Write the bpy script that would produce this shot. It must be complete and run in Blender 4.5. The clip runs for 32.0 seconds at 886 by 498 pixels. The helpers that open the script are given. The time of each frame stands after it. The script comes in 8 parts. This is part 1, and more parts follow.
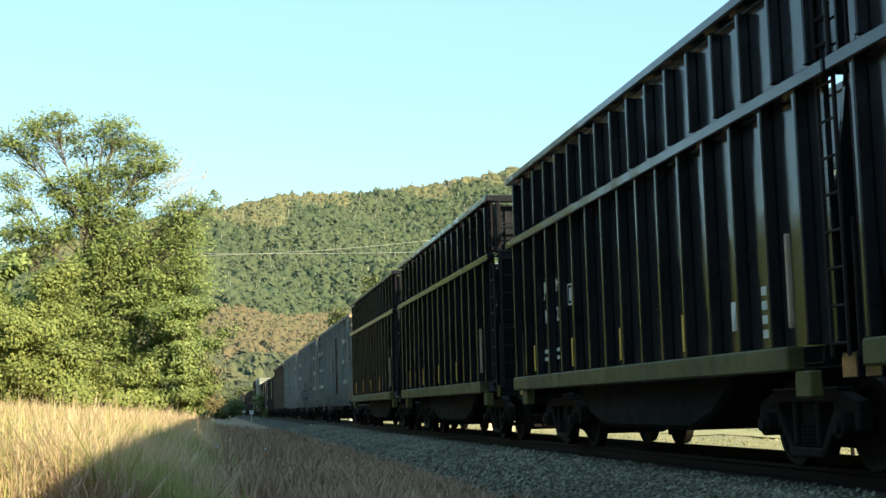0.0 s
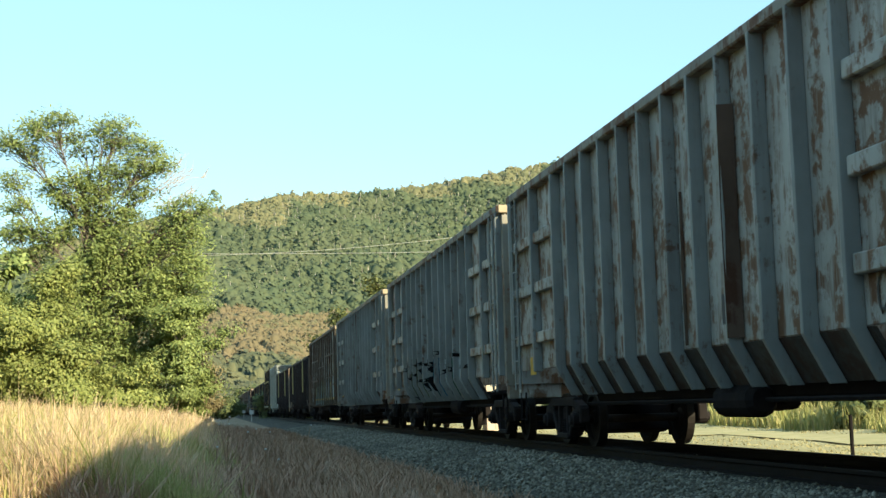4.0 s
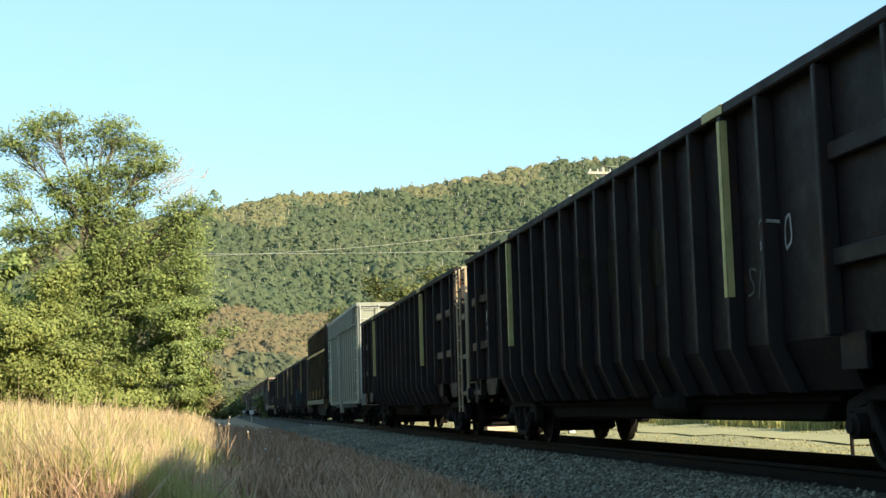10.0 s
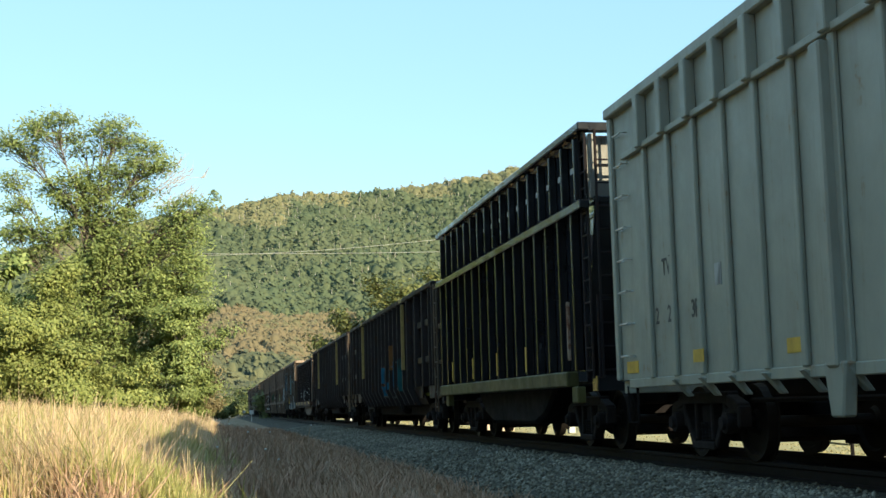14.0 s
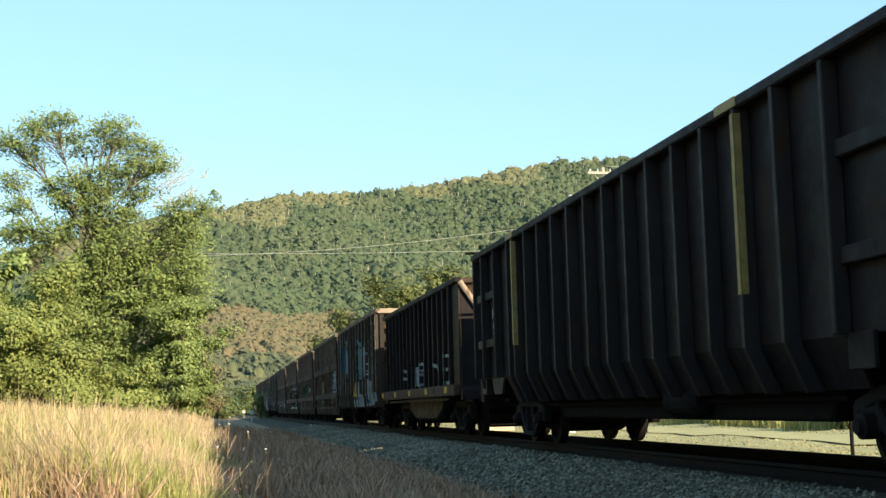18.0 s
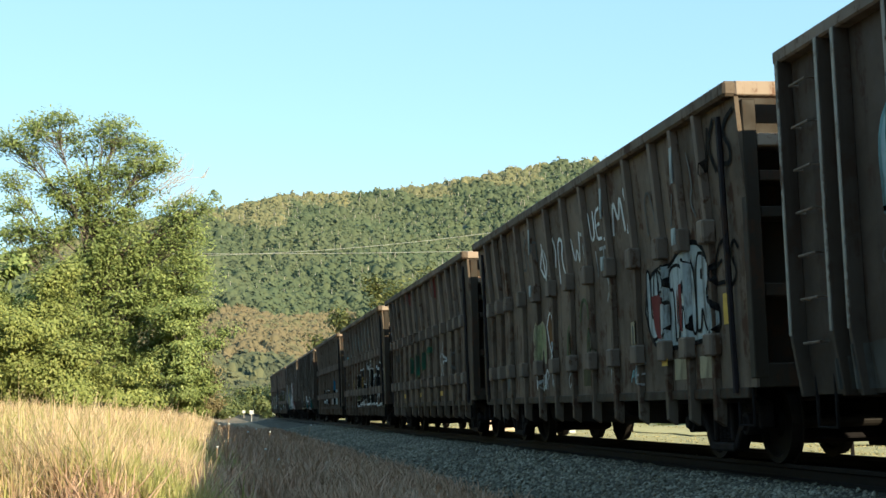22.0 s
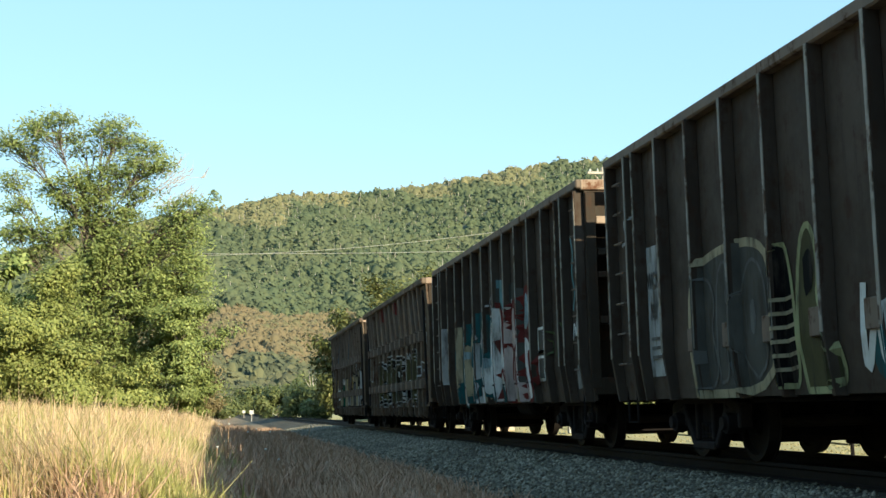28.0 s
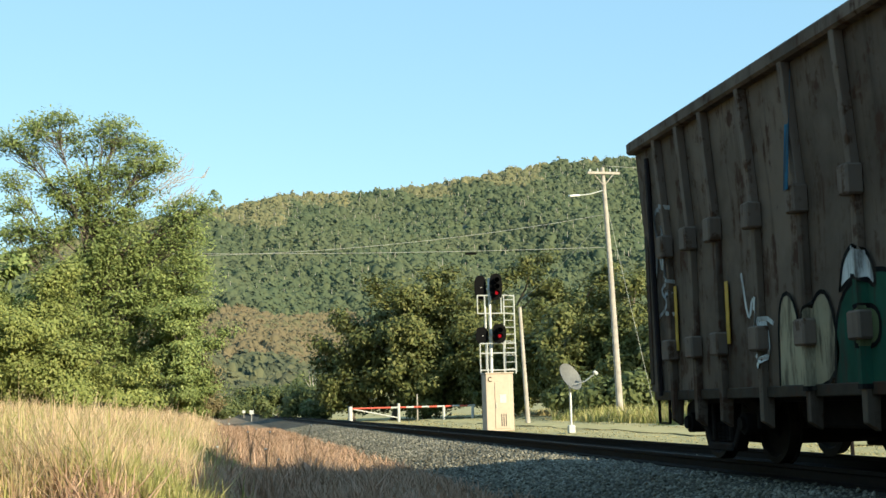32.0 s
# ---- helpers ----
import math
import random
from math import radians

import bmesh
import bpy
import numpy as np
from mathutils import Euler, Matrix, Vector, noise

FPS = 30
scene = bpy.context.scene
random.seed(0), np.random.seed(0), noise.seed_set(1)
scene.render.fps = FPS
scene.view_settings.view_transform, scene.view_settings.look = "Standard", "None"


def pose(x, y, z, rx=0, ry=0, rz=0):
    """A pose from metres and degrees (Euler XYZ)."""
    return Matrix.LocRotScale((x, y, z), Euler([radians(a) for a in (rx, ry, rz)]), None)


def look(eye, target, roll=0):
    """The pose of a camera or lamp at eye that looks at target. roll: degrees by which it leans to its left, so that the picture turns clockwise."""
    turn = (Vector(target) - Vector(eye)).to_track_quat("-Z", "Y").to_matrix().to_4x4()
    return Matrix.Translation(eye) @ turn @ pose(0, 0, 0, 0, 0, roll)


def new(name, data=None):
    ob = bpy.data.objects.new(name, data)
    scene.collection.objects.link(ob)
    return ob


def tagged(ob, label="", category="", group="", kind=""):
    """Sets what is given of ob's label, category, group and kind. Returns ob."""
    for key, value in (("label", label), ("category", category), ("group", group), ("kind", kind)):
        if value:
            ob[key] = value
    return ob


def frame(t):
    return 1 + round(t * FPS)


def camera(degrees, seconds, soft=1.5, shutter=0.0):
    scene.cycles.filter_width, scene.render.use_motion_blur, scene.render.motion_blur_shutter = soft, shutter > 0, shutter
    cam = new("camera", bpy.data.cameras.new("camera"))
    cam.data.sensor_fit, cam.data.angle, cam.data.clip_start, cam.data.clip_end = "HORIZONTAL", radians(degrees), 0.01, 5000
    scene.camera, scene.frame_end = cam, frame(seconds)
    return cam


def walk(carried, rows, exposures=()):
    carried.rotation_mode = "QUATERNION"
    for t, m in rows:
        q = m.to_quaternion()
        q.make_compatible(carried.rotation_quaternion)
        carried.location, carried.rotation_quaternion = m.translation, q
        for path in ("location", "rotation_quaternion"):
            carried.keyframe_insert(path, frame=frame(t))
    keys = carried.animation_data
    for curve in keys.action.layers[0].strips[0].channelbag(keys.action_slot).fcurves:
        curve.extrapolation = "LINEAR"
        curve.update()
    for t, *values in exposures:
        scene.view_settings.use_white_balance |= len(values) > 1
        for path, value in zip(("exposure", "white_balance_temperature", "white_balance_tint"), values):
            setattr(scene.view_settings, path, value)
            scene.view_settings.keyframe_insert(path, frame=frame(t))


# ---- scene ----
# World: track centre line is x = 0, y runs away along the track, z = 0 is the rail head.
cam = camera(36.43, 32.0, soft=1.5)
EYE = (-7.09, 0.0, 0.75)
_az, _al = 0.1694, 0.11575
AIM = (EYE[0] + math.sin(_az) * math.cos(_al), EYE[1] + math.cos(_az) * math.cos(_al), EYE[2] + math.sin(_al))
STAND = look(EYE, AIM, -1.53)
walk(cam, [(0, STAND), (32, STAND)], exposures=[(0, 1.25, 6300, -5), (3.5, 1.25, 6300, -5), (7, 1.12, 6250, -2), (28, 1.1, 6200, -2), (31, 1.04, 6150, -2), (32, 0.88, 6050, -3)])

# ---- light ----
SUN_DIR = Vector((1.41, -2.25, 1.0)).normalized()
world = bpy.data.worlds.new("world")
scene.world = world
world.use_nodes = True
wn = world.node_tree
sky = wn.nodes.new("ShaderNodeTexSky")
sky.sky_type, sky.sun_disc = "NISHITA", False
sky.sun_elevation = math.asin(SUN_DIR.z)
sky.sun_rotation = math.atan2(SUN_DIR.x, SUN_DIR.y)
sky.altitude, sky.air_density, sky.dust_density, sky.ozone_density = 0, 1.0, 0.2, 0.2
wn.nodes["Background"].inputs["Strength"].default_value = 0.10
# evening haze evens out the clear sky
haze = wn.nodes.new("ShaderNodeMix")
haze.data_type = "RGBA"
haze.inputs[0].default_value, haze.inputs[7].default_value = 0.55, (2.65, 4.3, 5.9, 1)
wn.links.new(sky.outputs[0], haze.inputs[6])
wn.links.new(haze.outputs[2], wn.nodes["Background"].inputs[0])
sun = new("sun", bpy.data.lights.new("sun", "SUN"))
sun.data.energy, sun.data.angle, sun.data.color = 5.0, radians(0.6), (1.0, 0.81, 0.57)
sun.matrix_world = look(SUN_DIR * 100, (0, 0, 0))

# ---- materials ----
MATS = {}


def shader(name, rough=0.6, metal=0.0, spec=0.5):
    m = bpy.data.materials.new(name)
    m.use_nodes = True
    b = m.node_tree.nodes["Principled BSDF"]
    b.inputs["Roughness"].default_value, b.inputs["Metallic"].default_value = rough, metal
    b.inputs["Specular IOR Level"].default_value = spec
    MATS[name] = m
    return m, m.node_tree, b


def coords(nt, scale=(1, 1, 1), jitter=True):
    """Object coordinates in metres, moved by a random amount for each object."""
    tc, mp = nt.nodes.new("ShaderNodeTexCoord"), nt.nodes.new("ShaderNodeMapping")
    mp.inputs["Scale"].default_value = scale
    nt.links.new(tc.outputs["Object"], mp.inputs["Vector"])
    if jitter:
        oi, ml = nt.nodes.new("ShaderNodeObjectInfo"), nt.nodes.new("ShaderNodeMath")
        ml.operation, ml.inputs[1].default_value = "MULTIPLY", 37.0
        nt.links.new(oi.outputs["Random"], ml.inputs[0])
        nt.links.new(ml.outputs[0], mp.inputs["Location"])
    return mp.outputs[0]


def noise_tex(nt, vec, scale, detail=4, rough=0.6):
    n = nt.nodes.new("ShaderNodeTexNoise")
    n.inputs["Scale"].default_value, n.inputs["Detail"].default_value, n.inputs["Roughness"].default_value = scale, detail, rough
    nt.links.new(vec, n.inputs["Vector"])
    return n.outputs["Fac"]


def ramp(nt, fac, lo, hi, a=0.0, b=1.0):
    r = nt.nodes.new("ShaderNodeMapRange")
    r.inputs["From Min"].default_value, r.inputs["From Max"].default_value = lo, hi
    r.inputs["To Min"].default_value, r.inputs["To Max"].default_value = a, b
    nt.links.new(fac, r.inputs["Value"])
    return r.outputs[0]


def mix(nt, fac, a, b):
    x = nt.nodes.new("ShaderNodeMix")
    x.data_type = "RGBA"
    for sock, v in ((x.inputs[0], fac), (x.inputs[6], a), (x.inputs[7], b)):
        if isinstance(v, (tuple, float, int)):
            sock.default_value = (*v, 1) if isinstance(v, tuple) else v
        else:
            nt.links.new(v, sock)
    return x.outputs[2]


def bump(nt, b, fac, strength, dist):
    n = nt.nodes.new("ShaderNodeBump")
    n.inputs["Strength"].default_value, n.inputs["Distance"].default_value = strength, dist
    nt.links.new(fac, n.inputs["Height"])
    nt.links.new(n.outputs[0], b.inputs["Normal"])


def paint(name, base, rust=(0.10, 0.045, 0.02), amount=0.5, rough=0.55, dirt=0.4, streak=0.35, spec=0.4, fine=3.0):
    """Old painted steel: two scales of grime, vertical runs and patches of rust."""
    m, nt, b = shader(name, rough, 0.0, spec)
    v = coords(nt)
    runs = coords(nt, (2.2, 2.2, 0.22))
    big, small = noise_tex(nt, v, 0.7, 5), noise_tex(nt, v, fine, 6, 0.7)
    run = noise_tex(nt, runs, 2.0, 5, 0.65)
    dark = tuple(c * (1 - dirt) for c in base)
    c = mix(nt, ramp(nt, big, 0.35, 0.65), base, dark)
    c = mix(nt, ramp(nt, run, 0.52, 0.72, 0, streak), c, tuple(0.4 * r + 0.25 * d for r, d in zip(rust, dark)))
    patch = nt.nodes.new("ShaderNodeMath")
    patch.operation = "MULTIPLY"
    nt.links.new(ramp(nt, small, 0.64 - 0.22 * amount, 0.70 - 0.2 * amount), patch.inputs[0])
    nt.links.new(ramp(nt, run, 0.60 - 0.25 * amount, 0.68 - 0.2 * amount), patch.inputs[1])
    c = mix(nt, patch.outputs[0], c, rust)
    nt.links.new(c, b.inputs["Base Color"])
    nt.links.new(ramp(nt, small, 0.3, 0.75, max(0.06, rough - 0.12), min(0.95, rough + (0.25 if rough > 0.2 else 0.1))), b.inputs["Roughness"])
    if rough > 0.2:
        bump(nt, b, small, 0.25, 0.01)
    else:
        bump(nt, b, noise_tex(nt, v, 1.6, 1.0, 0.4), 0.35, 0.05)
    return m


def plain(name, base, vary=0.25, rough=0.7, scale=6.0, metal=0.0, emit=0.0, spec=0.4):
    m, nt, b = shader(name, rough, metal, spec)
    f = noise_tex(nt, coords(nt), scale, 5)
    nt.links.new(mix(nt, ramp(nt, f, 0.3, 0.7), base, tuple(c * (1 - vary) for c in base)), b.inputs["Base Color"])
    bump(nt, b, f, 0.2, 0.01)
    if emit:
        b.inputs["Emission Color"].default_value, b.inputs["Emission Strength"].default_value = (*base, 1), emit
    return m


def leafy(name, cols, through_light=0.35, patch_scale=0.25, relief=0.0):
    """Leaves: colour by island, some light through them."""
    m, nt, b = shader(name, 0.55, 0.0, 0.25)
    g = nt.nodes.new("ShaderNodeNewGeometry")
    r = nt.nodes.new("ShaderNodeValToRGB")
    r.color_ramp.elements.remove(r.color_ramp.elements[1])
    for i, c in enumerate(cols):
        e = r.color_ramp.elements[0] if i == 0 else r.color_ramp.elements.new(i / (len(cols) - 1))
        e.position, e.color = i / (len(cols) - 1), (*c, 1)
    nt.links.new(g.outputs["Random Per Island"], r.inputs[0])
    f = noise_tex(nt, coords(nt, jitter=False), patch_scale, 3)
    c = mix(nt, ramp(nt, f, 0.35, 0.65, 0.0, 0.4), r.outputs[0], tuple(x * 0.6 for x in cols[0]))
    nt.links.new(c, b.inputs["Base Color"])
    if relief:
        bump(nt, b, noise_tex(nt, coords(nt, jitter=False), relief, 4, 0.7), 1.0, 0.8)
    t, ms = nt.nodes.new("ShaderNodeBsdfTranslucent"), nt.nodes.new("ShaderNodeMixShader")
    nt.links.new(c, t.inputs["Color"])
    ms.inputs[0].default_value = through_light
    nt.links.new(b.outputs[0], ms.inputs[1])
    nt.links.new(t.outputs[0], ms.inputs[2])
    nt.links.new(ms.outputs[0], nt.nodes["Material Output"].inputs[0])
    return m


def far_leaves(name, cols, patch, relief=0.5):
    """Woods far off: one colour for each crown, wide patches of another; the colours given include distance haze."""
    m, nt, b = shader(name, 0.8, 0.0, 0.1)
    v = coords(nt, jitter=False)
    vo, r = nt.nodes.new("ShaderNodeTexVoronoi"), nt.nodes.new("ShaderNodeValToRGB")
    vo.inputs["Scale"].default_value = 0.17
    nt.links.new(v, vo.inputs["Vector"])
    sep = nt.nodes.new("ShaderNodeSeparateColor")
    nt.links.new(vo.outputs["Color"], sep.inputs[0])
    r.color_ramp.elements.remove(r.color_ramp.elements[1])
    for i, c in enumerate(cols):
        e = r.color_ramp.elements[0] if i == 0 else r.color_ramp.elements.new(i / (len(cols) - 1))
        e.position, e.color = i / (len(cols) - 1), (*c, 1)
    nt.links.new(sep.outputs[0], r.inputs[0])
    c = mix(nt, ramp(nt, noise_tex(nt, v, 0.013, 4), 0.42, 0.66, 0.0, 0.75), r.outputs[0], patch)
    g = nt.nodes.new("ShaderNodeNewGeometry")
    c = mix(nt, ramp(nt, g.outputs["Random Per Island"], 0.0, 1.0, 0.0, 0.3), c, tuple(x * 0.7 for x in cols[0]))
    nt.links.new(c, b.inputs["Base Color"])
    bump(nt, b, noise_tex(nt, v, relief, 4, 0.7), 0.6, 0.6)
    return m


BLACK = paint("gloss_black", (0.017, 0.018, 0.023), (0.018, 0.014, 0.011), 0.2, 0.16, 0.4, 0.3, 0.45, 1.5)
DULL = paint("dull_black", (0.015, 0.015, 0.017), (0.016, 0.012, 0.010), 0.3, 0.75, 0.4, 0.4, 0.05)
SOOT = paint("soot_paint", (0.021, 0.0165, 0.0195), (0.034, 0.020, 0.014), 0.45, 0.55, 0.45, 0.6, 0.12)
OLIVE = paint("olive_sill", (0.085, 0.078, 0.02), (0.03, 0.03, 0.02), 0.35, 0.6, 0.4, 0.3)
GREY = paint("grey_paint", (0.37, 0.372, 0.35), (0.125, 0.068, 0.036), 0.78, 0.6, 0.4, 0.95)
GREYRIB = paint("grey_rib", (0.245, 0.26, 0.255), (0.10, 0.062, 0.04), 0.45, 0.55, 0.3, 0.4)
GREYTOP = paint("grey_chord", (0.21, 0.195, 0.165), (0.10, 0.05, 0.028), 0.75, 0.65, 0.35, 0.5)
PEEL = paint("peeling_paint", (0.32, 0.305, 0.265), (0.055, 0.032, 0.022), 0.95, 0.65, 0.3, 0.7, 0.3, 3.4)
PEELRIB = paint("rusty_rib", (0.11, 0.085, 0.06), (0.08, 0.04, 0.025), 0.7, 0.65, 0.3, 0.5, 0.3)
WHITE = paint("dusty_white", (0.275, 0.285, 0.245), (0.22, 0.15, 0.09), 0.25, 0.5, 0.15, 0.3)
BROWN = paint("brown_grey", (0.160, 0.122, 0.092), (0.062, 0.034, 0.022), 0.62, 0.72, 0.5, 0.8, 0.09)
DARKBROWN = paint("dark_brown", (0.074, 0.057, 0.045), (0.048, 0.030, 0.021), 0.55, 0.7, 0.45, 0.7, 0.12)
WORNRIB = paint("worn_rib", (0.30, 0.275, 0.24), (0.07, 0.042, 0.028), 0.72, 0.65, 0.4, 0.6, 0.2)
BROWNRIB = paint("brown_rib", (0.19, 0.148, 0.118), (0.072, 0.040, 0.024), 0.5, 0.7, 0.3, 0.4, 0.1)
RUST = paint("rust_paint", (0.098, 0.067, 0.050), (0.055, 0.028, 0.018), 0.65, 0.72, 0.4, 0.7, 0.1)
# rust and tan tones; on sunward car ends they carry painted-in sunlight
RUSTLIT = paint("bare_and_sunlit_rust", (0.36, 0.27, 0.205), (0.12, 0.05, 0.025), 0.6, 0.7, 0.3, 0.4, 0.3)
TANEND = paint("tan_and_sunlit_end", (0.42, 0.33, 0.22), (0.16, 0.07, 0.035), 0.5, 0.65, 0.3, 0.4)
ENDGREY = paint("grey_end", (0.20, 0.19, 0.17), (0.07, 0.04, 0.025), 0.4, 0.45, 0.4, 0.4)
TANGREY = paint("tan_grey_sunlit_end", (0.28, 0.255, 0.21), (0.15, 0.07, 0.035), 0.55, 0.6, 0.35, 0.5)
TRUCK = plain("truck_steel", (0.018, 0.0155, 0.016), 0.4, 0.85, spec=0.05)
CAST = plain("cast_frame", (0.022, 0.018, 0.018), 0.45, 0.8, spec=0.1)
WHEEL = plain("wheel_steel", (0.018, 0.015, 0.013), 0.4, 0.65, spec=0.1)
TREAD = plain("rail_steel", (0.014, 0.011, 0.010), 0.4, 0.7, spec=0.08)
YELLOW = plain("yellow_mark", (0.60, 0.38, 0.05), 0.35, 0.6)
PALEYEL = plain("pale_yellow", (0.50, 0.44, 0.19), 0.3, 0.6)
WHITEPT = plain("white_lettering", (0.55, 0.55, 0.52), 0.25, 0.6)
DARKLET = plain("dark_lettering", (0.05, 0.05, 0.05), 0.25, 0.6)
WOODTIE = plain("tie_wood", (0.028, 0.022, 0.019), 0.5, 0.85)
POLEWOOD = plain("pole_wood", (0.47, 0.42, 0.37), 0.35, 0.85, 3.0)
CASE = plain("case_paint", (0.50, 0.40, 0.31), 0.12, 0.55)
ALU = plain("galvanised", (0.62, 0.62, 0.60), 0.2, 0.45, metal=0.3)
NET = plain("net_black", (0.02, 0.019, 0.019), 0.4, 0.9)
DISHGREY = plain("dish_mesh", (0.16, 0.16, 0.155), 0.35, 0.6, 14.0)
BLACKHOOD = plain("signal_black", (0.004, 0.004, 0.0045), 0.2, 0.7, spec=0.05)
REDLAMP = plain("red_lamp", (1.0, 0.015, 0.03), 0.1, 0.4, emit=0.22)
REDBAND = plain("red_band", (0.55, 0.10, 0.06), 0.3, 0.6)
WIREMAT = plain("wire_weathered", (0.40, 0.40, 0.36), 0.2, 0.5)
BARK = plain("bark", (0.21, 0.17, 0.135), 0.5, 0.9, 5.0)
DEADWOOD = plain("dead_wood", (0.42, 0.38, 0.33), 0.3, 0.9, 5.0)
# dark rust; on car ends it also paints the next car's shade
DARKRUST = paint("dark_and_shaded_rust", (0.035, 0.026, 0.018), (0.05, 0.025, 0.014), 0.6, 0.65, 0.3, 0.5, 0.2)
GRIME = paint("grimy_grey", (0.055, 0.05, 0.043), (0.04, 0.022, 0.014), 0.9, 0.7, 0.4, 0.6)
DIMRUST = paint("dim_rust", (0.13, 0.095, 0.065), (0.06, 0.03, 0.018), 0.6, 0.7, 0.4, 0.5)
SOOTRIB = paint("soot_rib", (0.032, 0.026, 0.027), (0.04, 0.023, 0.015), 0.5, 0.6, 0.4, 0.5, 0.2)
OCHRE = plain("ochre_strip", (0.36, 0.26, 0.085), 0.4, 0.6)
LEAF_TALL = leafy("leaf_tall", [(0.14, 0.185, 0.062), (0.25, 0.30, 0.095), (0.37, 0.41, 0.15)], 0.3)
LEAF_BUSH = leafy("leaf_bush", [(0.17, 0.205, 0.062), (0.28, 0.315, 0.092), (0.40, 0.41, 0.14)], 0.28)
LEAF_GROVE = leafy("leaf_grove", [(0.080, 0.098, 0.034), (0.140, 0.155, 0.050), (0.240, 0.235, 0.080)], 0.25)
# distance haze is mixed into these far greens: lifted and bluer
LEAF_HILL = far_leaves("leaf_hill", [(0.064, 0.086, 0.052), (0.080, 0.102, 0.057), (0.100, 0.118, 0.062), (0.072, 0.094, 0.058)], (0.108, 0.118, 0.066))
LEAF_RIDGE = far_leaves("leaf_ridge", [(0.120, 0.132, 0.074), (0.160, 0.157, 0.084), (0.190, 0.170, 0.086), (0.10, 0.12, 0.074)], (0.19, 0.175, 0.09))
LEAF_BROWN = far_leaves("leaf_brown_wood", [(0.148, 0.128, 0.076), (0.172, 0.136, 0.080), (0.118, 0.118, 0.066)], (0.160, 0.124, 0.074), 0.6)
LEAF_VALLEY = far_leaves("leaf_valley", [(0.060, 0.073, 0.050), (0.092, 0.102, 0.060), (0.130, 0.130, 0.070)], (0.118, 0.113, 0.068), 0.6)
LEAF_DRY = leafy("leaf_dry", [(0.16, 0.14, 0.07), (0.24, 0.20, 0.10), (0.34, 0.27, 0.16)], 0.25)
LEAF_SHRUB = leafy("leaf_shrub", [(0.08, 0.105, 0.045), (0.13, 0.155, 0.058), (0.20, 0.22, 0.08)], 0.3, 0.03)
GRASS_DRY = leafy("grass_dry", [(0.40, 0.32, 0.16), (0.68, 0.48, 0.32), (0.80, 0.60, 0.42), (0.58, 0.44, 0.24), (0.76, 0.55, 0.37)], 0.3, 0.5)
GRASS_GREEN = leafy("grass_green", [(0.27, 0.28, 0.085), (0.42, 0.40, 0.15), (0.58, 0.48, 0.24)], 0.3, 0.5)
GRASS_SHORT = leafy("grass_short", [(0.36, 0.225, 0.15), (0.56, 0.365, 0.26), (0.20, 0.145, 0.085), (0.47, 0.305, 0.21)], 0.1)
GRASS_FAR = leafy("grass_far", [(0.34, 0.30, 0.14), (0.40, 0.35, 0.18), (0.46, 0.39, 0.22)], 0.3)
STONE = leafy("ballast_stone", [(0.078, 0.072, 0.052), (0.138, 0.126, 0.094), (0.31, 0.284, 0.222)], 0.0)

# ---- mesh helpers ----
CACHE = {}


def from_bm(name, bm):
    me = bpy.data.meshes.new(name)
    bm.normal_update()
    bm.to_mesh(me)
    bm.free()
    return me


def box(sx, sy, sz, b=0.012):
    """A box with chamfered edges, centred; alike boxes share one mesh."""
    key = ("box", round(sx, 3), round(sy, 3), round(sz, 3), b)
    if key not in CACHE:
        bm = bmesh.new()
        bmesh.ops.create_cube(bm, size=1)
        bmesh.ops.scale(bm, vec=(sx, sy, sz), verts=bm.verts)
        b = min(b, sx * 0.3, sy * 0.3, sz * 0.3)
        if b > 0.001:
            bmesh.ops.bevel(bm, geom=bm.edges[:], offset=b, segments=1, affect="EDGES")
        CACHE[key] = from_bm("box", bm)
    return CACHE[key]


def prism(pts, depth, axis="y", b=0.0):
    """A closed outline drawn out along an axis, centred on it. axis y: points are (x, z); axis x: points are (y, z)."""
    key = ("prism", tuple(pts), depth, axis, b)
    if key not in CACHE:
        bm = bmesh.new()
        put = (lambda p, d: (p[0], d, p[1])) if axis == "y" else (lambda p, d: (d, p[0], p[1]))
        lo = [bm.verts.new(put(p, -depth / 2)) for p in pts]
        hi = [bm.verts.new(put(p, depth / 2)) for p in pts]
        n = len(pts)
        bm.faces.new(lo)
        bm.faces.new(hi[::-1])
        for i in range(n):
            bm.faces.new((lo[i], lo[(i + 1) % n], hi[(i + 1) % n], hi[i]))
        bmesh.ops.recalc_face_normals(bm, faces=bm.faces)
        if b:
            bmesh.ops.bevel(bm, geom=bm.edges[:], offset=b, segments=1, affect="EDGES")
        CACHE[key] = from_bm("prism", bm)
    return CACHE[key]


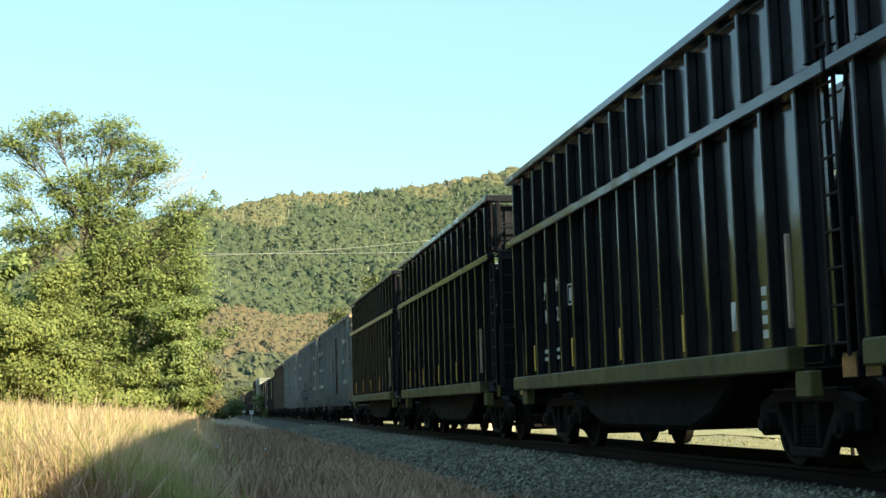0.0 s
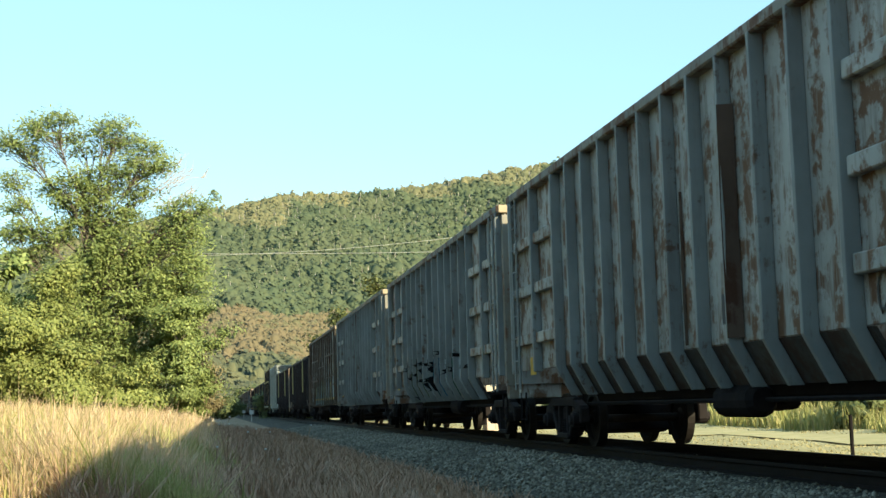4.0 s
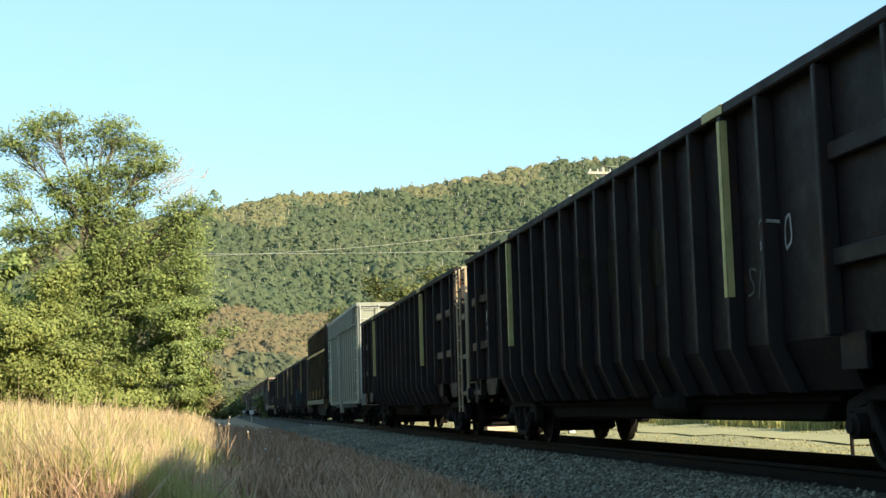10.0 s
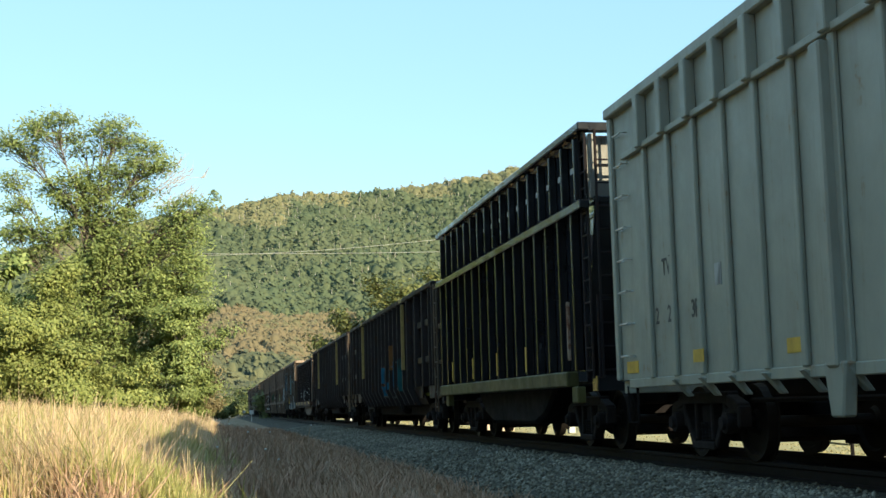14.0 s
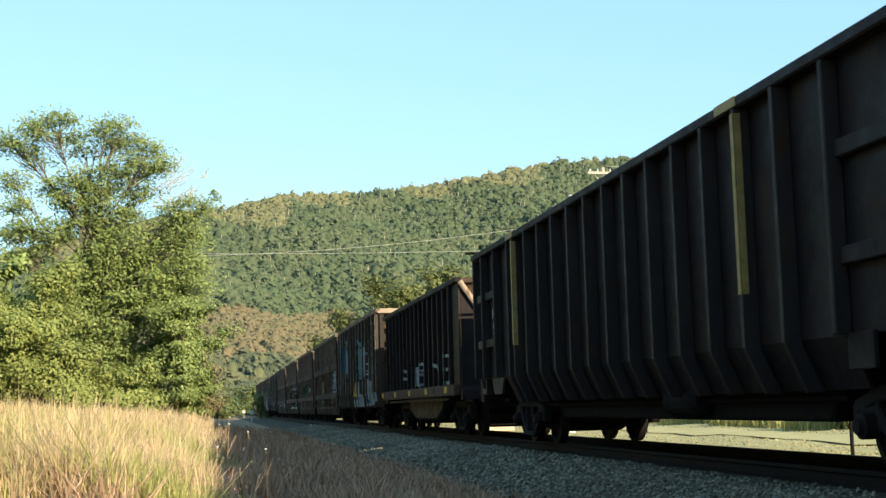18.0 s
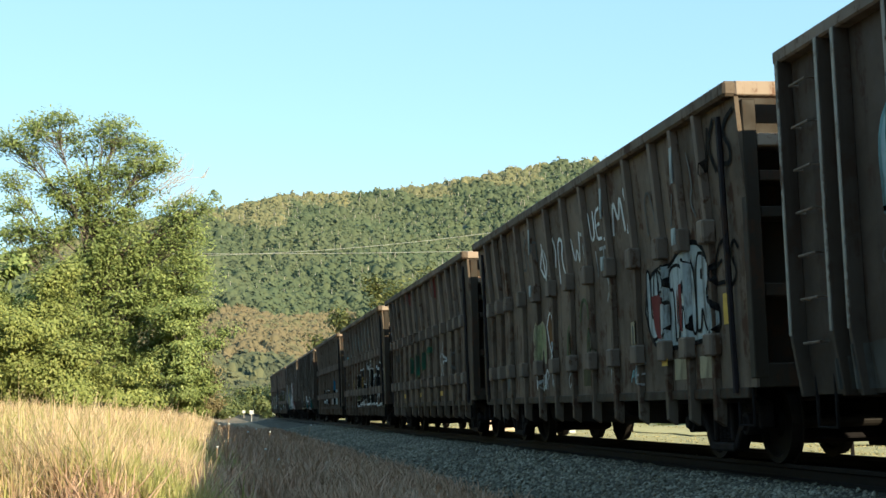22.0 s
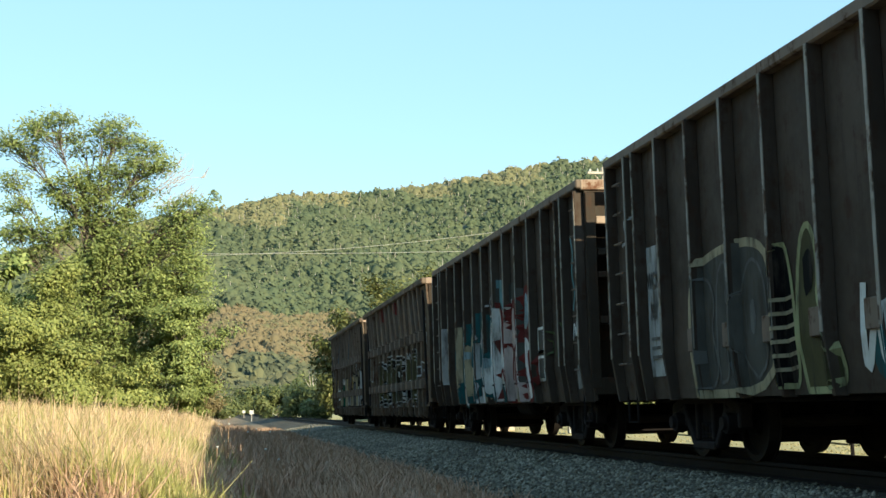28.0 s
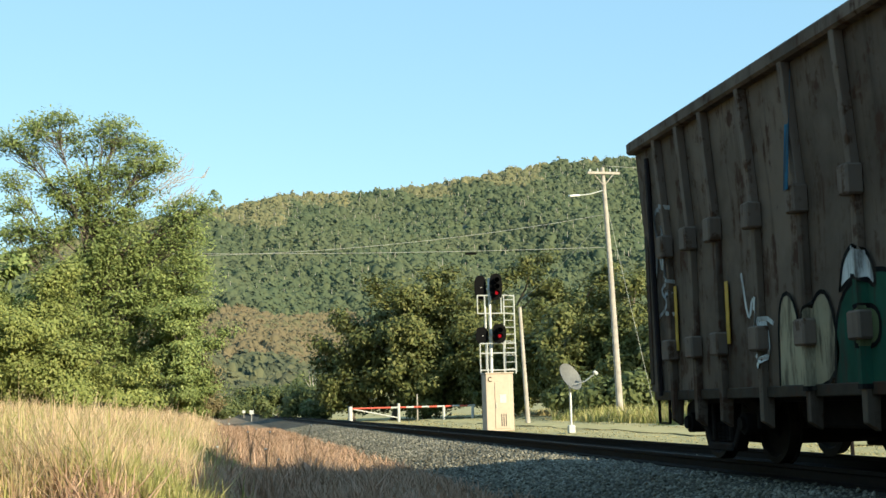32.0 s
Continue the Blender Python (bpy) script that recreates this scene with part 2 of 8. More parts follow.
def tube(paths, r, sides=6):
    """Round bars along polylines, joined into one mesh."""
    key = ("tube", tuple(tuple(p) for p in paths), r, sides)
    if key in CACHE:
        return CACHE[key]
    verts, faces = [], []
    for path in paths:
        path = [Vector(p) for p in path]
        base = len(verts)
        for i, p in enumerate(path):
            d = (path[min(i + 1, len(path) - 1)] - path[max(i - 1, 0)]).normalized()
            a = d.orthogonal().normalized()
            c = d.cross(a)
            rr = r[min(i, len(r) - 1)] if isinstance(r, tuple) else r
            verts += [p + rr * (math.cos(k * math.tau / sides) * a + math.sin(k * math.tau / sides) * c) for k in range(sides)]
        for i in range(len(path) - 1):
            for k in range(sides):
                a0, a1 = base + i * sides + k, base + i * sides + (k + 1) % sides
                faces.append((a0, a1, a1 + sides, a0 + sides))
        faces.append(tuple(range(base + sides - 1, base - 1, -1)))
        faces.append(tuple(range(base + (len(path) - 1) * sides, base + len(path) * sides)))
    me = bpy.data.meshes.new("tube")
    me.from_pydata([tuple(v) for v in verts], [], faces)
    CACHE[key] = me
    return me


def lathe(profile, segs=24, axis="x"):
    key = ("lathe", tuple(profile), segs, axis)
    if key in CACHE:
        return CACHE[key]
    verts, faces, n = [], [], len(profile)
    for k in range(segs):
        c, s = math.cos(k * math.tau / segs), math.sin(k * math.tau / segs)
        for a, r in profile:
            verts.append((a, r * c, r * s) if axis == "x" else (r * c, r * s, a))
    for k in range(segs):
        for i in range(n - 1):
            a, b = k * n + i, ((k + 1) % segs) * n + i
            faces.append((a, a + 1, b + 1, b))
    me = bpy.data.meshes.new("lathe")
    me.from_pydata(verts, [], faces)
    CACHE[key] = me
    return me


def joined(key, pieces):
    """One mesh out of (mesh, pose) pieces."""
    key = ("joined", key)
    if key not in CACHE:
        verts, faces = [], []
        for me, m in pieces:
            o = len(verts)
            verts += [tuple(m @ v.co) for v in me.vertices]
            faces += [tuple(o + i for i in p.vertices) for p in me.polygons]
        me = bpy.data.meshes.new("joined")
        me.from_pydata(verts, [], faces)
        CACHE[key] = me
    return CACHE[key]


def part(name, me, material, parent, m=None, label=""):
    """Links a mesh as one part under a thing or under a part."""
    key = ("mat", me.name, material.name)
    if key not in CACHE:
        if me.materials and me.materials[0] is not material:
            me = me.copy()
            me.materials.clear()
        if not me.materials:
            me.materials.append(material)
        CACHE[key] = me
    ob = new(name, CACHE[key])
    ob.parent = parent
    if m is not None:
        ob.matrix_basis = m
    return tagged(ob, label) if label else ob


def thing(name, m, label, category, group="", kind=""):
    ob = new(name)
    ob.empty_display_size = 0.3
    ob.matrix_basis = m
    return tagged(ob, label, category, group, kind)


def stuff(name, verts, faces, material, label, category, kind="stuff"):
    me = bpy.data.meshes.new(name)
    verts, faces = np.asarray(verts, np.float32), np.asarray(faces, np.int32)
    n, k = faces.shape
    me.vertices.add(len(verts))
    me.vertices.foreach_set("co", verts.ravel())
    me.loops.add(n * k)
    me.loops.foreach_set("vertex_index", faces.ravel())
    me.polygons.add(n)
    me.polygons.foreach_set("loop_start", np.arange(0, n * k, k, dtype=np.int32))
    me.update(calc_edges=True)
    me.materials.append(material)
    ob = new(name, me)
    return tagged(ob, label, category, kind=kind)


rng = np.random.default_rng(7)


def rand_dirs(n):
    d = rng.normal(size=(n, 3))
    return d / np.linalg.norm(d, axis=1, keepdims=True)


def leaf_quads(pos, size, up=0.3, long=1.7, out=None):
    """A leaf-shaped quad at each place, turned at random; up: how far its face turns to the sky; out: the way it mostly faces."""
    n = len(pos)
    nrm = rand_dirs(n) * (1.0 if out is None else 0.55) + np.array([0, 0, up])
    if out is not None:
        nrm = nrm + out
    nrm /= np.linalg.norm(nrm, axis=1, keepdims=True)
    a = np.cross(nrm, rand_dirs(n))
    a /= np.linalg.norm(a, axis=1, keepdims=True)
    b = np.cross(nrm, a)
    s = (np.asarray(size) * rng.uniform(0.6, 1.3, n))[:, None]
    v = np.stack([pos - a * s * long / 2, pos + b * s / 2, pos + a * s * long / 2, pos - b * s / 2], 1)
    return v.reshape(-1, 3), np.arange(4 * n).reshape(-1, 4)


# ---- ground ----
def ground_z(x, y):
    """Height of the ground: a low bank beside the track, a meadow that rises, flat land beyond."""
    x, y = np.asarray(x, float), np.asarray(y, float)
    z = np.interp(x, [-400, -40, -16, -12.5, -8.2, -7.3, -6.2, -4.2, -3.3, -1.75, 1.75, 3.2, 5, 14, 60, 400],
                  [1.5, 0.9, 0.7, 0.35, -0.12, -0.3, -0.52, -0.50, -0.45, -0.22, -0.22, -0.42, -0.36, -0.25, 0.2, 2.0])
    z = z + 0.05 * np.sin(x * 1.7 + y * 0.31) * np.sin(y * 0.83) * (np.abs(x) > 3.6) * (np.abs(x) < 60)
    r = np.hypot(x + 7, y)
    return z + np.clip((r - 300) / 300, 0, 1) * 1.0 * (np.abs(x) > 6)


def make_ground():
    xs = np.unique(np.concatenate([np.linspace(-16, 16, 129), np.linspace(-60, 60, 61), np.linspace(-400, 400, 41), np.linspace(-4500, 4500, 31)]))
    ys = np.unique(np.concatenate([np.linspace(-20, 60, 161), np.linspace(-100, 300, 81), np.linspace(-600, 1200, 46), np.linspace(-4500, 4500, 31)]))
    X, Y = np.meshgrid(xs, ys)
    V = np.stack([X, Y, ground_z(X, Y)], -1).reshape(-1, 3)
    i = np.arange(len(ys) - 1)[:, None] * len(xs) + np.arange(len(xs) - 1)[None]
    F = np.stack([i, i + 1, i + 1 + len(xs), i + len(xs)], -1).reshape(-1, 4)
    m, nt, b = shader("ground_soil", 0.95, 0, 0.2)
    v = coords(nt, jitter=False)
    n1, n2, n3 = noise_tex(nt, v, 0.35, 5), noise_tex(nt, v, 6.0, 6, 0.7), noise_tex(nt, v, 40.0, 3)
    c = mix(nt, ramp(nt, n1, 0.4, 0.6), (0.25, 0.175, 0.12), (0.17, 0.135, 0.075))
    c = mix(nt, ramp(nt, n2, 0.45, 0.7, 0, 0.7), c, (0.33, 0.24, 0.165))
    # the mown side beyond the track is greener and paler
    sep = nt.nodes.new("ShaderNodeSeparateXYZ")
    nt.links.new(v, sep.inputs[0])
    lawn = mix(nt, ramp(nt, n2, 0.35, 0.65), (0.34, 0.305, 0.15), (0.42, 0.36, 0.20))
    c = mix(nt, ramp(nt, sep.outputs["X"], 3.9, 4.6), c, lawn)
    nt.links.new(c, b.inputs["Base Color"])
    bump(nt, b, n3, 0.6, 0.03)
    ob = stuff("ground", V, F, m, "dry grassy ground beside the railway line", "ground", "structure")
    for p in ob.data.polygons:
        p.use_smooth = True


make_ground()


def tapered_blades(x, y, h, w, lean):
    """Grass blades of two bent pieces each."""
    n = len(x)
    z = ground_z(x, y) - 0.03
    a = rng.uniform(0, math.tau, n)
    side = np.stack([np.cos(a), np.sin(a), 0 * a], 1) * (w / 2)[:, None]
    bend = np.stack([np.cos(a + 1.3 + rng.normal(0, 0.5, n)), np.sin(a + 1.3), 0 * a], 1) * (h * lean)[:, None]
    root = np.stack([x, y, z], 1)
    mid = root + bend * 0.35 + np.stack([0 * h, 0 * h, h * 0.6], 1)
    tip = root + bend + np.stack([0 * h, 0 * h, h], 1)
    v = np.stack([root - side, root + side, mid + side * 0.9, mid - side * 0.9, tip + side * 0.25, tip - side * 0.25], 1).reshape(-1, 3)
    i = 6 * np.arange(n)[:, None]
    f = np.concatenate([i + np.array([0, 1, 2, 3]), i + np.array([3, 2, 4, 5])])
    return v, f


def make_grass():
    # the tall dry meadow on the bank
    n = 200000
    y = 11 + 95 * rng.random(n) ** 1.7
    x = -7.0 - 0.35 * np.sin(y * 0.9) - (0.3 + (5 + y * 0.16)) * rng.random(n) ** 1.1
    edge = np.clip((-6.85 - x) / 0.9, 0.15, 1)
    tuft = 1 + 0.22 * np.sin(x * 2.3 + y * 1.1) * np.sin(y * 1.7 - x) + 0.18 * np.sin(x * 5.1 + y * 3.3)
    h = rng.uniform(0.32, 0.85, n) * (0.3 + 0.7 * edge) * tuft * np.interp(x, [-14, -9, -7.5], [0.85, 0.95, 0.9])
    h = h + 0.3 * (rng.random(n) < 0.03)
    field = np.sin(x * 0.9 + 1.3 * np.sin(y * 0.33)) + np.sin(y * 0.47 - x * 0.5) + 0.6 * np.sin(x * 2.7 + y * 1.9) - 0.035 * (y - 24)
    green = field + rng.normal(0, 0.6, n) + np.clip((22 - y) * 0.06, 0, 0.5) > -0.4
    w, lean = rng.uniform(0.0035, 0.0095, n) * (1 + y / 22), rng.uniform(0.05, 0.6, n)
    v, f = tapered_blades(x[~green], y[~green], h[~green], w[~green], lean[~green])
    tagged(stuff("meadow_grass", v, f, GRASS_DRY, "tall dry golden meadow grass on the bank", "grass"))
    v, f = tapered_blades(x[green], y[green], h[green] * 0.85, w[green] * 1.3, lean[green])
    tagged(stuff("green_grass", v, f, GRASS_GREEN, "patches of fresh green grass in the dry meadow", "grass"))
    # the short trampled grass along the ballast
    n = 70000
    y = 9 + 75 * rng.random(n) ** 1.8
    x = rng.uniform(-8.4, -3.5, n)
    h = rng.uniform(0.05, 0.25, n) * (1 + 1.3 * (np.sin(x * 3.1 + y * 0.7) * np.sin(y * 1.3) > 0.45) * (x < -5.2))
    v, f = tapered_blades(x, y, h, rng.uniform(0.006, 0.014, n) * (1 + y / 40), rng.uniform(0.2, 0.9, n))
    stuff("short_grass", v, f, GRASS_SHORT, "short withered brown grass and weeds along the ballast", "grass")
    # the mown strip beyond the track
    n = 30000
    y = 18 + 130 * rng.random(n) ** 1.5
    x = 4.2 + (2 + y * 0.33) * rng.random(n)
    # no blades on the smooth pale strip of mown grass
    road = (np.abs(x - 7.8 - 0.012 * y) < 1.1)
    x, y = x[~road], y[~road]
    h = rng.uniform(0.03, 0.07, len(x)) + 0.3 * (x > 11 + y * 0.07) * rng.random(len(x))
    v, f = tapered_blades(x, y, h, rng.uniform(0.02, 0.04, len(x)) * (1 + y / 40), rng.uniform(0.1, 0.6, len(x)))
    stuff("mown_grass", v, f, GRASS_FAR, "sunlit mown grass beyond the track", "grass")
    # tall weeds beyond the pale strip
    n = 26000
    y = 16 + 60 * rng.random(n) ** 1.3
    x = 9.6 + 0.035 * y + (1.0 + 0.06 * y) * rng.random(n) + 0.4 * np.sin(y * 0.9)
    h = rng.uniform(0.3, 0.95, n) * (0.65 + 0.35 * np.sin(x * 1.3 + y * 0.8))
    v, f = tapered_blades(x, y, h, rng.uniform(0.012, 0.03, n) * (1 + y / 50), rng.uniform(0.1, 0.7, n))
    stuff("tall_weeds", v, f, GRASS_GREEN, "tall green weeds beyond the pale mown strip", "weeds")


make_grass()


def make_weeds():
    random.seed(17)
    for x, y, h in ((-6.95, 18, 0.95), (-6.6, 19, 0.9), (-6.35, 21, 0.95), (-6.5, 16, 0.75), (-7.1, 15, 0.7), (-5.75, 22, 1.0), (-6.9, 23, 0.9), (-6.2, 17.5, 0.6), (-7.0, 27, 1.0), (-6.55, 24, 0.85)):
        w = thing("wildflower", pose(x, y, float(ground_z(x, y))), "thin dry wildflower stalk with a small white head", "flower")
        lean = random.uniform(-0.15, 0.2)
        part("stalk", tube([[(0, 0, 0), (lean * 0.4, 0, h * 0.6), (lean, 0, h)]], 0.006, 5), GRASS_SHORT, w)
        part("flower_head", lathe([(0.0, 0.003), (0.008, 0.015), (0.018, 0.017), (0.026, 0.0)], 9, "z"), WHITEPT, w, pose(lean, 0, h - 0.01))
        for k in range(2):
            e = random.uniform(-0.12, 0.12)
            part("side_stem", tube([[(lean * 0.5, 0, h * 0.6), (lean * 0.5 + e, 0.03, h * (0.8 + 0.05 * k))]], 0.004, 5), GRASS_SHORT, w)


make_weeds()


# ---- track ----
def make_track():
    track = thing("railway_track", pose(0, 0, 0), "single straight railway track of steel rails on wooden ties in grey ballast", "track", kind="structure")
    head = [(-0.036, 0), (0.036, 0), (0.036, -0.04), (0.010, -0.055), (0.010, -0.14), (0.07, -0.165), (0.07, -0.18), (-0.07, -0.18), (-0.07, -0.165), (-0.010, -0.14), (-0.010, -0.055), (-0.036, -0.04)]
    for x in (-0.753, 0.753):
        part("rail", prism(head, 1000.0), TREAD, track, pose(x, 440, 0), "worn steel rail")
    tie = box(2.6, 0.22, 0.16)
    for i in range(220):
        part("tie", tie, WOODTIE, track, pose(random.uniform(-0.03, 0.03), 4 + i * 0.52, -0.262, 0, 0, random.uniform(-0.6, 0.6)))
    # ballast stones
    n = 58000
    y = 8 + 70 * rng.random(n) ** 1.6
    x = np.where(rng.random(n) < 0.8, rng.uniform(-3.7, -0.85, n), rng.uniform(-0.7, 3.4, n))
    x = np.where((x < -3.0) & (rng.random(n) < 0.45), rng.uniform(-3.0, -1.2, n), x)
    s = rng.uniform(0.015, 0.034, n) * (1 + y / 70)
    z = ground_z(x, y) + rng.uniform(-0.3, 0.8, n) * s + 0.01
    base = np.array([(1, 0, -0.1), (-0.2, 0.9, 0.1), (-0.9, -0.3, 0), (0.2, -0.9, 0.15), (0.1, 0.1, 0.75), (-0.1, 0, -0.7)])
    a = rng.uniform(0, math.tau, n)
    c, q = np.cos(a), np.sin(a)
    jit = base[None] * rng.uniform(0.7, 1.3, (n, 6, 1)) * s[:, None, None]
    vx = jit[..., 0] * c[:, None] - jit[..., 1] * q[:, None] + x[:, None]
    vy = jit[..., 0] * q[:, None] + jit[..., 1] * c[:, None] + y[:, None]
    v = np.stack([vx, vy, jit[..., 2] + z[:, None]], -1).reshape(-1, 3)
    tri = np.array([(0, 1, 4), (1, 2, 4), (2, 3, 4), (3, 0, 4), (1, 0, 5), (2, 1, 5), (3, 2, 5), (0, 3, 5)])
    f = (6 * np.arange(n)[:, None, None] + tri[None]).reshape(-1, 3)
    stuff("ballast", v, f, STONE, "crushed pale grey ballast stone", "gravel")


def ballast_bed():
    m, nt, b = shader("ballast_bed", 0.95, 0, 0.2)
    v = coords(nt, jitter=False)
    vo = nt.nodes.new("ShaderNodeTexVoronoi")
    vo.inputs["Scale"].default_value = 16
    nt.links.new(v, vo.inputs["Vector"])
    c = mix(nt, ramp(nt, vo.outputs["Distance"], 0.1, 0.6), (0.12, 0.112, 0.090), (0.045, 0.042, 0.034))
    c = mix(nt, ramp(nt, noise_tex(nt, v, 0.8, 4), 0.5, 0.7, 0, 0.4), c, (0.16, 0.13, 0.10))
    nt.links.new(c, b.inputs["Base Color"])
    bump(nt, b, vo.outputs["Distance"], 0.8, 0.05)
    xs = np.array([-3.5, -3.2, -2.6, -1.8, -1.5, -0.8, 0.8, 1.5, 1.8, 2.6, 3.3])
    ys = np.linspace(-60, 900, 481)
    X, Y = np.meshgrid(xs, ys)
    X = X + np.where(np.abs(X) > 3, 0.12 * np.sin(Y * 0.9) + 0.1 * np.sin(Y * 2.3), 0)
    Z = np.interp(X, [-3.7, -3.2, -2.6, -1.8, -1.5, 1.5, 1.8, 2.6, 3.5], [-0.50, -0.42, -0.32, -0.20, -0.185, -0.185, -0.20, -0.33, -0.45])
    V = np.stack([X, Y, Z], -1).reshape(-1, 3)
    i = np.arange(len(ys) - 1)[:, None] * len(xs) + np.arange(len(xs) - 1)[None]
    F = np.stack([i, i + 1, i + 1 + len(xs), i + len(xs)], -1).reshape(-1, 4)
    stuff("ballast_bed", V, F, m, "grey crushed stone ballast bed under the track", "ballast", "structure")


make_track()
ballast_bed()


def make_pale_strip():
    # a smooth sheet that stands for yellowish mown grass
    m, nt, b = shader("pale_strip_grass", 0.95, 0, 0.2)
    v = coords(nt, jitter=False)
    c = mix(nt, ramp(nt, noise_tex(nt, v, 1.2, 5), 0.35, 0.65), (0.46, 0.39, 0.21), (0.36, 0.32, 0.15))
    nt.links.new(c, b.inputs["Base Color"])
    bump(nt, b, noise_tex(nt, v, 25, 4), 0.5, 0.02)
    ys = np.linspace(5, 130, 60)
    off = np.array([-1.15, -0.4, 0.4, 1.15])
    X = 7.8 + 0.012 * ys[:, None] + off[None] * (1 + 0.06 * np.sin(ys * 0.7))[:, None]
    Y = np.repeat(ys[:, None], 4, 1)
    V = np.stack([X, Y, ground_z(X, Y) + 0.03], -1).reshape(-1, 3)
    i = np.arange(59)[:, None] * 4 + np.arange(3)[None]
    F = np.stack([i, i + 1, i + 5, i + 4], -1).reshape(-1, 4)
    stuff("access_road", V, F, m, "pale yellowish mown grass strip beside the track", "road", "structure")


make_pale_strip()


# ---- hills and woods ----
def ridge(az):
    """Rise of the skyline, as a tangent, by bearing from the track in radians."""
    # far bearings to the sides and back are an added ridge, never in view
    return np.interp(az, [-3.2, -2.4, -1.6, -0.9, -0.5, -0.25, -0.16, -0.075, -0.02, 0.009, 0.03, 0.05, 0.076, 0.101, 0.126, 0.148, 0.169, 0.186, 0.203, 0.22, 0.242, 0.263, 0.285, 0.32, 0.383, 0.45, 0.6, 1.0, 1.8, 2.6, 3.2],
                     [0.26, 0.2, 0.08, 0.04, 0.04, 0.08, 0.112, 0.136, 0.148, 0.151, 0.156, 0.160, 0.162, 0.1622, 0.1635, 0.1656, 0.168, 0.1706, 0.1735, 0.176, 0.1786, 0.180, 0.1814, 0.182, 0.181, 0.17, 0.13, 0.12, 0.2, 0.27, 0.26])


def hill_z(az, r):
    w = np.clip((r - 430) / 870, 0, 1.35)
    s = np.where(w < 1, w ** 1.35, 1 - 0.6 * (w - 1))
    top = EYE[2] + (ridge(az) - 0.0030) * 1300
    return 1.5 + (top - 1.5) * s + 5 * np.sin(az * 40 + r * 0.01) * np.clip(w, 0, 1) * np.clip(1 - w, 0, 1) * 4


def make_hill():
    # full ring: the unseen back part is added to block low skylight
    az, r = np.linspace(-math.pi, math.pi, 361), np.concatenate([np.linspace(400, 1300, 60), np.linspace(1330, 1800, 10)])
    A, R = np.meshgrid(az, r)
    V = np.stack([EYE[0] + R * np.sin(A), R * np.cos(A), hill_z(A, R)], -1).reshape(-1, 3)
    i = np.arange(len(r) - 1)[:, None] * len(az) + np.arange(len(az) - 1)[None]
    F = np.stack([i, i + 1, i + 1 + len(az), i + len(az)], -1).reshape(-1, 4)
    stuff("hillside", V, F, plain("hill_floor", (0.085, 0.10, 0.065), 0.3, 0.95, 0.05), "long wooded hill in evening sun, with an added unseen ring behind the camera", "hill", "structure")
    # crowns: a dark heart and a shell of leaf clumps each
    def woods(name, n, az0, az1, r0, r1, size, material, label, keep=None, per=34):
        a = rng.uniform(az0, az1, n)
        rr = r0 + (r1 - r0) * rng.random(n)
        if keep is not None:
            k = keep(a, rr)
            a, rr = a[k], rr[k]
        n = len(a)
        s = np.clip(rng.lognormal(-0.05, 0.42, n), 0.4, 2.3) * size
        tall = rng.uniform(0.7, 1.7, n)
        # each crown is an uneven dome with a few loose sprays
        c = np.stack([EYE[0] + rr * np.sin(a), rr * np.cos(a), hill_z(a, rr) + 0.2 * s], 1)
        k = np.arange(6) * math.tau / 6
        shape = np.concatenate([[[0, 0, 0.92]], np.stack([0.75 * np.cos(k), 0.75 * np.sin(k), 0 * k + 0.62], 1), np.stack([1.35 * np.cos(k + 0.5), 1.3 * np.sin(k + 0.5), 0 * k - 0.35], 1)])
        v = c[:, None] + shape[None] * rng.uniform(0.75, 1.15, (n, 13, 1)) * s[:, None, None] * np.stack([0 * tall + 1, 0 * tall + 1, tall], 1)[:, None]
        q = np.arange(6)
        p = (q + 1) % 6
        tri = np.concatenate([np.stack([0 * q, 1 + q, 1 + p], 1), np.stack([1 + q, 7 + q, 1 + p], 1), np.stack([1 + p, 7 + q, 7 + p], 1)])
        f = (13 * np.arange(n)[:, None, None] + tri[None]).reshape(-1, 3)
        d = rand_dirs(n * per).reshape(n, per, 3)
        d[..., 2] = np.abs(d[..., 2]) * 1.1
        pos = c[:, None] + d * (s[:, None, None] * rng.uniform(0.7, 1.2, (n, per, 1))) * np.stack([0 * tall + 1, 0 * tall + 1, tall], 1)[:, None]
        lv, lf = leaf_quads(pos.reshape(-1, 3), np.repeat(s * 0.6, per), 0.3, 1.3, 0.3 * d.reshape(-1, 3) + 0.9 * np.array(SUN_DIR))
        lf = lf + 13 * n
        ob = stuff(name, np.concatenate([v.reshape(-1, 3), lv]), np.concatenate([f, lf[:, [0, 1, 2]], lf[:, [0, 2, 3]]]), material, label, "woods")
        ob.data.polygons.foreach_set("use_smooth", np.ones(len(ob.data.polygons), dtype=bool))
        return ob
    slope = lambda a, r: hill_z(a, r) / r
    brown = lambda a, r: (slope(a, r) > 0.034 + 0.004 * np.sin(a * 60)) & (slope(a, r) < 0.072 + 0.003 * np.sin(a * 90) - 0.06 * np.clip(a - 0.02, 0, 1)) & (a < 0.115 + 0.02 * np.sin(r * 0.03)) & (a > -0.09)
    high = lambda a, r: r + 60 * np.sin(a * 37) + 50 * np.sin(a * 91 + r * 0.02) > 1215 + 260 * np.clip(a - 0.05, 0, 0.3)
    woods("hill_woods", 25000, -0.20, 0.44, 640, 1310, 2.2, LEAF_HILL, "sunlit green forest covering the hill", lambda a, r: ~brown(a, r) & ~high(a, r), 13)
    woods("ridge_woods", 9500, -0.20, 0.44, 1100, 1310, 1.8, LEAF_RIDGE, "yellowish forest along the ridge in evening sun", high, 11)
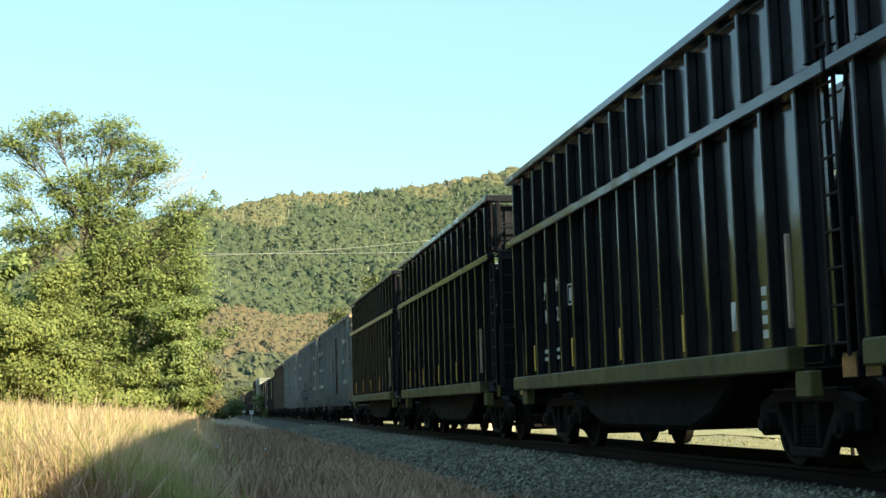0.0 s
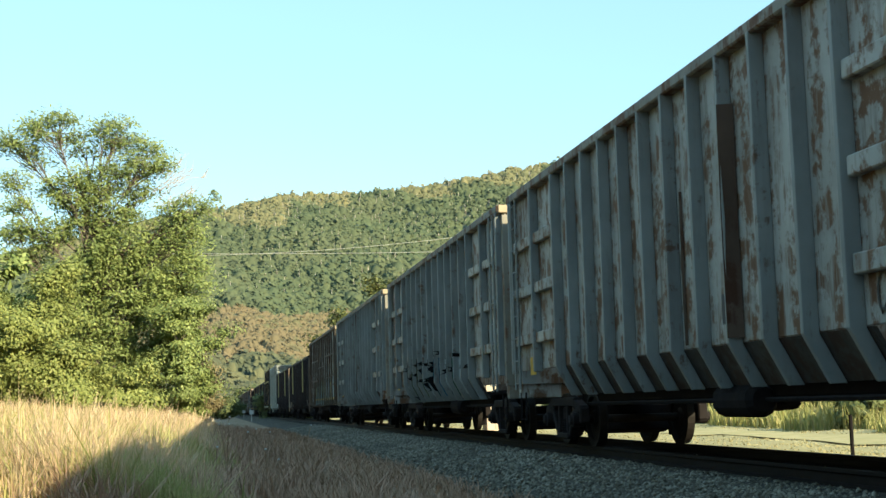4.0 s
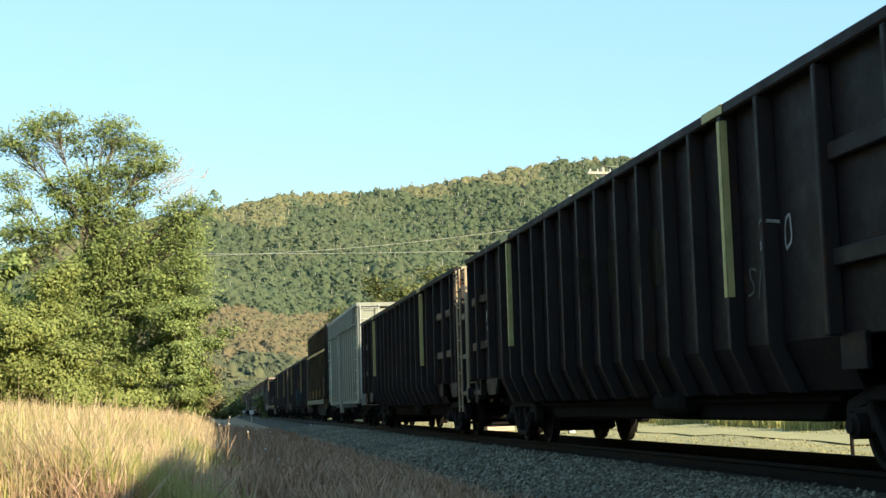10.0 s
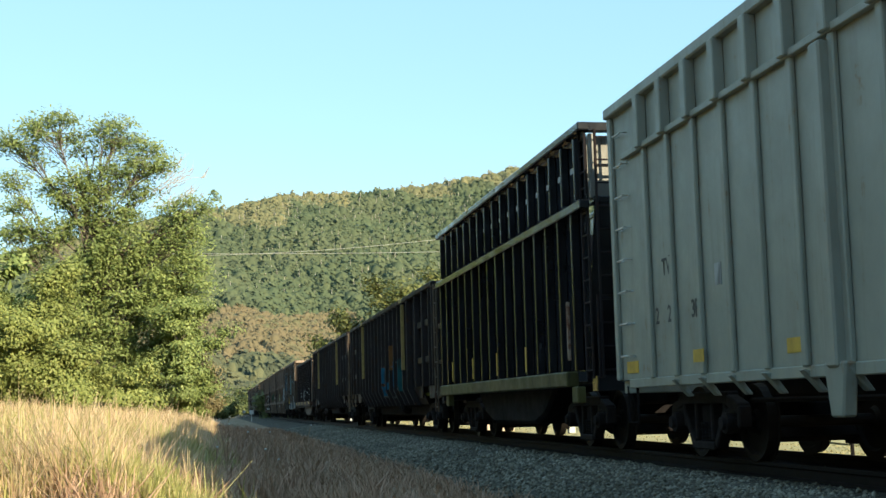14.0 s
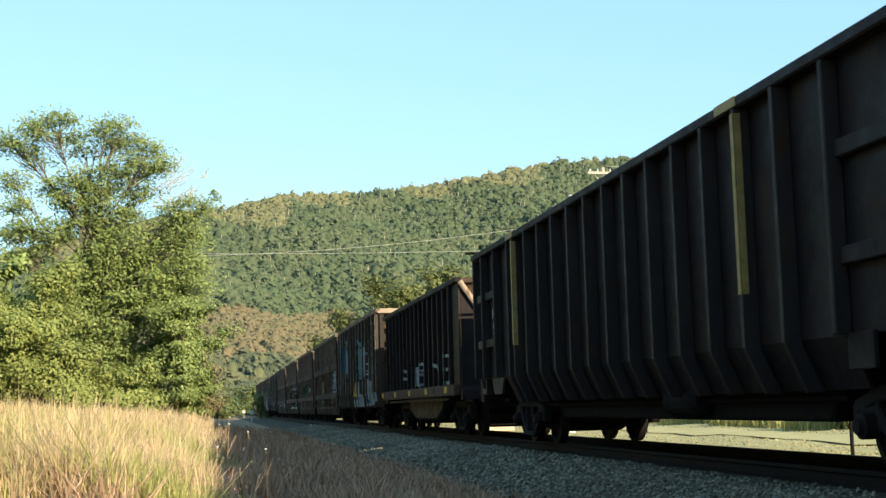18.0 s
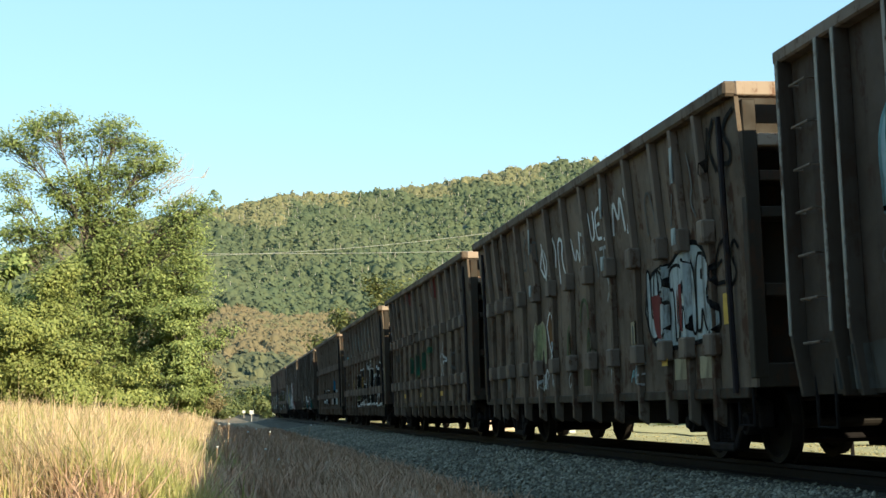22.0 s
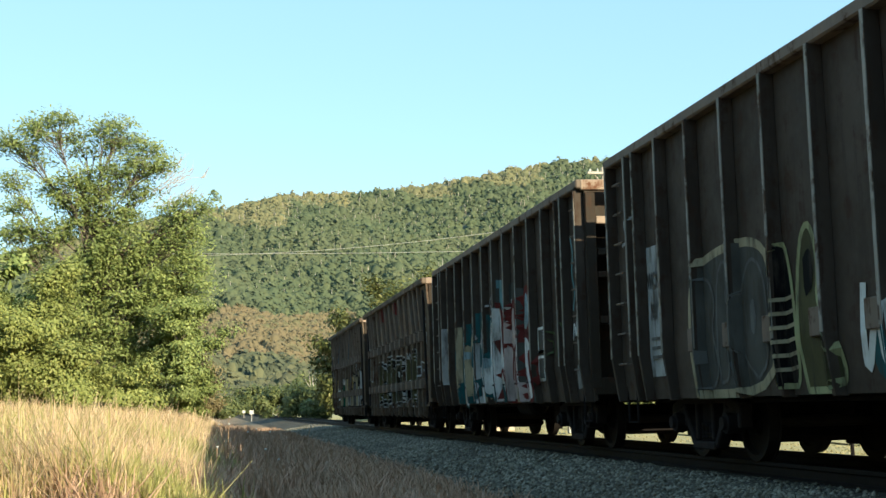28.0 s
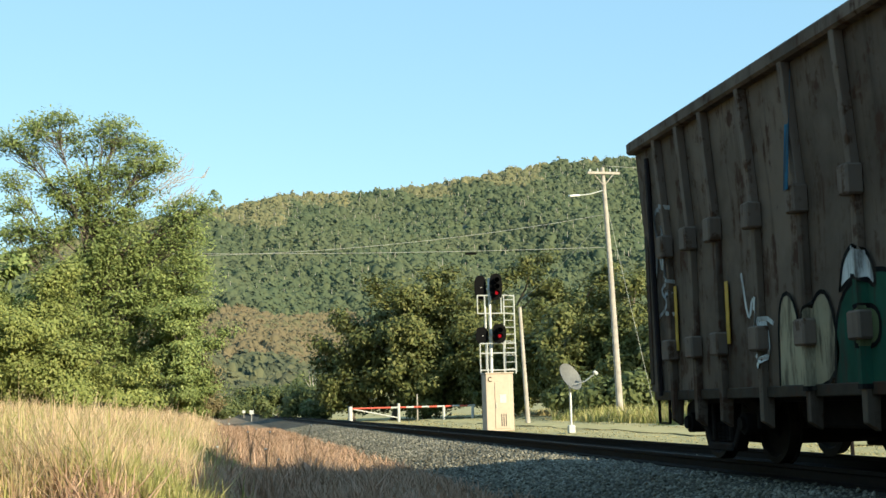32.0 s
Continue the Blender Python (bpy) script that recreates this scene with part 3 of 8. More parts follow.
    woods("brown_woods", 11000, -0.10, 0.14, 500, 900, 1.25, LEAF_BROWN, "brownish dry woods low on the hill", brown, 9)
    woods("valley_woods", 5200, -0.20, 0.42, 405, 680, 1.9, LEAF_VALLEY, "green woods at the foot of the hill", lambda a, r: ~brown(a, r), 14)
    # pale bare stems that stand among the crowns
    n = 900
    a, rr = rng.uniform(-0.05, 0.42, n), 1290 - 480 * rng.random(n) ** 1.6
    x, y, z, t = EYE[0] + rr * np.sin(a), rr * np.cos(a), hill_z(a, rr) + 2.0, rng.uniform(1.0, 5.5, n)
    v = np.stack([np.stack([x - 0.16, y - 2, z], 1), np.stack([x + 0.16, y - 2, z], 1), np.stack([x + 0.1, y - 2, z + t], 1), np.stack([x - 0.1, y - 2, z + t], 1), np.stack([x, y - 1.7, z], 1), np.stack([x, y - 1.7, z + t], 1)], 1).reshape(-1, 3)
    k = 6 * np.arange(n)[:, None]
    stuff("bare_stems", v, np.concatenate([k + np.array([0, 1, 2, 3]), k + np.array([1, 4, 5, 2]), k + np.array([4, 0, 3, 5])]), DEADWOOD, "pale bare tree stems on the hill", "woods")


make_hill()


# ---- trees ----
def branch_paths(h, spread, limbs, fork=3):
    """A bent trunk and limbs that fork, as polylines with their radii."""
    out, ends = [], []
    trunk = [Vector((0, 0, 0))]
    for k in range(1, 7):
        trunk.append(trunk[-1] + Vector((random.uniform(-0.04, 0.04) * h, random.uniform(-0.04, 0.04) * h, h * 0.72 / 6)))
    out.append((trunk, h * 0.018))
    for i in range(limbs):
        t = 1.6 + 4.4 * i / max(1, limbs - 1)
        k = min(5, int(t))
        p = trunk[k].lerp(trunk[k + 1], t - k) if k < 6 else trunk[6]
        a = i * 2.4 + random.uniform(-0.5, 0.5)
        reach = spread * random.uniform(0.6, 1.05) * (1.0 if t < 4.5 else 0.75)
        rise = h * random.uniform(0.06, 0.22)
        limb = [p]
        for s in (0.35, 0.7, 1.0):
            limb.append(p + Vector((math.cos(a) * reach * s, math.sin(a) * reach * s, rise * s ** 0.8)) + Vector((random.uniform(-0.25, 0.25), random.uniform(-0.25, 0.25), random.uniform(-0.2, 0.3))))
        out.append((limb, h * 0.007))
        ends.append(limb[3])
        for j in range(fork):
            q = limb[1 + j % 3]
            b = a + random.uniform(-1.2, 1.2)
            e = q + Vector((math.cos(b), math.sin(b), random.uniform(0.2, 1.0))) * spread * random.uniform(0.25, 0.5)
            out.append(([q, q.lerp(e, 0.5) + Vector((0, 0, 0.15)), e], h * 0.003))
            ends.append(e)
            ends.append(q.lerp(e, 0.6))
    return out, ends


def tree(name, x, y, h, spread, limbs, leaf, material, label, per=70, clump=1.1, low=0.25, extra=40, squash=0.6, base=None, shell=None):
    """A tree with tapered trunk, limbs and a crown of leaf clumps."""
    ob = thing(name, pose(x, y, float(ground_z(x, y)) if base is None else base, 0, 0, random.uniform(0, 360)), label, "tree")
    paths, ends = branch_paths(h, spread, limbs)
    part("trunk", tube([[tuple(p) for p in paths[0][0]]], tuple(paths[0][1] * f for f in (1.25, 1.0, 0.9, 0.75, 0.6, 0.45, 0.3)), 8), BARK, ob)
    for i, (path, r) in enumerate(paths[1:]):
        if r > h * 0.005:
            part("limb", tube([[tuple(p) for p in path]], (r, r * 0.8, r * 0.55, r * 0.3), 6), BARK, ob)
    part("twig_growth", tube([[tuple(p) for p in path] for path, r in paths[1:] if r <= h * 0.005], (h * 0.003, h * 0.002, h * 0.001), 5), BARK, ob)["kind"] = "stuff"
    c = [np.array(e) for e in ends]
    for _ in range(extra):
        e = np.array(random.choice(ends))
        c.append(e * np.array([random.uniform(0.5, 1.05), random.uniform(0.5, 1.05), random.uniform(low + 0.2, 1.04)]))
    if shell:
        n, rx, rz, zc = shell
        for d in rand_dirs(n):
            k = random.uniform(0.72, 1.0)
            c.append(np.array([d[0] * rx * k, d[1] * rx * k, zc + abs(d[2]) ** 0.7 * rz * k if d[2] > -0.3 else zc + d[2] * rz * 0.5]))
    c = np.array(c)
    c[:, 2] = np.clip(c[:, 2], h * low, h)
    rad = rng.uniform(0.55, 1.25, len(c)) * clump
    d = rand_dirs(len(c) * per).reshape(len(c), per, 3) * (rng.random((len(c), per, 1)) ** 0.45)
    pos = c[:, None] + d * rad[:, None, None] * np.array([1, 1, squash])
    heart = np.array([0, 0, h * 0.5])
    far = c - heart
    far /= np.linalg.norm(far, axis=1, keepdims=True) + 1e-6
    out = (d + 0.5 * far[:, None]).reshape(-1, 3)
    v, f = leaf_quads(pos.reshape(-1, 3), leaf, 0.35, 1.9, out)
    crown = stuff("crown", v, f, material, "", "")
    crown.parent = ob
    return ob


# where the open tree carries its leaves: across, up, half width, half height
UPPER_SPRAYS = [(-1.45, 13.95, 1.6, 0.55), (-3.3, 13.15, 0.9, 0.55), (1.4, 13.7, 1.1, 0.7), (2.9, 12.4, 1.0, 0.75), (-3.4, 11.4, 0.7, 0.35), (-0.3, 11.8, 0.5, 0.3),
                (-0.8, 10.9, 1.3, 0.75), (1.5, 11.95, 0.95, 0.5), (0.8, 9.8, 1.7, 0.85), (-1.9, 9.0, 1.4, 0.6), (-2.9, 7.95, 1.1, 0.5), (2.55, 10.9, 0.85, 0.35), (4.6, 10.05, 1.1, 0.5), (5.85, 10.65, 0.25, 0.22),
                (-3.2, 10.2, 0.7, 0.3), (-2.3, 12.5, 0.7, 0.2), (-0.1, 12.9, 0.7, 0.25), (-3.2, 8.9, 0.8, 0.4), (0.7, 11.0, 0.9, 0.35)]
LOWER_SPRAYS = [(1.8, 8.2, 1.6, 0.9), (4.1, 8.7, 1.3, 1.0), (4.6, 6.6, 1.2, 1.2), (2.3, 6.3, 1.8, 1.2), (4.0, 4.2, 1.1, 1.2), (1.3, 4.2, 1.2, 1.2), (1.8, 2.3, 1.5, 0.9), (0.2, 7.6, 0.9, 0.8), (0.9, 6.9, 1.2, 1.0), (-1.0, 6.3, 1.2, 0.7), (-0.2, 5.0, 1.0, 1.1)]


def spray_tree(x, y, h):
    """A tall open tree: long bent branches with flat sprays of leaves, gaps between and bare twigs."""
    random.seed(41)
    ob = thing("tall_tree", pose(x, y, float(ground_z(x, y))), "tall airy deciduous tree with bare twigs at the meadow's edge", "tree")
    trunk = [(0.5, 0, 0), (0.45, 0, 2.4), (0.2, 0.1, 4.8), (0.05, 0, 7.0), (-0.1, -0.1, 9.2), (-0.15, 0, 11.2)]
    part("trunk", tube([trunk], (0.3, 0.25, 0.2, 0.16, 0.1, 0.05), 8), BARK, ob)
    clumps, twigs, rad = [], [], []
    for k, (cx, cz, rx, rz) in enumerate(UPPER_SPRAYS + LOWER_SPRAYS):
        top = k < len(UPPER_SPRAYS)
        deep = 1.6 if top else 1.9
        mid = Vector((cx, random.uniform(-0.8, 0.8), cz - 0.2))
        root = Vector((0.0, 0, max(2.0, min(10.6, cz * 0.72 - 0.2 * abs(cx)))))
        bend = root.lerp(mid, 0.5) + Vector((random.uniform(-0.3, 0.3), random.uniform(-0.3, 0.3), random.uniform(-0.5, 0.1)))
        limb = [root, root.lerp(bend, 0.5) + Vector((0, 0, 0.1)), bend, mid]
        part("limb", tube([[tuple(q) for q in limb]], (0.06, 0.05, 0.035, 0.02), 6), BARK, ob)
        for j in range(max(2, round(rx * rz * (44 if top else 46)))):
            a, f = random.uniform(0, math.tau), random.random() ** 0.5
            c = Vector((cx + rx * f * math.cos(a), random.uniform(-deep, deep) * (1 - 0.4 * f), cz + rz * f * math.sin(a)))
            clumps.append(c)
            rad.append(random.uniform(0.45, 1.05) * (1.0 if rx > 0.3 else 0.4))
            q = bend.lerp(mid, random.uniform(0.1, 1.0))
            twigs.append([tuple(q), tuple(q.lerp(c, 0.55) + Vector((random.uniform(-0.15, 0.15), 0, random.uniform(-0.25, 0.1)))), tuple(c)])
    part("twig_growth", tube(twigs, (0.022, 0.016, 0.009), 5), BARK, ob)["kind"] = "stuff"
    bare = []
    for k in range(24):
        q = Vector((random.uniform(2.9, 4.2), random.uniform(-1.2, 1), random.uniform(9.9, 11.6)))
        e = q + Vector((random.uniform(0.6, 1.6), random.uniform(-0.4, 0.4), random.uniform(0.2, 1.1)))
        bare.append([tuple(q), tuple(q.lerp(e, 0.5) + Vector((0, 0, 0.12))), tuple(e)])
        for j in range(3):
            p = q.lerp(e, random.uniform(0.3, 0.9))
            bare.append([tuple(p), tuple(p + Vector((0.12, 0, 0.15))), tuple(p + Vector((random.uniform(0.0, 0.5), random.uniform(-0.2, 0.2), random.uniform(0.1, 0.6))))])
    for k in range(30):
        p = Vector(random.choice(clumps[:150]))
        bare.append([tuple(p), tuple(p + Vector((random.uniform(-0.3, 0.3), 0, -0.2))), tuple(p + Vector((random.uniform(-0.9, 0.9), 0.1, random.uniform(-0.9, -0.2))))])
    part("bare_twig_growth", tube(bare, (0.020, 0.013, 0.007), 5), DEADWOOD, ob, None, "bare grey twigs")["kind"] = "stuff"
    c = np.array([tuple(q) for q in clumps])
    per = 74
    d = rand_dirs(len(c) * per).reshape(len(c), per, 3) * (rng.random((len(c), per, 1)) ** 0.5)
    pos = c[:, None] + d * np.array(rad)[:, None, None] * np.array([1, 1, 0.5])
    pos[..., 2] -= 0.25 * (d[..., 0] ** 2 + d[..., 1] ** 2)
    v, f = leaf_quads(pos.reshape(-1, 3), 0.078, 0.6, 2.5, np.array([0.2, -0.35, 0.1]))
    crown = stuff("crown", v, f, LEAF_TALL, "", "")
    crown.parent = ob


spray_tree(-13.0, 65, 14.3)
tree("leafy_tree", -9.0, 63, 6.8, 1.8, 12, 0.08, LEAF_TALL, "dense green tree beside the taller one", 180, 0.72, 0.05, 110, 0.5)
tree("leafy_tree", -11.6, 67.5, 6.0, 2.0, 10, 0.11, LEAF_TALL, "dense dark green tree behind the thicket", 110, 0.7, 0.1, 60, 0.6)
tree("leafy_tree", -16.8, 68, 6.6, 2.2, 11, 0.13, LEAF_TALL, "leafy green tree among taller branches", 110, 0.8, 0.15, 60, 0.5)
tree("bushy_tree", -15.3, 57, 6.0, 2.6, 11, 0.078, LEAF_BUSH, "bright green bushy tree in evening sun", 330, 0.75, 0.03, 140, 0.75)
tree("bushy_tree", -13.2, 56, 3.6, 1.6, 8, 0.075, LEAF_BUSH, "low bright green thicket at the meadow's edge", 220, 0.7, 0.02, 60, 0.8)
tree("bushy_tree", -10.6, 58, 2.6, 1.3, 7, 0.08, LEAF_BUSH, "low leafy bush at the meadow's edge", 160, 0.6, 0.02, 40, 0.8)
tree("bushy_tree", -18.5, 60, 6.6, 2.6, 10, 0.2, LEAF_TALL, "green tree at the meadow's edge", 80, 0.9, 0.05, 90, 0.8)
tree("bushy_tree", -8.0, 66, 3.6, 1.0, 7, 0.075, LEAF_DRY, "small dry brownish bush near the track", 70, 0.5, 0.02, 25, 0.8)

for gx, gy, gh in [(-19.5, 50, 7.5), (-18.0, 41, 6.0), (-17.5, 32, 6.5), (-22, 62, 9), (-24, 47, 8), (-22, 36, 9), (-21, 25, 8), (-26, 74, 9.5), (-19, 18, 7), (-20, 9, 8), (-21, -2, 8), (-30, 60, 9)]:
    tree("meadow_tree", gx, gy, gh, gh * 0.4, 9, 0.34, LEAF_TALL, "leafy green tree along the edge of the meadow", 34, 1.2, 0.03, 50, 0.8)
GROVE = [(4.2, 112, 9.5, 3.0), (7.2, 110, 12.0, 3.6), (10.5, 112, 13.6, 4.2), (14.5, 108, 12.6, 4.0), (18.5, 110, 13.0, 4.2), (22.5, 106, 12.0, 4.2), (26.5, 104, 11.5, 4.0),
         (9.5, 108, 7.5, 2.8), (14.6, 102, 7.0, 2.6), (17.5, 94, 7.5, 3.2), (20.5, 90, 7.0, 3.0), (24.0, 86, 7.0, 3.2), (30.5, 100, 12.0, 4.2), (35, 96, 11.0, 4.0), (28.5, 80, 6.0, 3.0)]
for gx, gy, gh, gs in GROVE:
    tree("grove_tree", gx, gy, gh, gs, 11, 0.19, LEAF_GROVE, "dense dark green tree in a grove beyond the signal", 105, 1.2, 0.04, 90, 0.7)
for gx, gy, gh in [(1.8, 135, 3.0), (0.2, 160, 3.2), (2.2, 122, 1.6), (15.5, 84, 2.3), (15.5, 74, 2.2), (17, 62, 2.0), (13.4, 50, 1.3), (15.2, 44, 1.2), (12.2, 38, 1.0), (14.6, 34, 1.0), (19, 56, 2.2), (-4.5, 250, 3.5), (-7.0, 210, 3.0), (6, 240, 5), (10, 280, 7), (2, 330, 6)]:
    tree("shrub", gx, gy, gh, gh * 0.7, 7, 0.10 + gh * 0.04, LEAF_SHRUB, "leafy green shrub beside the line", 70, gh * 0.32, 0.02, 30, 0.8)


# ---- trackside things ----
def signal():
    s = thing("railway_signal", pose(4.45, 55, float(ground_z(4.45, 55))), "railway signal with two red lamp heads on a beige equipment case", "signal")
    z0 = 0.05
    case = part("case", box(1.15, 0.9, 2.35, 0.02), CASE, s, pose(0, 0, z0 + 1.17), "beige steel equipment case")
    part("door", box(0.62, 0.03, 1.9, 0.01), CASE, case, pose(0.1, -0.46, -0.12))
    part("notice", box(0.26, 0.012, 0.34, 0.004), WHITEPT, case, pose(0.12, -0.485, 0.15), "white notice sheet")
    part("handle", box(0.03, 0.04, 0.22, 0.006), ALU, case, pose(-0.16, -0.49, -0.12))
    for k in range(3):
        part("vent_slot", box(0.035, 0.012, 0.5, 0.004), DARKLET, case, pose(0.05 + 0.09 * k, -0.482, -0.72))
    part("emblem", tube([[(0.09 * math.cos(a), 0, 0.09 * math.sin(a)) for a in np.linspace(0.9, 5.4, 9)]], 0.02), DARKLET, case, pose(-0.38, -0.465, 0.95))
    part("roof_cap", box(1.22, 0.98, 0.06, 0.015), CASE, case, pose(0, 0, 1.2))
    part("mast", tube([[(-0.22, 0, 2.4), (-0.22, 0, 6.4)]], 0.07, 10), ALU, s)
    part("side_mast", tube([[(-0.40, 0.1, 2.6), (-0.40, 0.1, 5.6)]], 0.045, 8), ALU, s)
    part("ladder_rail", tube([[(0.42, 0.2, 2.4), (0.42, 0.2, 5.7)]], 0.03), ALU, s)
    part("ladder_rail", tube([[(0.86, 0.2, 2.4), (0.86, 0.2, 5.7)]], 0.03), ALU, s)
    for k in range(11):
        part("rung", tube([[(0.42, 0.2, 2.6 + 0.29 * k), (0.86, 0.2, 2.6 + 0.29 * k)]], 0.016), ALU, s)
    for z in (2.55, 3.25, 3.65):
        part("platform_rail", tube([[(-0.75, -0.35, z), (0.75, -0.35, z), (0.75, 0.4, z)]], 0.028), ALU, s)
    for x in (-0.75, -0.45, 0.25, 0.75):
        part("platform_post", tube([[(x, -0.35, 2.45), (x, -0.35, 3.65)]], 0.028), ALU, s)
    for z in (4.9, 5.65):
        part("upper_rail", tube([[(-0.80, -0.3, z), (0.42, -0.3, z), (0.86, 0.2, z)]], 0.026), ALU, s)
    for x in (-0.80, -0.5, 0.2):
        part("upper_post", tube([[(x, -0.3, 4.9), (x, -0.3, 5.65)]], 0.026), ALU, s)

    def oval(w, h, d):
        pts = [(w * math.copysign(abs(math.cos(a)) ** 0.6, math.cos(a)), h * math.copysign(abs(math.sin(a)) ** 0.8, math.sin(a))) for a in np.linspace(0, math.tau, 21)[:-1]]
        return prism([(round(a, 3), round(b, 3)) for a, b in pts], d, "y")
    for x, y, z, w, h, lit in ((-0.02, -0.42, 6.0, 0.27, 0.55, -0.27), (-0.62, -0.1, 6.0, 0.25, 0.5, None), (0.05, -0.45, 4.05, 0.29, 0.40, -0.10), (-0.6, -0.1, 4.0, 0.27, 0.35, None)):
        head = part("signal_head", oval(w, h, 0.05), BLACKHOOD, s, pose(x, y, z), "black oval signal backboard with hooded lamp")
        for dz in ((-0.27, 0.0, 0.27) if h > 0.45 else (-0.10, 0.14)):
            if lit is None:
                continue
            part("visor", lathe([(-0.02, 0.115), (-0.28, 0.115), (-0.28, 0.105), (-0.02, 0.105)], 16), BLACKHOOD, head, pose(0, 0, dz, 0, 0, 90))
            part("lens", lathe([(0, 0.0), (0.0, 0.075), (-0.02, 0.075), (-0.03, 0.0)], 14), REDLAMP if dz == lit else BLACKHOOD, head, pose(0, -0.05, dz, 0, 0, 90), "glowing red lamp" if dz == lit else "")
        part("bracket", tube([[(0, 0, 0), (-0.22 - x, -y, -0.1)]], 0.04), ALU, head)


signal()


def dish():
    s = thing("satellite_dish", pose(5.69, 48, float(ground_z(5.69, 48))), "grey satellite dish on a white post in the grass", "dish")
    part("post", tube([[(0, 0, 0), (0, 0, 1.75)]], 0.045, 10), ALU, s)
    part("footing", box(0.24, 0.24, 0.3, 0.02), WHITEPT, s, pose(0, 0, 0.15))
    bowl = [(0.16 * (1 - (r / 0.55) ** 2), r) for r in np.linspace(0.0, 0.55, 8)]
    bowl = [(round(-a, 3), round(r, 3)) for a, r in bowl] + [(0.02, 0.55)] + [(round(-a + 0.02, 3), round(r, 3)) for a, r in bowl[::-1]]
    part("reflector", lathe(bowl, 28), DISHGREY, s, pose(0.02, -0.05, 2.05, 0, -28, -52), "round grey reflector")
    part("feed_arm", tube([[(0.05, -0.1, 1.75), (0.45, -0.35, 1.85), (0.78, -0.62, 2.12)]], 0.022), ALU, s)
    part("feed_horn", box(0.2, 0.12, 0.12, 0.03), WHITEPT, s, pose(0.8, -0.63, 2.16, 0, 30, 30))


dish()


def poles():
    p = thing("utility_pole", pose(12.75, 65, float(ground_z(12.75, 65))), "weathered wooden utility pole with crossarm and street lamp", "utility pole")
    part("shaft", tube([[(0, 0, 0), (-0.08, 0, 3), (-0.22, 0, 8), (-0.42, 0, 12.75)]], (0.18, 0.16, 0.13, 0.10), 12), POLEWOOD, p)
    part("crossarm", box(1.75, 0.12, 0.13, 0.015), POLEWOOD, p, pose(-0.42, -0.16, 12.45, 0, 0, 6))
    for x in (-0.7, -0.3, 0.35, 0.7):
        part("insulator", lathe([(0, 0.03), (0.05, 0.05), (0.1, 0.03), (0.13, 0.04), (0.17, 0.0)], 10, "z"), ALU, p, pose(-0.42 + x, -0.16, 12.52))
    for k in (-0.9, 0.1):
        part("brace", tube([[(k, -0.14, 12.4), (-0.4, -0.1, 11.8)]], 0.025), POLEWOOD, p)
    part("lamp_arm", tube([[(-0.4, 0, 11.6), (-1.2, -0.3, 11.35), (-1.9, -0.5, 11.25)]], 0.03), ALU, p)
    part("lamp_head", box(0.6, 0.2, 0.12, 0.04), ALU, p, pose(-2.1, -0.55, 11.23, 0, -6, 14))
    part("guy_wire", tube([[(-0.4, 0, 11.5), (2.2, 1.0, 0.1)]], 0.012), WIREMAT, p)
    q = thing("small_pole", pose(9.2, 70, float(ground_z(9.2, 70))), "thin leaning weathered wooden pole", "pole")
    part("shaft", tube([[(0, 0, 0), (-0.25, 0, 6.2)]], (0.13, 0.09), 10), POLEWOOD, q)
    f = thing("fence_post", pose(3.75, 22, float(ground_z(3.75, 22))), "thin dark steel post beside the track", "post")
    part("post", tube([[(0, 0, 0), (0, 0, 0.82)]], 0.035, 8), TRUCK, f)
    # wires across the track
    def sag(a, b, d):
        a, b = Vector(a), Vector(b)
        return [tuple(a.lerp(b, t) - Vector((0, 0, 4 * d * t * (1 - t)))) for t in np.linspace(0, 1, 13)]
    w = thing("power_line", pose(0, 0, 0), "thin power and telephone wires strung across the track", "wire")
    ends = [(((12.3, 65, 10.1), (-22, 72, 9.6)), 0.012, 1.2), (((12.3, 65, 8.45), (-22, 72, 9.45)), 0.012, 0.3),
            (((12.3, 65, 9.9), (9.0, 70, 6.2)), 0.010, 0.2), (((12.3, 65, 12.6), (60, 58, 12.0)), 0.010, 0.8)]
    for (a, b), r, d in ends:
        part("wire", tube([sag(a, b, d)], r, 5), WIREMAT, w)
    part("splice_box", box(0.6, 0.12, 0.12, 0.03), BLACKHOOD, w, pose(5.68, 66.4, 8.34, 0, 0, 0))


poles()


def barrier():
    g = thing("road_barrier", pose(2.75, 100, -0.25), "red and white striped pipe barrier gate on posts", "gate")
    for x, h in ((0.0, 1.1), (3.6, 1.25), (7.0, 1.0), (9.2, 1.0)):
        part("post", tube([[(x, 0, -0.3), (x, 0, h)]], 0.11 if x else 0.16, 10), WHITEPT, g)
    for k in range(16):
        x = 0.1 + k * 0.58
        part("stripe", tube([[(x, 0, 0.95), (x + 0.58, 0, 0.95)]], 0.07, 8), REDBAND if k % 2 == 0 or k < 5 else WHITEPT, g)
    part("brace", tube([[(0.2, 0, 0.9), (3.5, 0, 0.2)]], 0.05), WHITEPT, g)
    for x in (5.05, ):
        part("marker", tube([[(x, 0.3, 0), (x, 0.3, 1.9)]], 0.05), POLEWOOD, g)


barrier()


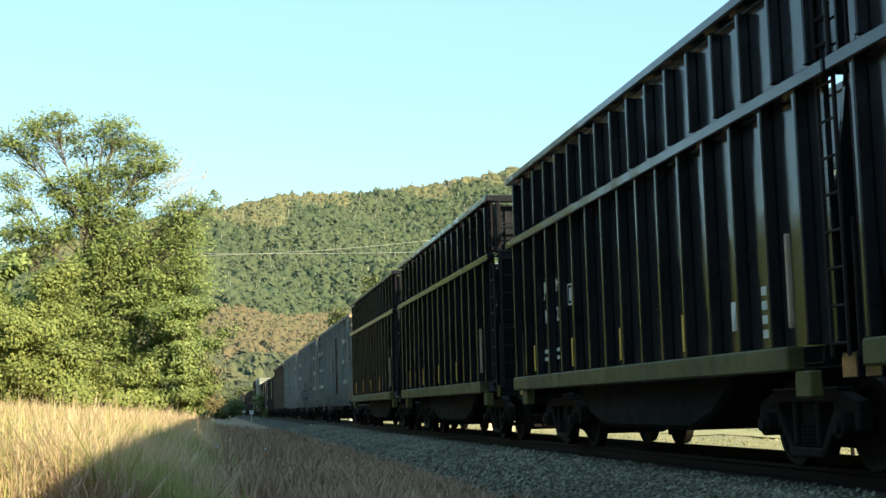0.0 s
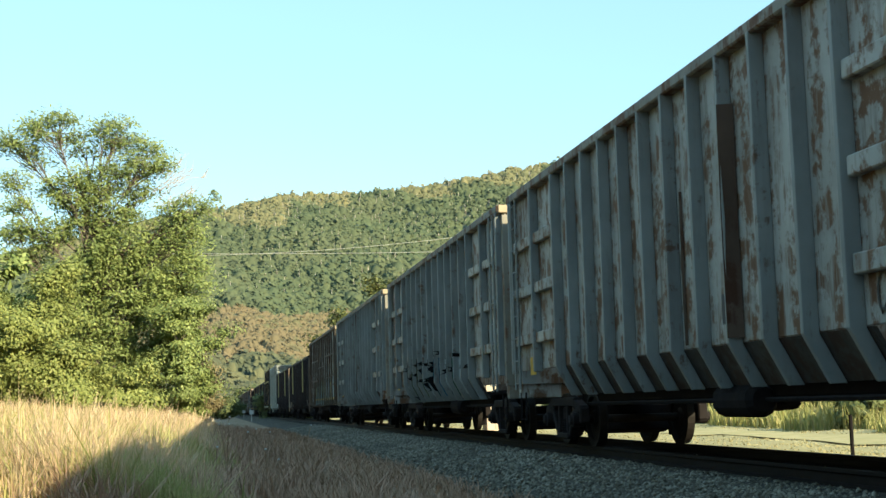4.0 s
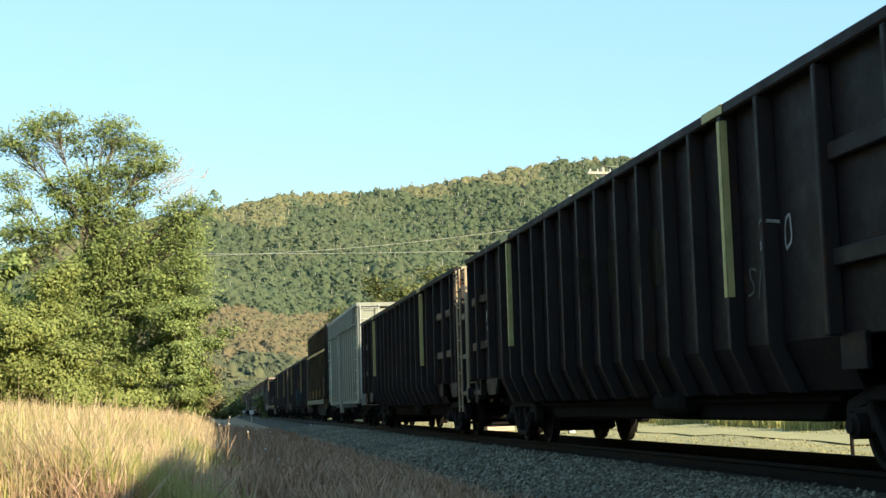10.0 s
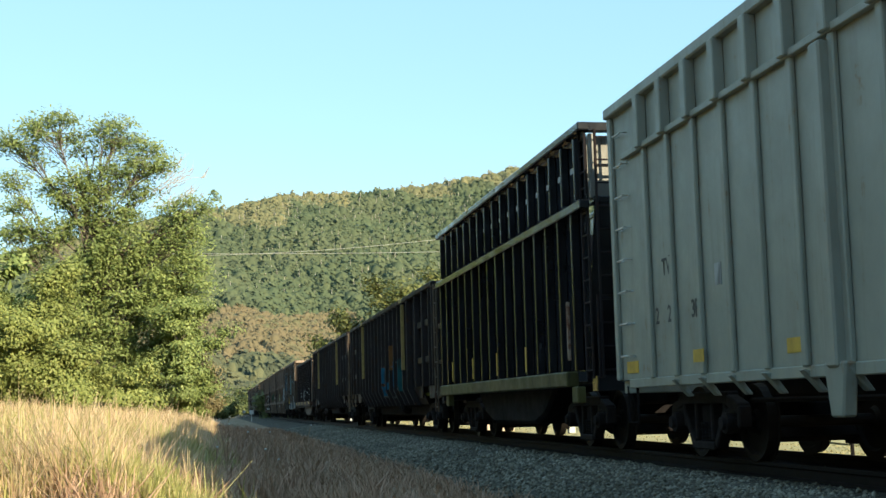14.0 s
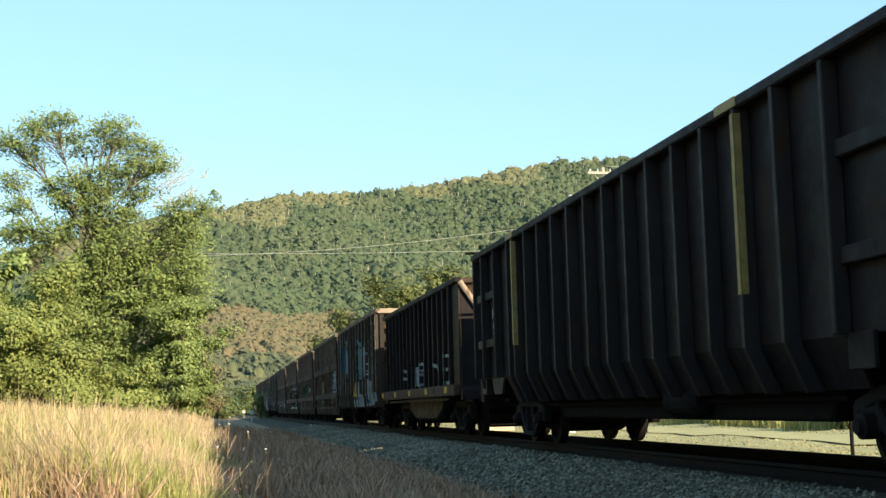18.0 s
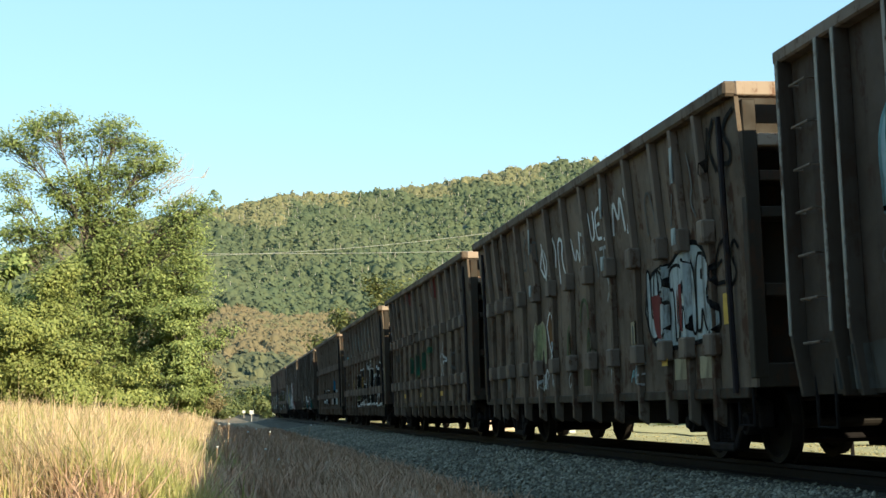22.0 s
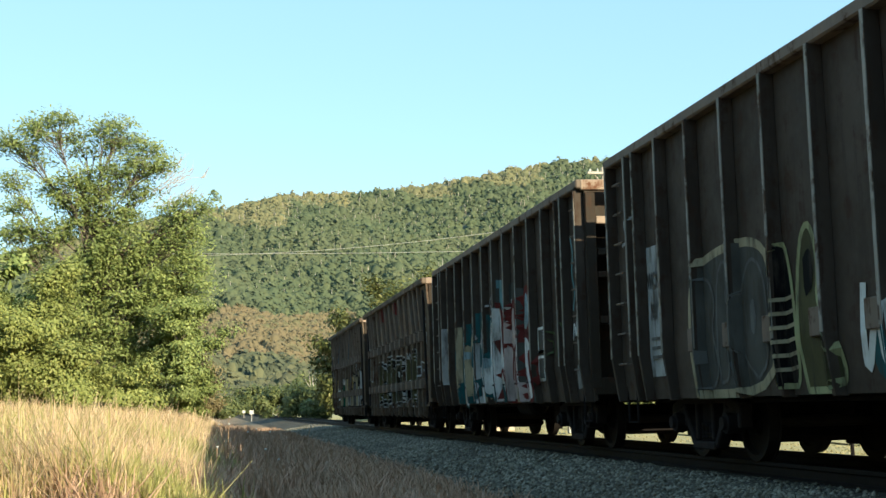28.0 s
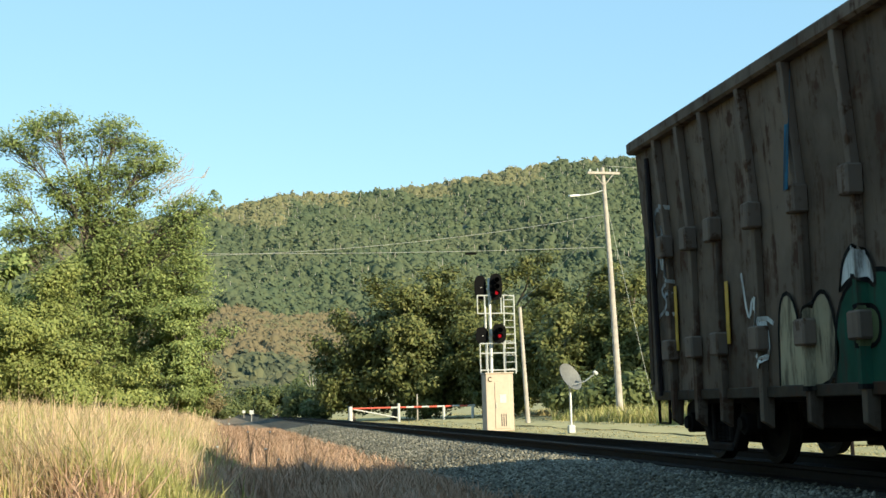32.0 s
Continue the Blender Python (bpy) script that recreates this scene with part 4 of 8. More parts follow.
def far_markers():
    for x, y, h in ((-3.2, 150, 1.0), (3.3, 190, 1.4), (-2.8, 210, 1.0)):
        m = thing("line_marker", pose(x, y, float(ground_z(x, y))), "small white marker post beside the far track", "marker")
        part("post", tube([[(0, 0, 0), (0, 0, h)]], 0.05), POLEWOOD, m)
        part("plate", box(0.45, 0.04, 0.45, 0.01), WHITEPT, m, pose(0, -0.06, h))
    d = thing("dead_tree", pose(9.2, 230, 0), "bare pale dead tree among shrubs", "tree")
    part("trunk", tube([[(0, 0, -0.5), (0.1, 0, 3.5), (0.0, 0, 6.5)]], (0.2, 0.15, 0.05), 7), DEADWOOD, d)
    for e in ((1.3, 0, 6.2), (-1.2, 0, 5.8), (0.7, 0.3, 7.0), (-0.6, 0.2, 7.2)):
        part("limb", tube([[(0.08, 0, 3.8), (e[0] * 0.6, e[1], 4.8), e]], (0.1, 0.07, 0.03), 6), DEADWOOD, d)


far_markers()


# ---- the train ----
SPEED = 12.205
CARS, AXLES = [], []


def wheelset_mesh():
    wheel = [(-0.07, 0.05), (-0.07, 0.12), (-0.02, 0.16), (-0.01, 0.36), (-0.068, 0.39), (-0.068, 0.455), (0.045, 0.462), (0.05, 0.485), (0.07, 0.485), (0.07, 0.39), (0.03, 0.36), (0.03, 0.16), (0.08, 0.12), (0.08, 0.05)]
    flip = [(-a, r) for a, r in wheel[::-1]]
    axle = lathe([(-1.0, 0.0), (-1.0, 0.07), (1.0, 0.07), (1.0, 0.0)], 12)
    return joined("wheelset", [(lathe(wheel, 28), pose(-0.753, 0, 0)), (lathe(flip, 28), pose(0.753, 0, 0)), (axle, pose(0, 0, 0))])


def beam(a, b, t, d):
    """A bar of thickness t and depth d from a to b in the (y, z) plane."""
    ln, ang = math.hypot(b[0] - a[0], b[1] - a[1]), math.degrees(math.atan2(b[1] - a[1], b[0] - a[0]))
    return box(d, round(ln, 3), t, 0.018), pose(0, (a[0] + b[0]) / 2, (a[1] + b[1]) / 2, ang)


def side_frame_mesh():
    """A cast side frame: top chord, slanting tension members, columns and pedestal jaws with open windows between."""
    pieces = [beam((-0.80, 0.76), (0.80, 0.76), 0.15, 0.17), beam((-0.38, 0.175), (0.38, 0.175), 0.10, 0.20)]
    for k in (-1, 1):
        pieces += [beam((k * 0.72, 0.74), (k * 1.14, 0.62), 0.14, 0.16), beam((k * 0.76, 0.66), (k * 0.36, 0.18), 0.11, 0.16), beam((k * 0.27, 0.70), (k * 0.27, 0.24), 0.09, 0.16),
                   beam((k * 1.13, 0.66), (k * 1.13, 0.40), 0.10, 0.16), beam((k * 0.70, 0.70), (k * 0.66, 0.40), 0.08, 0.16)]
        pieces.append((lathe([(-0.17, 0.0), (-0.17, 0.075), (-0.13, 0.085), (-0.12, 0.125), (0.10, 0.125), (0.10, 0.0)], 16), pose(-0.03, k * 0.89, 0.457)))
        pieces.append((box(0.16, 0.30, 0.08, 0.02), pose(0, k * 0.89, 0.60)))
    return joined("side_frame", pieces)


def spring_mesh():
    """One coil spring."""
    return lathe([(0.22, 0.0)] + [(0.22 + 0.02 * i, 0.062 if i % 2 else 0.046) for i in range(13)] + [(0.46, 0.0)], 10, "z")


def add_truck(car, y):
    t = part("truck", box(2.1, 0.42, 0.26, 0.03), TRUCK, car, pose(0, y, 0.56), "dark cast steel wheel truck")
    for s in (-1, 1):
        part("side_frame", side_frame_mesh(), CAST, t, pose(s * 1.03, 0, -0.56, 0, 0, 180 if s > 0 else 0))
        for k in (-0.13, 0.0, 0.13):
            part("coil_spring", spring_mesh(), TRUCK, t, pose(s * 1.04, k, -0.56))
    for s in (-1, 1):
        w = part("wheelset", wheelset_mesh(), WHEEL, t, pose(0, s * 0.89, -0.103), "worn steel wheels on an axle")
        AXLES.append((w, s))
    part("brake_rigging", prism([(-0.80, -0.30), (-0.55, -0.06), (0.55, -0.06), (0.80, -0.30), (0.5, -0.36), (-0.5, -0.36)], 1.15, "x", 0.02), TRUCK, t)
    part("brake_beam", tube([[(-0.8, 0.35, -0.25), (0, 0.2, -0.25), (0.8, 0.35, -0.25)]], 0.04), TRUCK, t)


def add_coupler(car, y, s):
    part("coupler", joined("coupler", [(box(0.22, 0.75, 0.26, 0.03), pose(0, 0, 0)), (box(0.34, 0.26, 0.30, 0.05), pose(0.03, 0.42, 0)), (box(0.10, 0.22, 0.28, 0.04), pose(-0.14, 0.56, 0))]), TRUCK, car, pose(0, y, 0.87, 0, 0, 0 if s > 0 else 180))
    part("air_hose", tube([[(0.35, y, 0.8), (0.38, y + s * 0.3, 0.45), (0.2, y + s * 0.5, 0.38)]], 0.028), TRUCK, car)


def add_under(car, L, tc, belly, body=None, low=0.74):
    """Centre sill, trucks, couplers, brake gear and, on some, a rounded tub between the trucks."""
    part("centre_sill", box(0.5, L - 0.6, 0.36, 0.02), TRUCK, car, pose(0, 0, 0.90))
    for s in (-1, 1):
        add_truck(car, s * tc / 2)
        add_coupler(car, s * (L / 2 - 0.15), s)
    if belly:
        run = tc / 2 - 1.35
        prof = [(-run, 1.05), (-run + 0.9, 0.55), (-run + 1.7, 0.36), (run - 1.7, 0.36), (run - 0.9, 0.55), (run, 1.05)]
        part("belly", prism([(round(a, 3), b) for a, b in prof], 2.5, "x", 0.06), body or BLACK, car, None, "rounded dark tub underside")
    else:
        run = round(tc / 2 - 1.5, 3)
        part("underframe", prism([(-run, 0.98), (round(-run + 1.0 * (0.98 - low), 3), low), (round(run - 1.0 * (0.98 - low), 3), low), (run, 0.98)], 2.1, "x", 0.03), TRUCK, car, pose(0.1, 0, 0))
        part("brake_pipe", tube([[(-1.02, -tc / 2 + 1.4, 0.72), (-1.02, tc / 2 - 1.4, 0.72)]], 0.03), TRUCK, car)
        part("air_tank", lathe([(-0.6, 0.0), (-0.6, 0.14), (-0.5, 0.2), (0.5, 0.2), (0.6, 0.14), (0.6, 0.0)], 14), TRUCK, car, pose(-1.05, -1.5, 0.72, 0, 0, 90))
        part("brake_cylinder", lathe([(-0.35, 0.0), (-0.35, 0.13), (0.2, 0.15), (0.2, 0.04), (0.6, 0.03), (0.6, 0.0)], 12), TRUCK, car, pose(0.6, 1.2, 0.70, 0, 0, 90))


def ladder(car, x, y, z0, z1, axis, material, n=None, w=0.4, name="ladder"):
    """A ladder: two stiles with rungs; axis y: lies along the side, axis x: across the end."""
    n = n or int((z1 - z0) / 0.36)
    d = Vector((0, w / 2, 0)) if axis == "y" else Vector((w / 2, 0, 0))
    lad = part(name, tube([[tuple(-d + Vector((0, 0, z0))), tuple(-d + Vector((0, 0, z1)))], [tuple(d + Vector((0, 0, z0))), tuple(d + Vector((0, 0, z1)))]], 0.022), material, car, pose(x, y, 0))
    for i in range(n):
        z = z0 + 0.12 + (z1 - z0 - 0.24) * i / (n - 1)
        part("rung", tube([[tuple(-d), tuple(d)]], 0.014), material, lad, pose(0, 0, z))
    return lad


def grabs(car, x, y, zs, material, s=-1, w=0.36):
    for z in zs:
        part("grab_iron", tube([[(0, -w / 2, 0), (s * 0.09, -w / 2, 0.0), (s * 0.09, w / 2, 0.0), (0, w / 2, 0)]], 0.014), material, car, pose(x, y, z))


def lettering(car, text, u, z, size, material, prof, bold=0.0, tight=0.9, squeeze=1.0):
    """Painted words on the left side of a car, in the built-in font, laid over panel and ribs."""
    cu = bpy.data.curves.new("text", "FONT")
    cu.body, cu.size, cu.space_character, cu.offset = text, size, tight, bold
    cu.resolution_u = 2
    ob = bpy.data.objects.new("text", cu)
    me = bpy.data.meshes.new_from_object(ob)
    bpy.data.objects.remove(ob)
    me.transform(Matrix(((0, 0, 1, 0), (-1, 0, 0, 0), (0, 1, 0, 0), (0, 0, 0, 1))))
    for v in me.vertices:
        v.co.y = v.co.y * squeeze + u
        v.co.z += z
        v.co.x = prof(v.co.y, v.co.z) - 0.006
    me.flip_normals()
    return part("lettering", me, material, car)


def mark(car, u, z, du, dz, material, prof, name="painted_mark"):
    """A painted rectangle on the side."""
    return part(name, box(0.008, du, dz, 0.0), material, car, pose(prof(u, z) - 0.004, u, z))


def strokes(car, lines, width, material, prof, name="graffiti_line", step=0.045, lift=0.011):
    """Sprayed lines on the left side: flat strips that follow panel and ribs. lines: lists of (y, z)."""
    verts, faces = [], []
    cols = max(1, round(width / 0.06))
    for line in lines:
        pts = []
        for (a, b), (c, d) in zip(line, line[1:]):
            n = max(1, int(math.hypot(c - a, d - b) / step))
            pts += [(a + (c - a) * i / n, b + (d - b) * i / n) for i in range(n)]
        pts.append(line[-1])
        base = len(verts)
        for i, (u, z) in enumerate(pts):
            p, q = pts[max(0, i - 1)], pts[min(len(pts) - 1, i + 1)]
            t = Vector((q[0] - p[0], q[1] - p[1]))
            t = t.normalized() if t.length else Vector((1, 0))
            for k in range(cols + 1):
                off = width * (k / cols - 0.5)
                uu, zz = u - t.y * off, z + t.x * off
                verts.append((prof(uu, zz) - lift, uu, zz))
        for i in range(len(pts) - 1):
            for k in range(cols):
                a = base + (cols + 1) * i + k
                faces.append((a, a + cols + 1, a + cols + 2, a + 1))
    me = bpy.data.meshes.new(name)
    me.from_pydata(verts, [], faces)
    return part(name, me, material, car)


def patch(car, u0, u1, z0, z1, material, prof, name="graffiti_fill", shape=0, lift=0.007):
    """A sprayed field with a wavy outline, laid over panel and ribs in narrow columns."""
    n = max(4, int((u1 - u0) / 0.04))
    m = 7
    verts, faces = [], []
    for i in range(n + 1):
        u = u0 + (u1 - u0) * i / n
        e = min(1.0, 4.5 * min(i, n - i) / n) ** 0.5
        w = 0.10 * math.sin(u * 5.1 + shape) + 0.07 * math.sin(u * 11.3 + 2 * shape)
        c, h = (z0 + z1) / 2, (z1 - z0) / 2 * (0.45 + 0.55 * e)
        for j in range(m):
            z = c + h * (2 * j / (m - 1) - 1) * (1 + w)
            verts.append((prof(u, z) - lift, u, z))
    for i in range(n):
        for j in range(m - 1):
            a = i * m + j
            faces.append((a, a + 1, a + 1 + m, a + m))
    me = bpy.data.meshes.new(name)
    me.from_pydata(verts, [], faces)
    return part(name, me, material, car)


def sprayed(name, base):
    """Sprayed paint, faded and worn through to the grime below."""
    m, nt, b = shader(name, 0.8, 0.0, 0.08)
    v, runs = coords(nt, jitter=False), coords(nt, (2.5, 2.5, 0.5), jitter=False)
    c = mix(nt, ramp(nt, noise_tex(nt, v, 1.3, 4), 0.35, 0.65), base, tuple(x * 0.6 for x in base))
    c = mix(nt, ramp(nt, noise_tex(nt, runs, 2.6, 6, 0.7), 0.50, 0.66, 0.0, 0.8), c, (0.045, 0.037, 0.029))
    nt.links.new(c, b.inputs["Base Color"])
    return m


SPRAY = {k: sprayed("spray_" + k, c) for k, c in {
    "white": (0.72, 0.73, 0.71), "pale": (0.40, 0.44, 0.44), "blue": (0.035, 0.13, 0.22), "cyan": (0.17, 0.31, 0.335), "green": (0.025, 0.085, 0.055), "sage": (0.10, 0.125, 0.06),
    "teal": (0.03, 0.10, 0.11), "black": (0.006, 0.006, 0.007), "red": (0.15, 0.034, 0.03), "tan": (0.38, 0.33, 0.22), "orange": (0.16, 0.08, 0.03), "silver": (0.42, 0.43, 0.43), "olive": (0.085, 0.08, 0.04), "rose": (0.48, 0.40, 0.37), "ash": (0.085, 0.083, 0.075), "aqua": (0.30, 0.44, 0.40), "lemon": (0.36, 0.37, 0.20), "sky": (0.30, 0.41, 0.45), "dim": (0.024, 0.022, 0.013), "faint": (0.13, 0.13, 0.125)}.items()}

GLYPHS = {
    "A": [[(0, 0), (0.4, 1), (0.8, 0)], [(0.2, 0.4), (0.62, 0.4)]], "R": [[(0, 0), (0, 1), (0.6, 0.95), (0.65, 0.6), (0.1, 0.5), (0.7, 0)]], "E": [[(0.7, 1), (0, 1), (0, 0), (0.7, 0)], [(0, 0.5), (0.55, 0.5)]],
    "N": [[(0, 0), (0, 1), (0.65, 0), (0.65, 1)]], "S": [[(0.7, 0.9), (0.2, 1), (0.05, 0.65), (0.6, 0.4), (0.6, 0.05), (0, 0)]], "O": [[(0.35, 0), (0, 0.3), (0, 0.75), (0.35, 1), (0.7, 0.75), (0.7, 0.3), (0.35, 0)]],
    "W": [[(0, 1), (0.2, 0), (0.4, 0.7), (0.6, 0), (0.8, 1)]], "I": [[(0.3, 0), (0.3, 1)]], "K": [[(0, 0), (0, 1)], [(0.65, 1), (0.05, 0.5), (0.7, 0)]], "H": [[(0, 0), (0, 1)], [(0, 0.5), (0.6, 0.55)], [(0.6, 0), (0.6, 1)]], "B": [[(0, 0), (0, 1), (0.55, 0.9), (0.5, 0.58), (0.05, 0.52), (0.65, 0.42), (0.6, 0.06), (0, 0)]], "U": [[(0, 1), (0.05, 0.2), (0.35, 0), (0.65, 0.2), (0.7, 1)]]}


def rounded(line, n=2):
    """Corner cutting, to turn a bent line into a smooth one."""
    for _ in range(n):
        out = [line[0]]
        for (a, b), (c, d) in zip(line, line[1:]):
            out += [(a * 0.75 + c * 0.25, b * 0.75 + d * 0.25), (a * 0.25 + c * 0.75, b * 0.25 + d * 0.75)]
        line = out + [line[-1]]
    return line


PUFF = {
    "A": [(0, 0), (0.1, 0.8), (0.35, 1), (0.7, 0.95), (0.95, 0.75), (1, 0), (0.68, 0), (0.62, 0.35), (0.4, 0.35), (0.33, 0)],
    "S": [(0.05, 0.1), (0.5, 0), (0.95, 0.15), (1, 0.5), (0.5, 0.64), (0.95, 0.72), (0.9, 0.97), (0.45, 1), (0.05, 0.85), (0, 0.5), (0.5, 0.4), (0.05, 0.32)],
    "E": [(0, 0), (1, 0.05), (0.95, 0.3), (0.45, 0.28), (0.45, 0.4), (0.85, 0.42), (0.82, 0.62), (0.45, 0.6), (0.45, 0.72), (1, 0.75), (0.95, 1), (0, 0.95)],
    "R": [(0, 0), (0.05, 1), (0.7, 1), (1, 0.8), (0.9, 0.55), (0.7, 0.45), (1.05, 0), (0.65, 0), (0.42, 0.38), (0.35, 0)],
    "B": [(0, 0), (0, 1), (0.65, 1), (0.95, 0.8), (0.75, 0.55), (1, 0.3), (0.75, 0)],
    "O": [(0.5, 0), (0.1, 0.15), (0, 0.5), (0.1, 0.85), (0.5, 1), (0.9, 0.85), (1, 0.5), (0.9, 0.15)],
    "H": [(0, 0), (0, 1), (0.35, 1), (0.38, 0.62), (0.62, 0.65), (0.68, 1), (1, 1), (0.98, 0), (0.66, 0), (0.62, 0.36), (0.38, 0.36), (0.34, 0)],
    "K": [(0, 0), (0, 1), (0.35, 1), (0.4, 0.66), (0.7, 1), (1, 0.95), (0.66, 0.52), (1.05, 0.05), (0.7, 0), (0.4, 0.38), (0.36, 0)],
    "W": [(0.15, 0), (0, 1), (0.28, 1), (0.36, 0.4), (0.45, 0.9), (0.58, 0.9), (0.66, 0.4), (0.74, 1), (1, 1), (0.85, 0), (0.6, 0), (0.5, 0.4), (0.4, 0)],
    "N": [(0, 0), (0, 1), (0.35, 1), (0.66, 0.5), (0.66, 1), (1, 1), (1, 0), (0.66, 0), (0.34, 0.48), (0.34, 0)],
    "U": [(0.05, 0.2), (0, 1), (0.34, 1), (0.36, 0.34), (0.62, 0.34), (0.66, 1), (1, 1), (0.95, 0.15), (0.7, 0), (0.3, 0)],
    "T": [(0.32, 0), (0.32, 0.68), (0, 0.66), (0, 1), (1, 1), (1, 0.68), (0.66, 0.68), (0.66, 0)],
    "I": [(0.2, 0), (0.15, 1), (0.8, 1), (0.85, 0)]}
EYES = {"A": (0.52, 0.62, 0.07, 0.1), "R": (0.5, 0.72, 0.1, 0.08), "B": (0.45, 0.3, 0.1, 0.07), "O": (0.5, 0.5, 0.1, 0.16)}


def blob(car, line, material, prof, name="graffiti_letter", lift=0.015, edge=None, rim=0.06, smooth=2, step=0.035):
    """A sprayed closed shape in (y, z), filled in narrow columns that follow panel and ribs, with an edge line if given."""
    loop = rounded(list(line) + [line[0]], smooth)
    lo, hi = min(a for a, b in loop), max(a for a, b in loop)
    n = max(3, int((hi - lo) / step))
    cross = lambda c: sorted(q[1] + (r[1] - q[1]) * (c - q[0]) / (r[0] - q[0]) for q, r in zip(loop, loop[1:]) if (q[0] - c) * (r[0] - c) < 0)
    verts, faces, seen = [], [], {}

    def vert(u, z):
        key = (round(u, 4), round(z, 4))
        if key not in seen:
            seen[key] = len(verts)
            verts.append((prof(u, z) - lift, u, z))
        return seen[key]

    edges = [lo + (hi - lo) * i / n for i in range(n + 1)]
    for a, b in zip(edges, edges[1:]):
        here = cross((a + b) / 2)
        left, right = (c if len(c) == len(here) else here for c in (cross(a + 1e-5), cross(b + 1e-5)))
        for k in range(0, len(here) - 1, 2):
            m = max(1, int((here[k + 1] - here[k]) / 0.25))
            at = lambda c, w: c[k] + (c[k + 1] - c[k]) * w / m
            for w in range(m):
                quad = [vert(a, at(left, w)), vert(a, at(left, w + 1)), vert(b, at(right, w + 1)), vert(b, at(right, w))]
                if len(set(quad)) == 4:
                    faces.append(quad)
    me = bpy.data.meshes.new(name)
    me.from_pydata(verts, [], faces)
    part(name, me, material, car)
    if edge:
        strokes(car, [loop + loop[1:2]], rim, edge, prof, "graffiti_outline", lift=lift + 0.003)


def block_tag(car, shapes, u0, u1, z0, z1, prof, edge, fill, rim=0.07, shade=None, wobble=0.05, core=None, lift=0.015, smooth=2):
    """Fat outlined letter shapes that fill the field from u0 (rear) to u1 (front) and z0 to z1."""
    w = (u0 - u1) / len(shapes)
    for k, g in enumerate(shapes):
        lean, up = random.uniform(-1, 1) * wobble, random.uniform(-1, 1) * wobble * (z1 - z0)
        put = lambda a, b: (u0 - k * w - (a * 1.04 - 0.02 + lean * (b - 0.5)) * w, z0 + up + b * (z1 - z0))
        line = [put(a + random.uniform(-1, 1) * wobble * 0.6, b + random.uniform(-1, 1) * wobble * 0.6) for a, b in PUFF[g]]
        if shade:
            strokes(car, [rounded(line + [line[0]], smooth)], rim + 0.22, shade, prof, "graffiti_shade", lift=lift - 0.005)
        blob(car, line, fill if not isinstance(fill, (list, tuple)) else fill[k % len(fill)], prof, "graffiti_letter", lift, edge, rim, smooth)
        if core:
            cu, cz = sum(a for a, b in line) / len(line), sum(b for a, b in line) / len(line)
            blob(car, [(cu + (a - cu) * 0.62, cz + (b - cz) * 0.66) for a, b in line], core[k % len(core)], prof, "graffiti_core", lift + 0.003)
        if g in EYES:
            a, b, ra, rb = EYES[g]
            blob(car, [put(a + ra * math.cos(t), b + rb * math.sin(t)) for t in np.linspace(0, math.tau, 9)[:-1]], edge, prof, "graffiti_eye", lift + 0.007, smooth=1)


def tag_line(car, shapes, u, z, size, width, material, prof, wobble=0.13, slant=0.2):
    """A row of loose sprayed letter shapes, from the car's rear end forwards."""
    lines = []
    for k, g in enumerate(shapes):
        for line in GLYPHS[g]:
            lines.append(rounded([(u - (k * 0.95 + a) * size * 0.8 - slant * b * size + random.uniform(-1, 1) * wobble * size, z + b * size + random.uniform(-1, 1) * wobble * size) for a, b in line], 1))
    strokes(car, lines, width, material, prof)


def panels_profile(ribs, rib_w, base, depth, knee=None):
    """x of the left side's surface at (y, z): ribs stand proud of the panel."""
    def prof(u, z):
        x = base
        for r in ribs:
            if abs(u - r) < rib_w / 2 + 0.006:
                x = base - depth
        if knee and z < knee[0]:
            x += (knee[0] - z) * knee[1]
        return x
    return prof


def car_base(name, y0, L, label, category="freight car"):
    """An empty at the car's middle on the rails; front end is towards -y."""
    car = thing(name, pose(0, y0 + L / 2, 0), label, category, "cars of the freight train")
    CARS.append((car, y0 + L / 2))
    return car


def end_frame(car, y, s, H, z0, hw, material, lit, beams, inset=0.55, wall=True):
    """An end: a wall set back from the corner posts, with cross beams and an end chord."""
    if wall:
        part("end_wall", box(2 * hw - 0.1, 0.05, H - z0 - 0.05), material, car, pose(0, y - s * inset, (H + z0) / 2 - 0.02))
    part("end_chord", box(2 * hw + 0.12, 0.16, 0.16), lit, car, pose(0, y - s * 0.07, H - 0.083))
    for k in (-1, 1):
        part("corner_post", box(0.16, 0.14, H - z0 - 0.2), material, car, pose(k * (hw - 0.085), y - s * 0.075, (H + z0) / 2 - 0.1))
    # only beams near the top get the lit tone; the sun patch is painted
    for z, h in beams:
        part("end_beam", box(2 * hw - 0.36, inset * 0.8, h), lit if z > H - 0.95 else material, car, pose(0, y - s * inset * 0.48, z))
    part("end_sill", box(2 * hw - 0.1, 0.22, 0.26), material, car, pose(0, y - s * 0.12, 0.98))
    part("step", tube([[(-hw + 0.05, y - s * 0.2, 0.95), (-hw + 0.05, y - s * 0.2, 0.45), (-hw + 0.05, y - s * 0.6, 0.45), (-hw + 0.05, y - s * 0.6, 0.95)]], 0.02), TRUCK, car)


def sides(car, L, z0, H, hw, panel, thick=0.04, name="side_panel"):
    for s in (-1, 1):
        part(name, box(thick, L, H - z0), panel, car, pose(s * (hw - thick / 2), 0, (H + z0) / 2))


def ribs_on(car, us, z0, z1, hw, w, d, material, name="rib", both=True):
    me = box(d, w, z1 - z0, 0.014)
    for s in ((-1, 1) if both else (-1,)):
        for u in us:
            part(name, me, material, car, pose(s * (hw + d / 2), u, (z0 + z1) / 2))


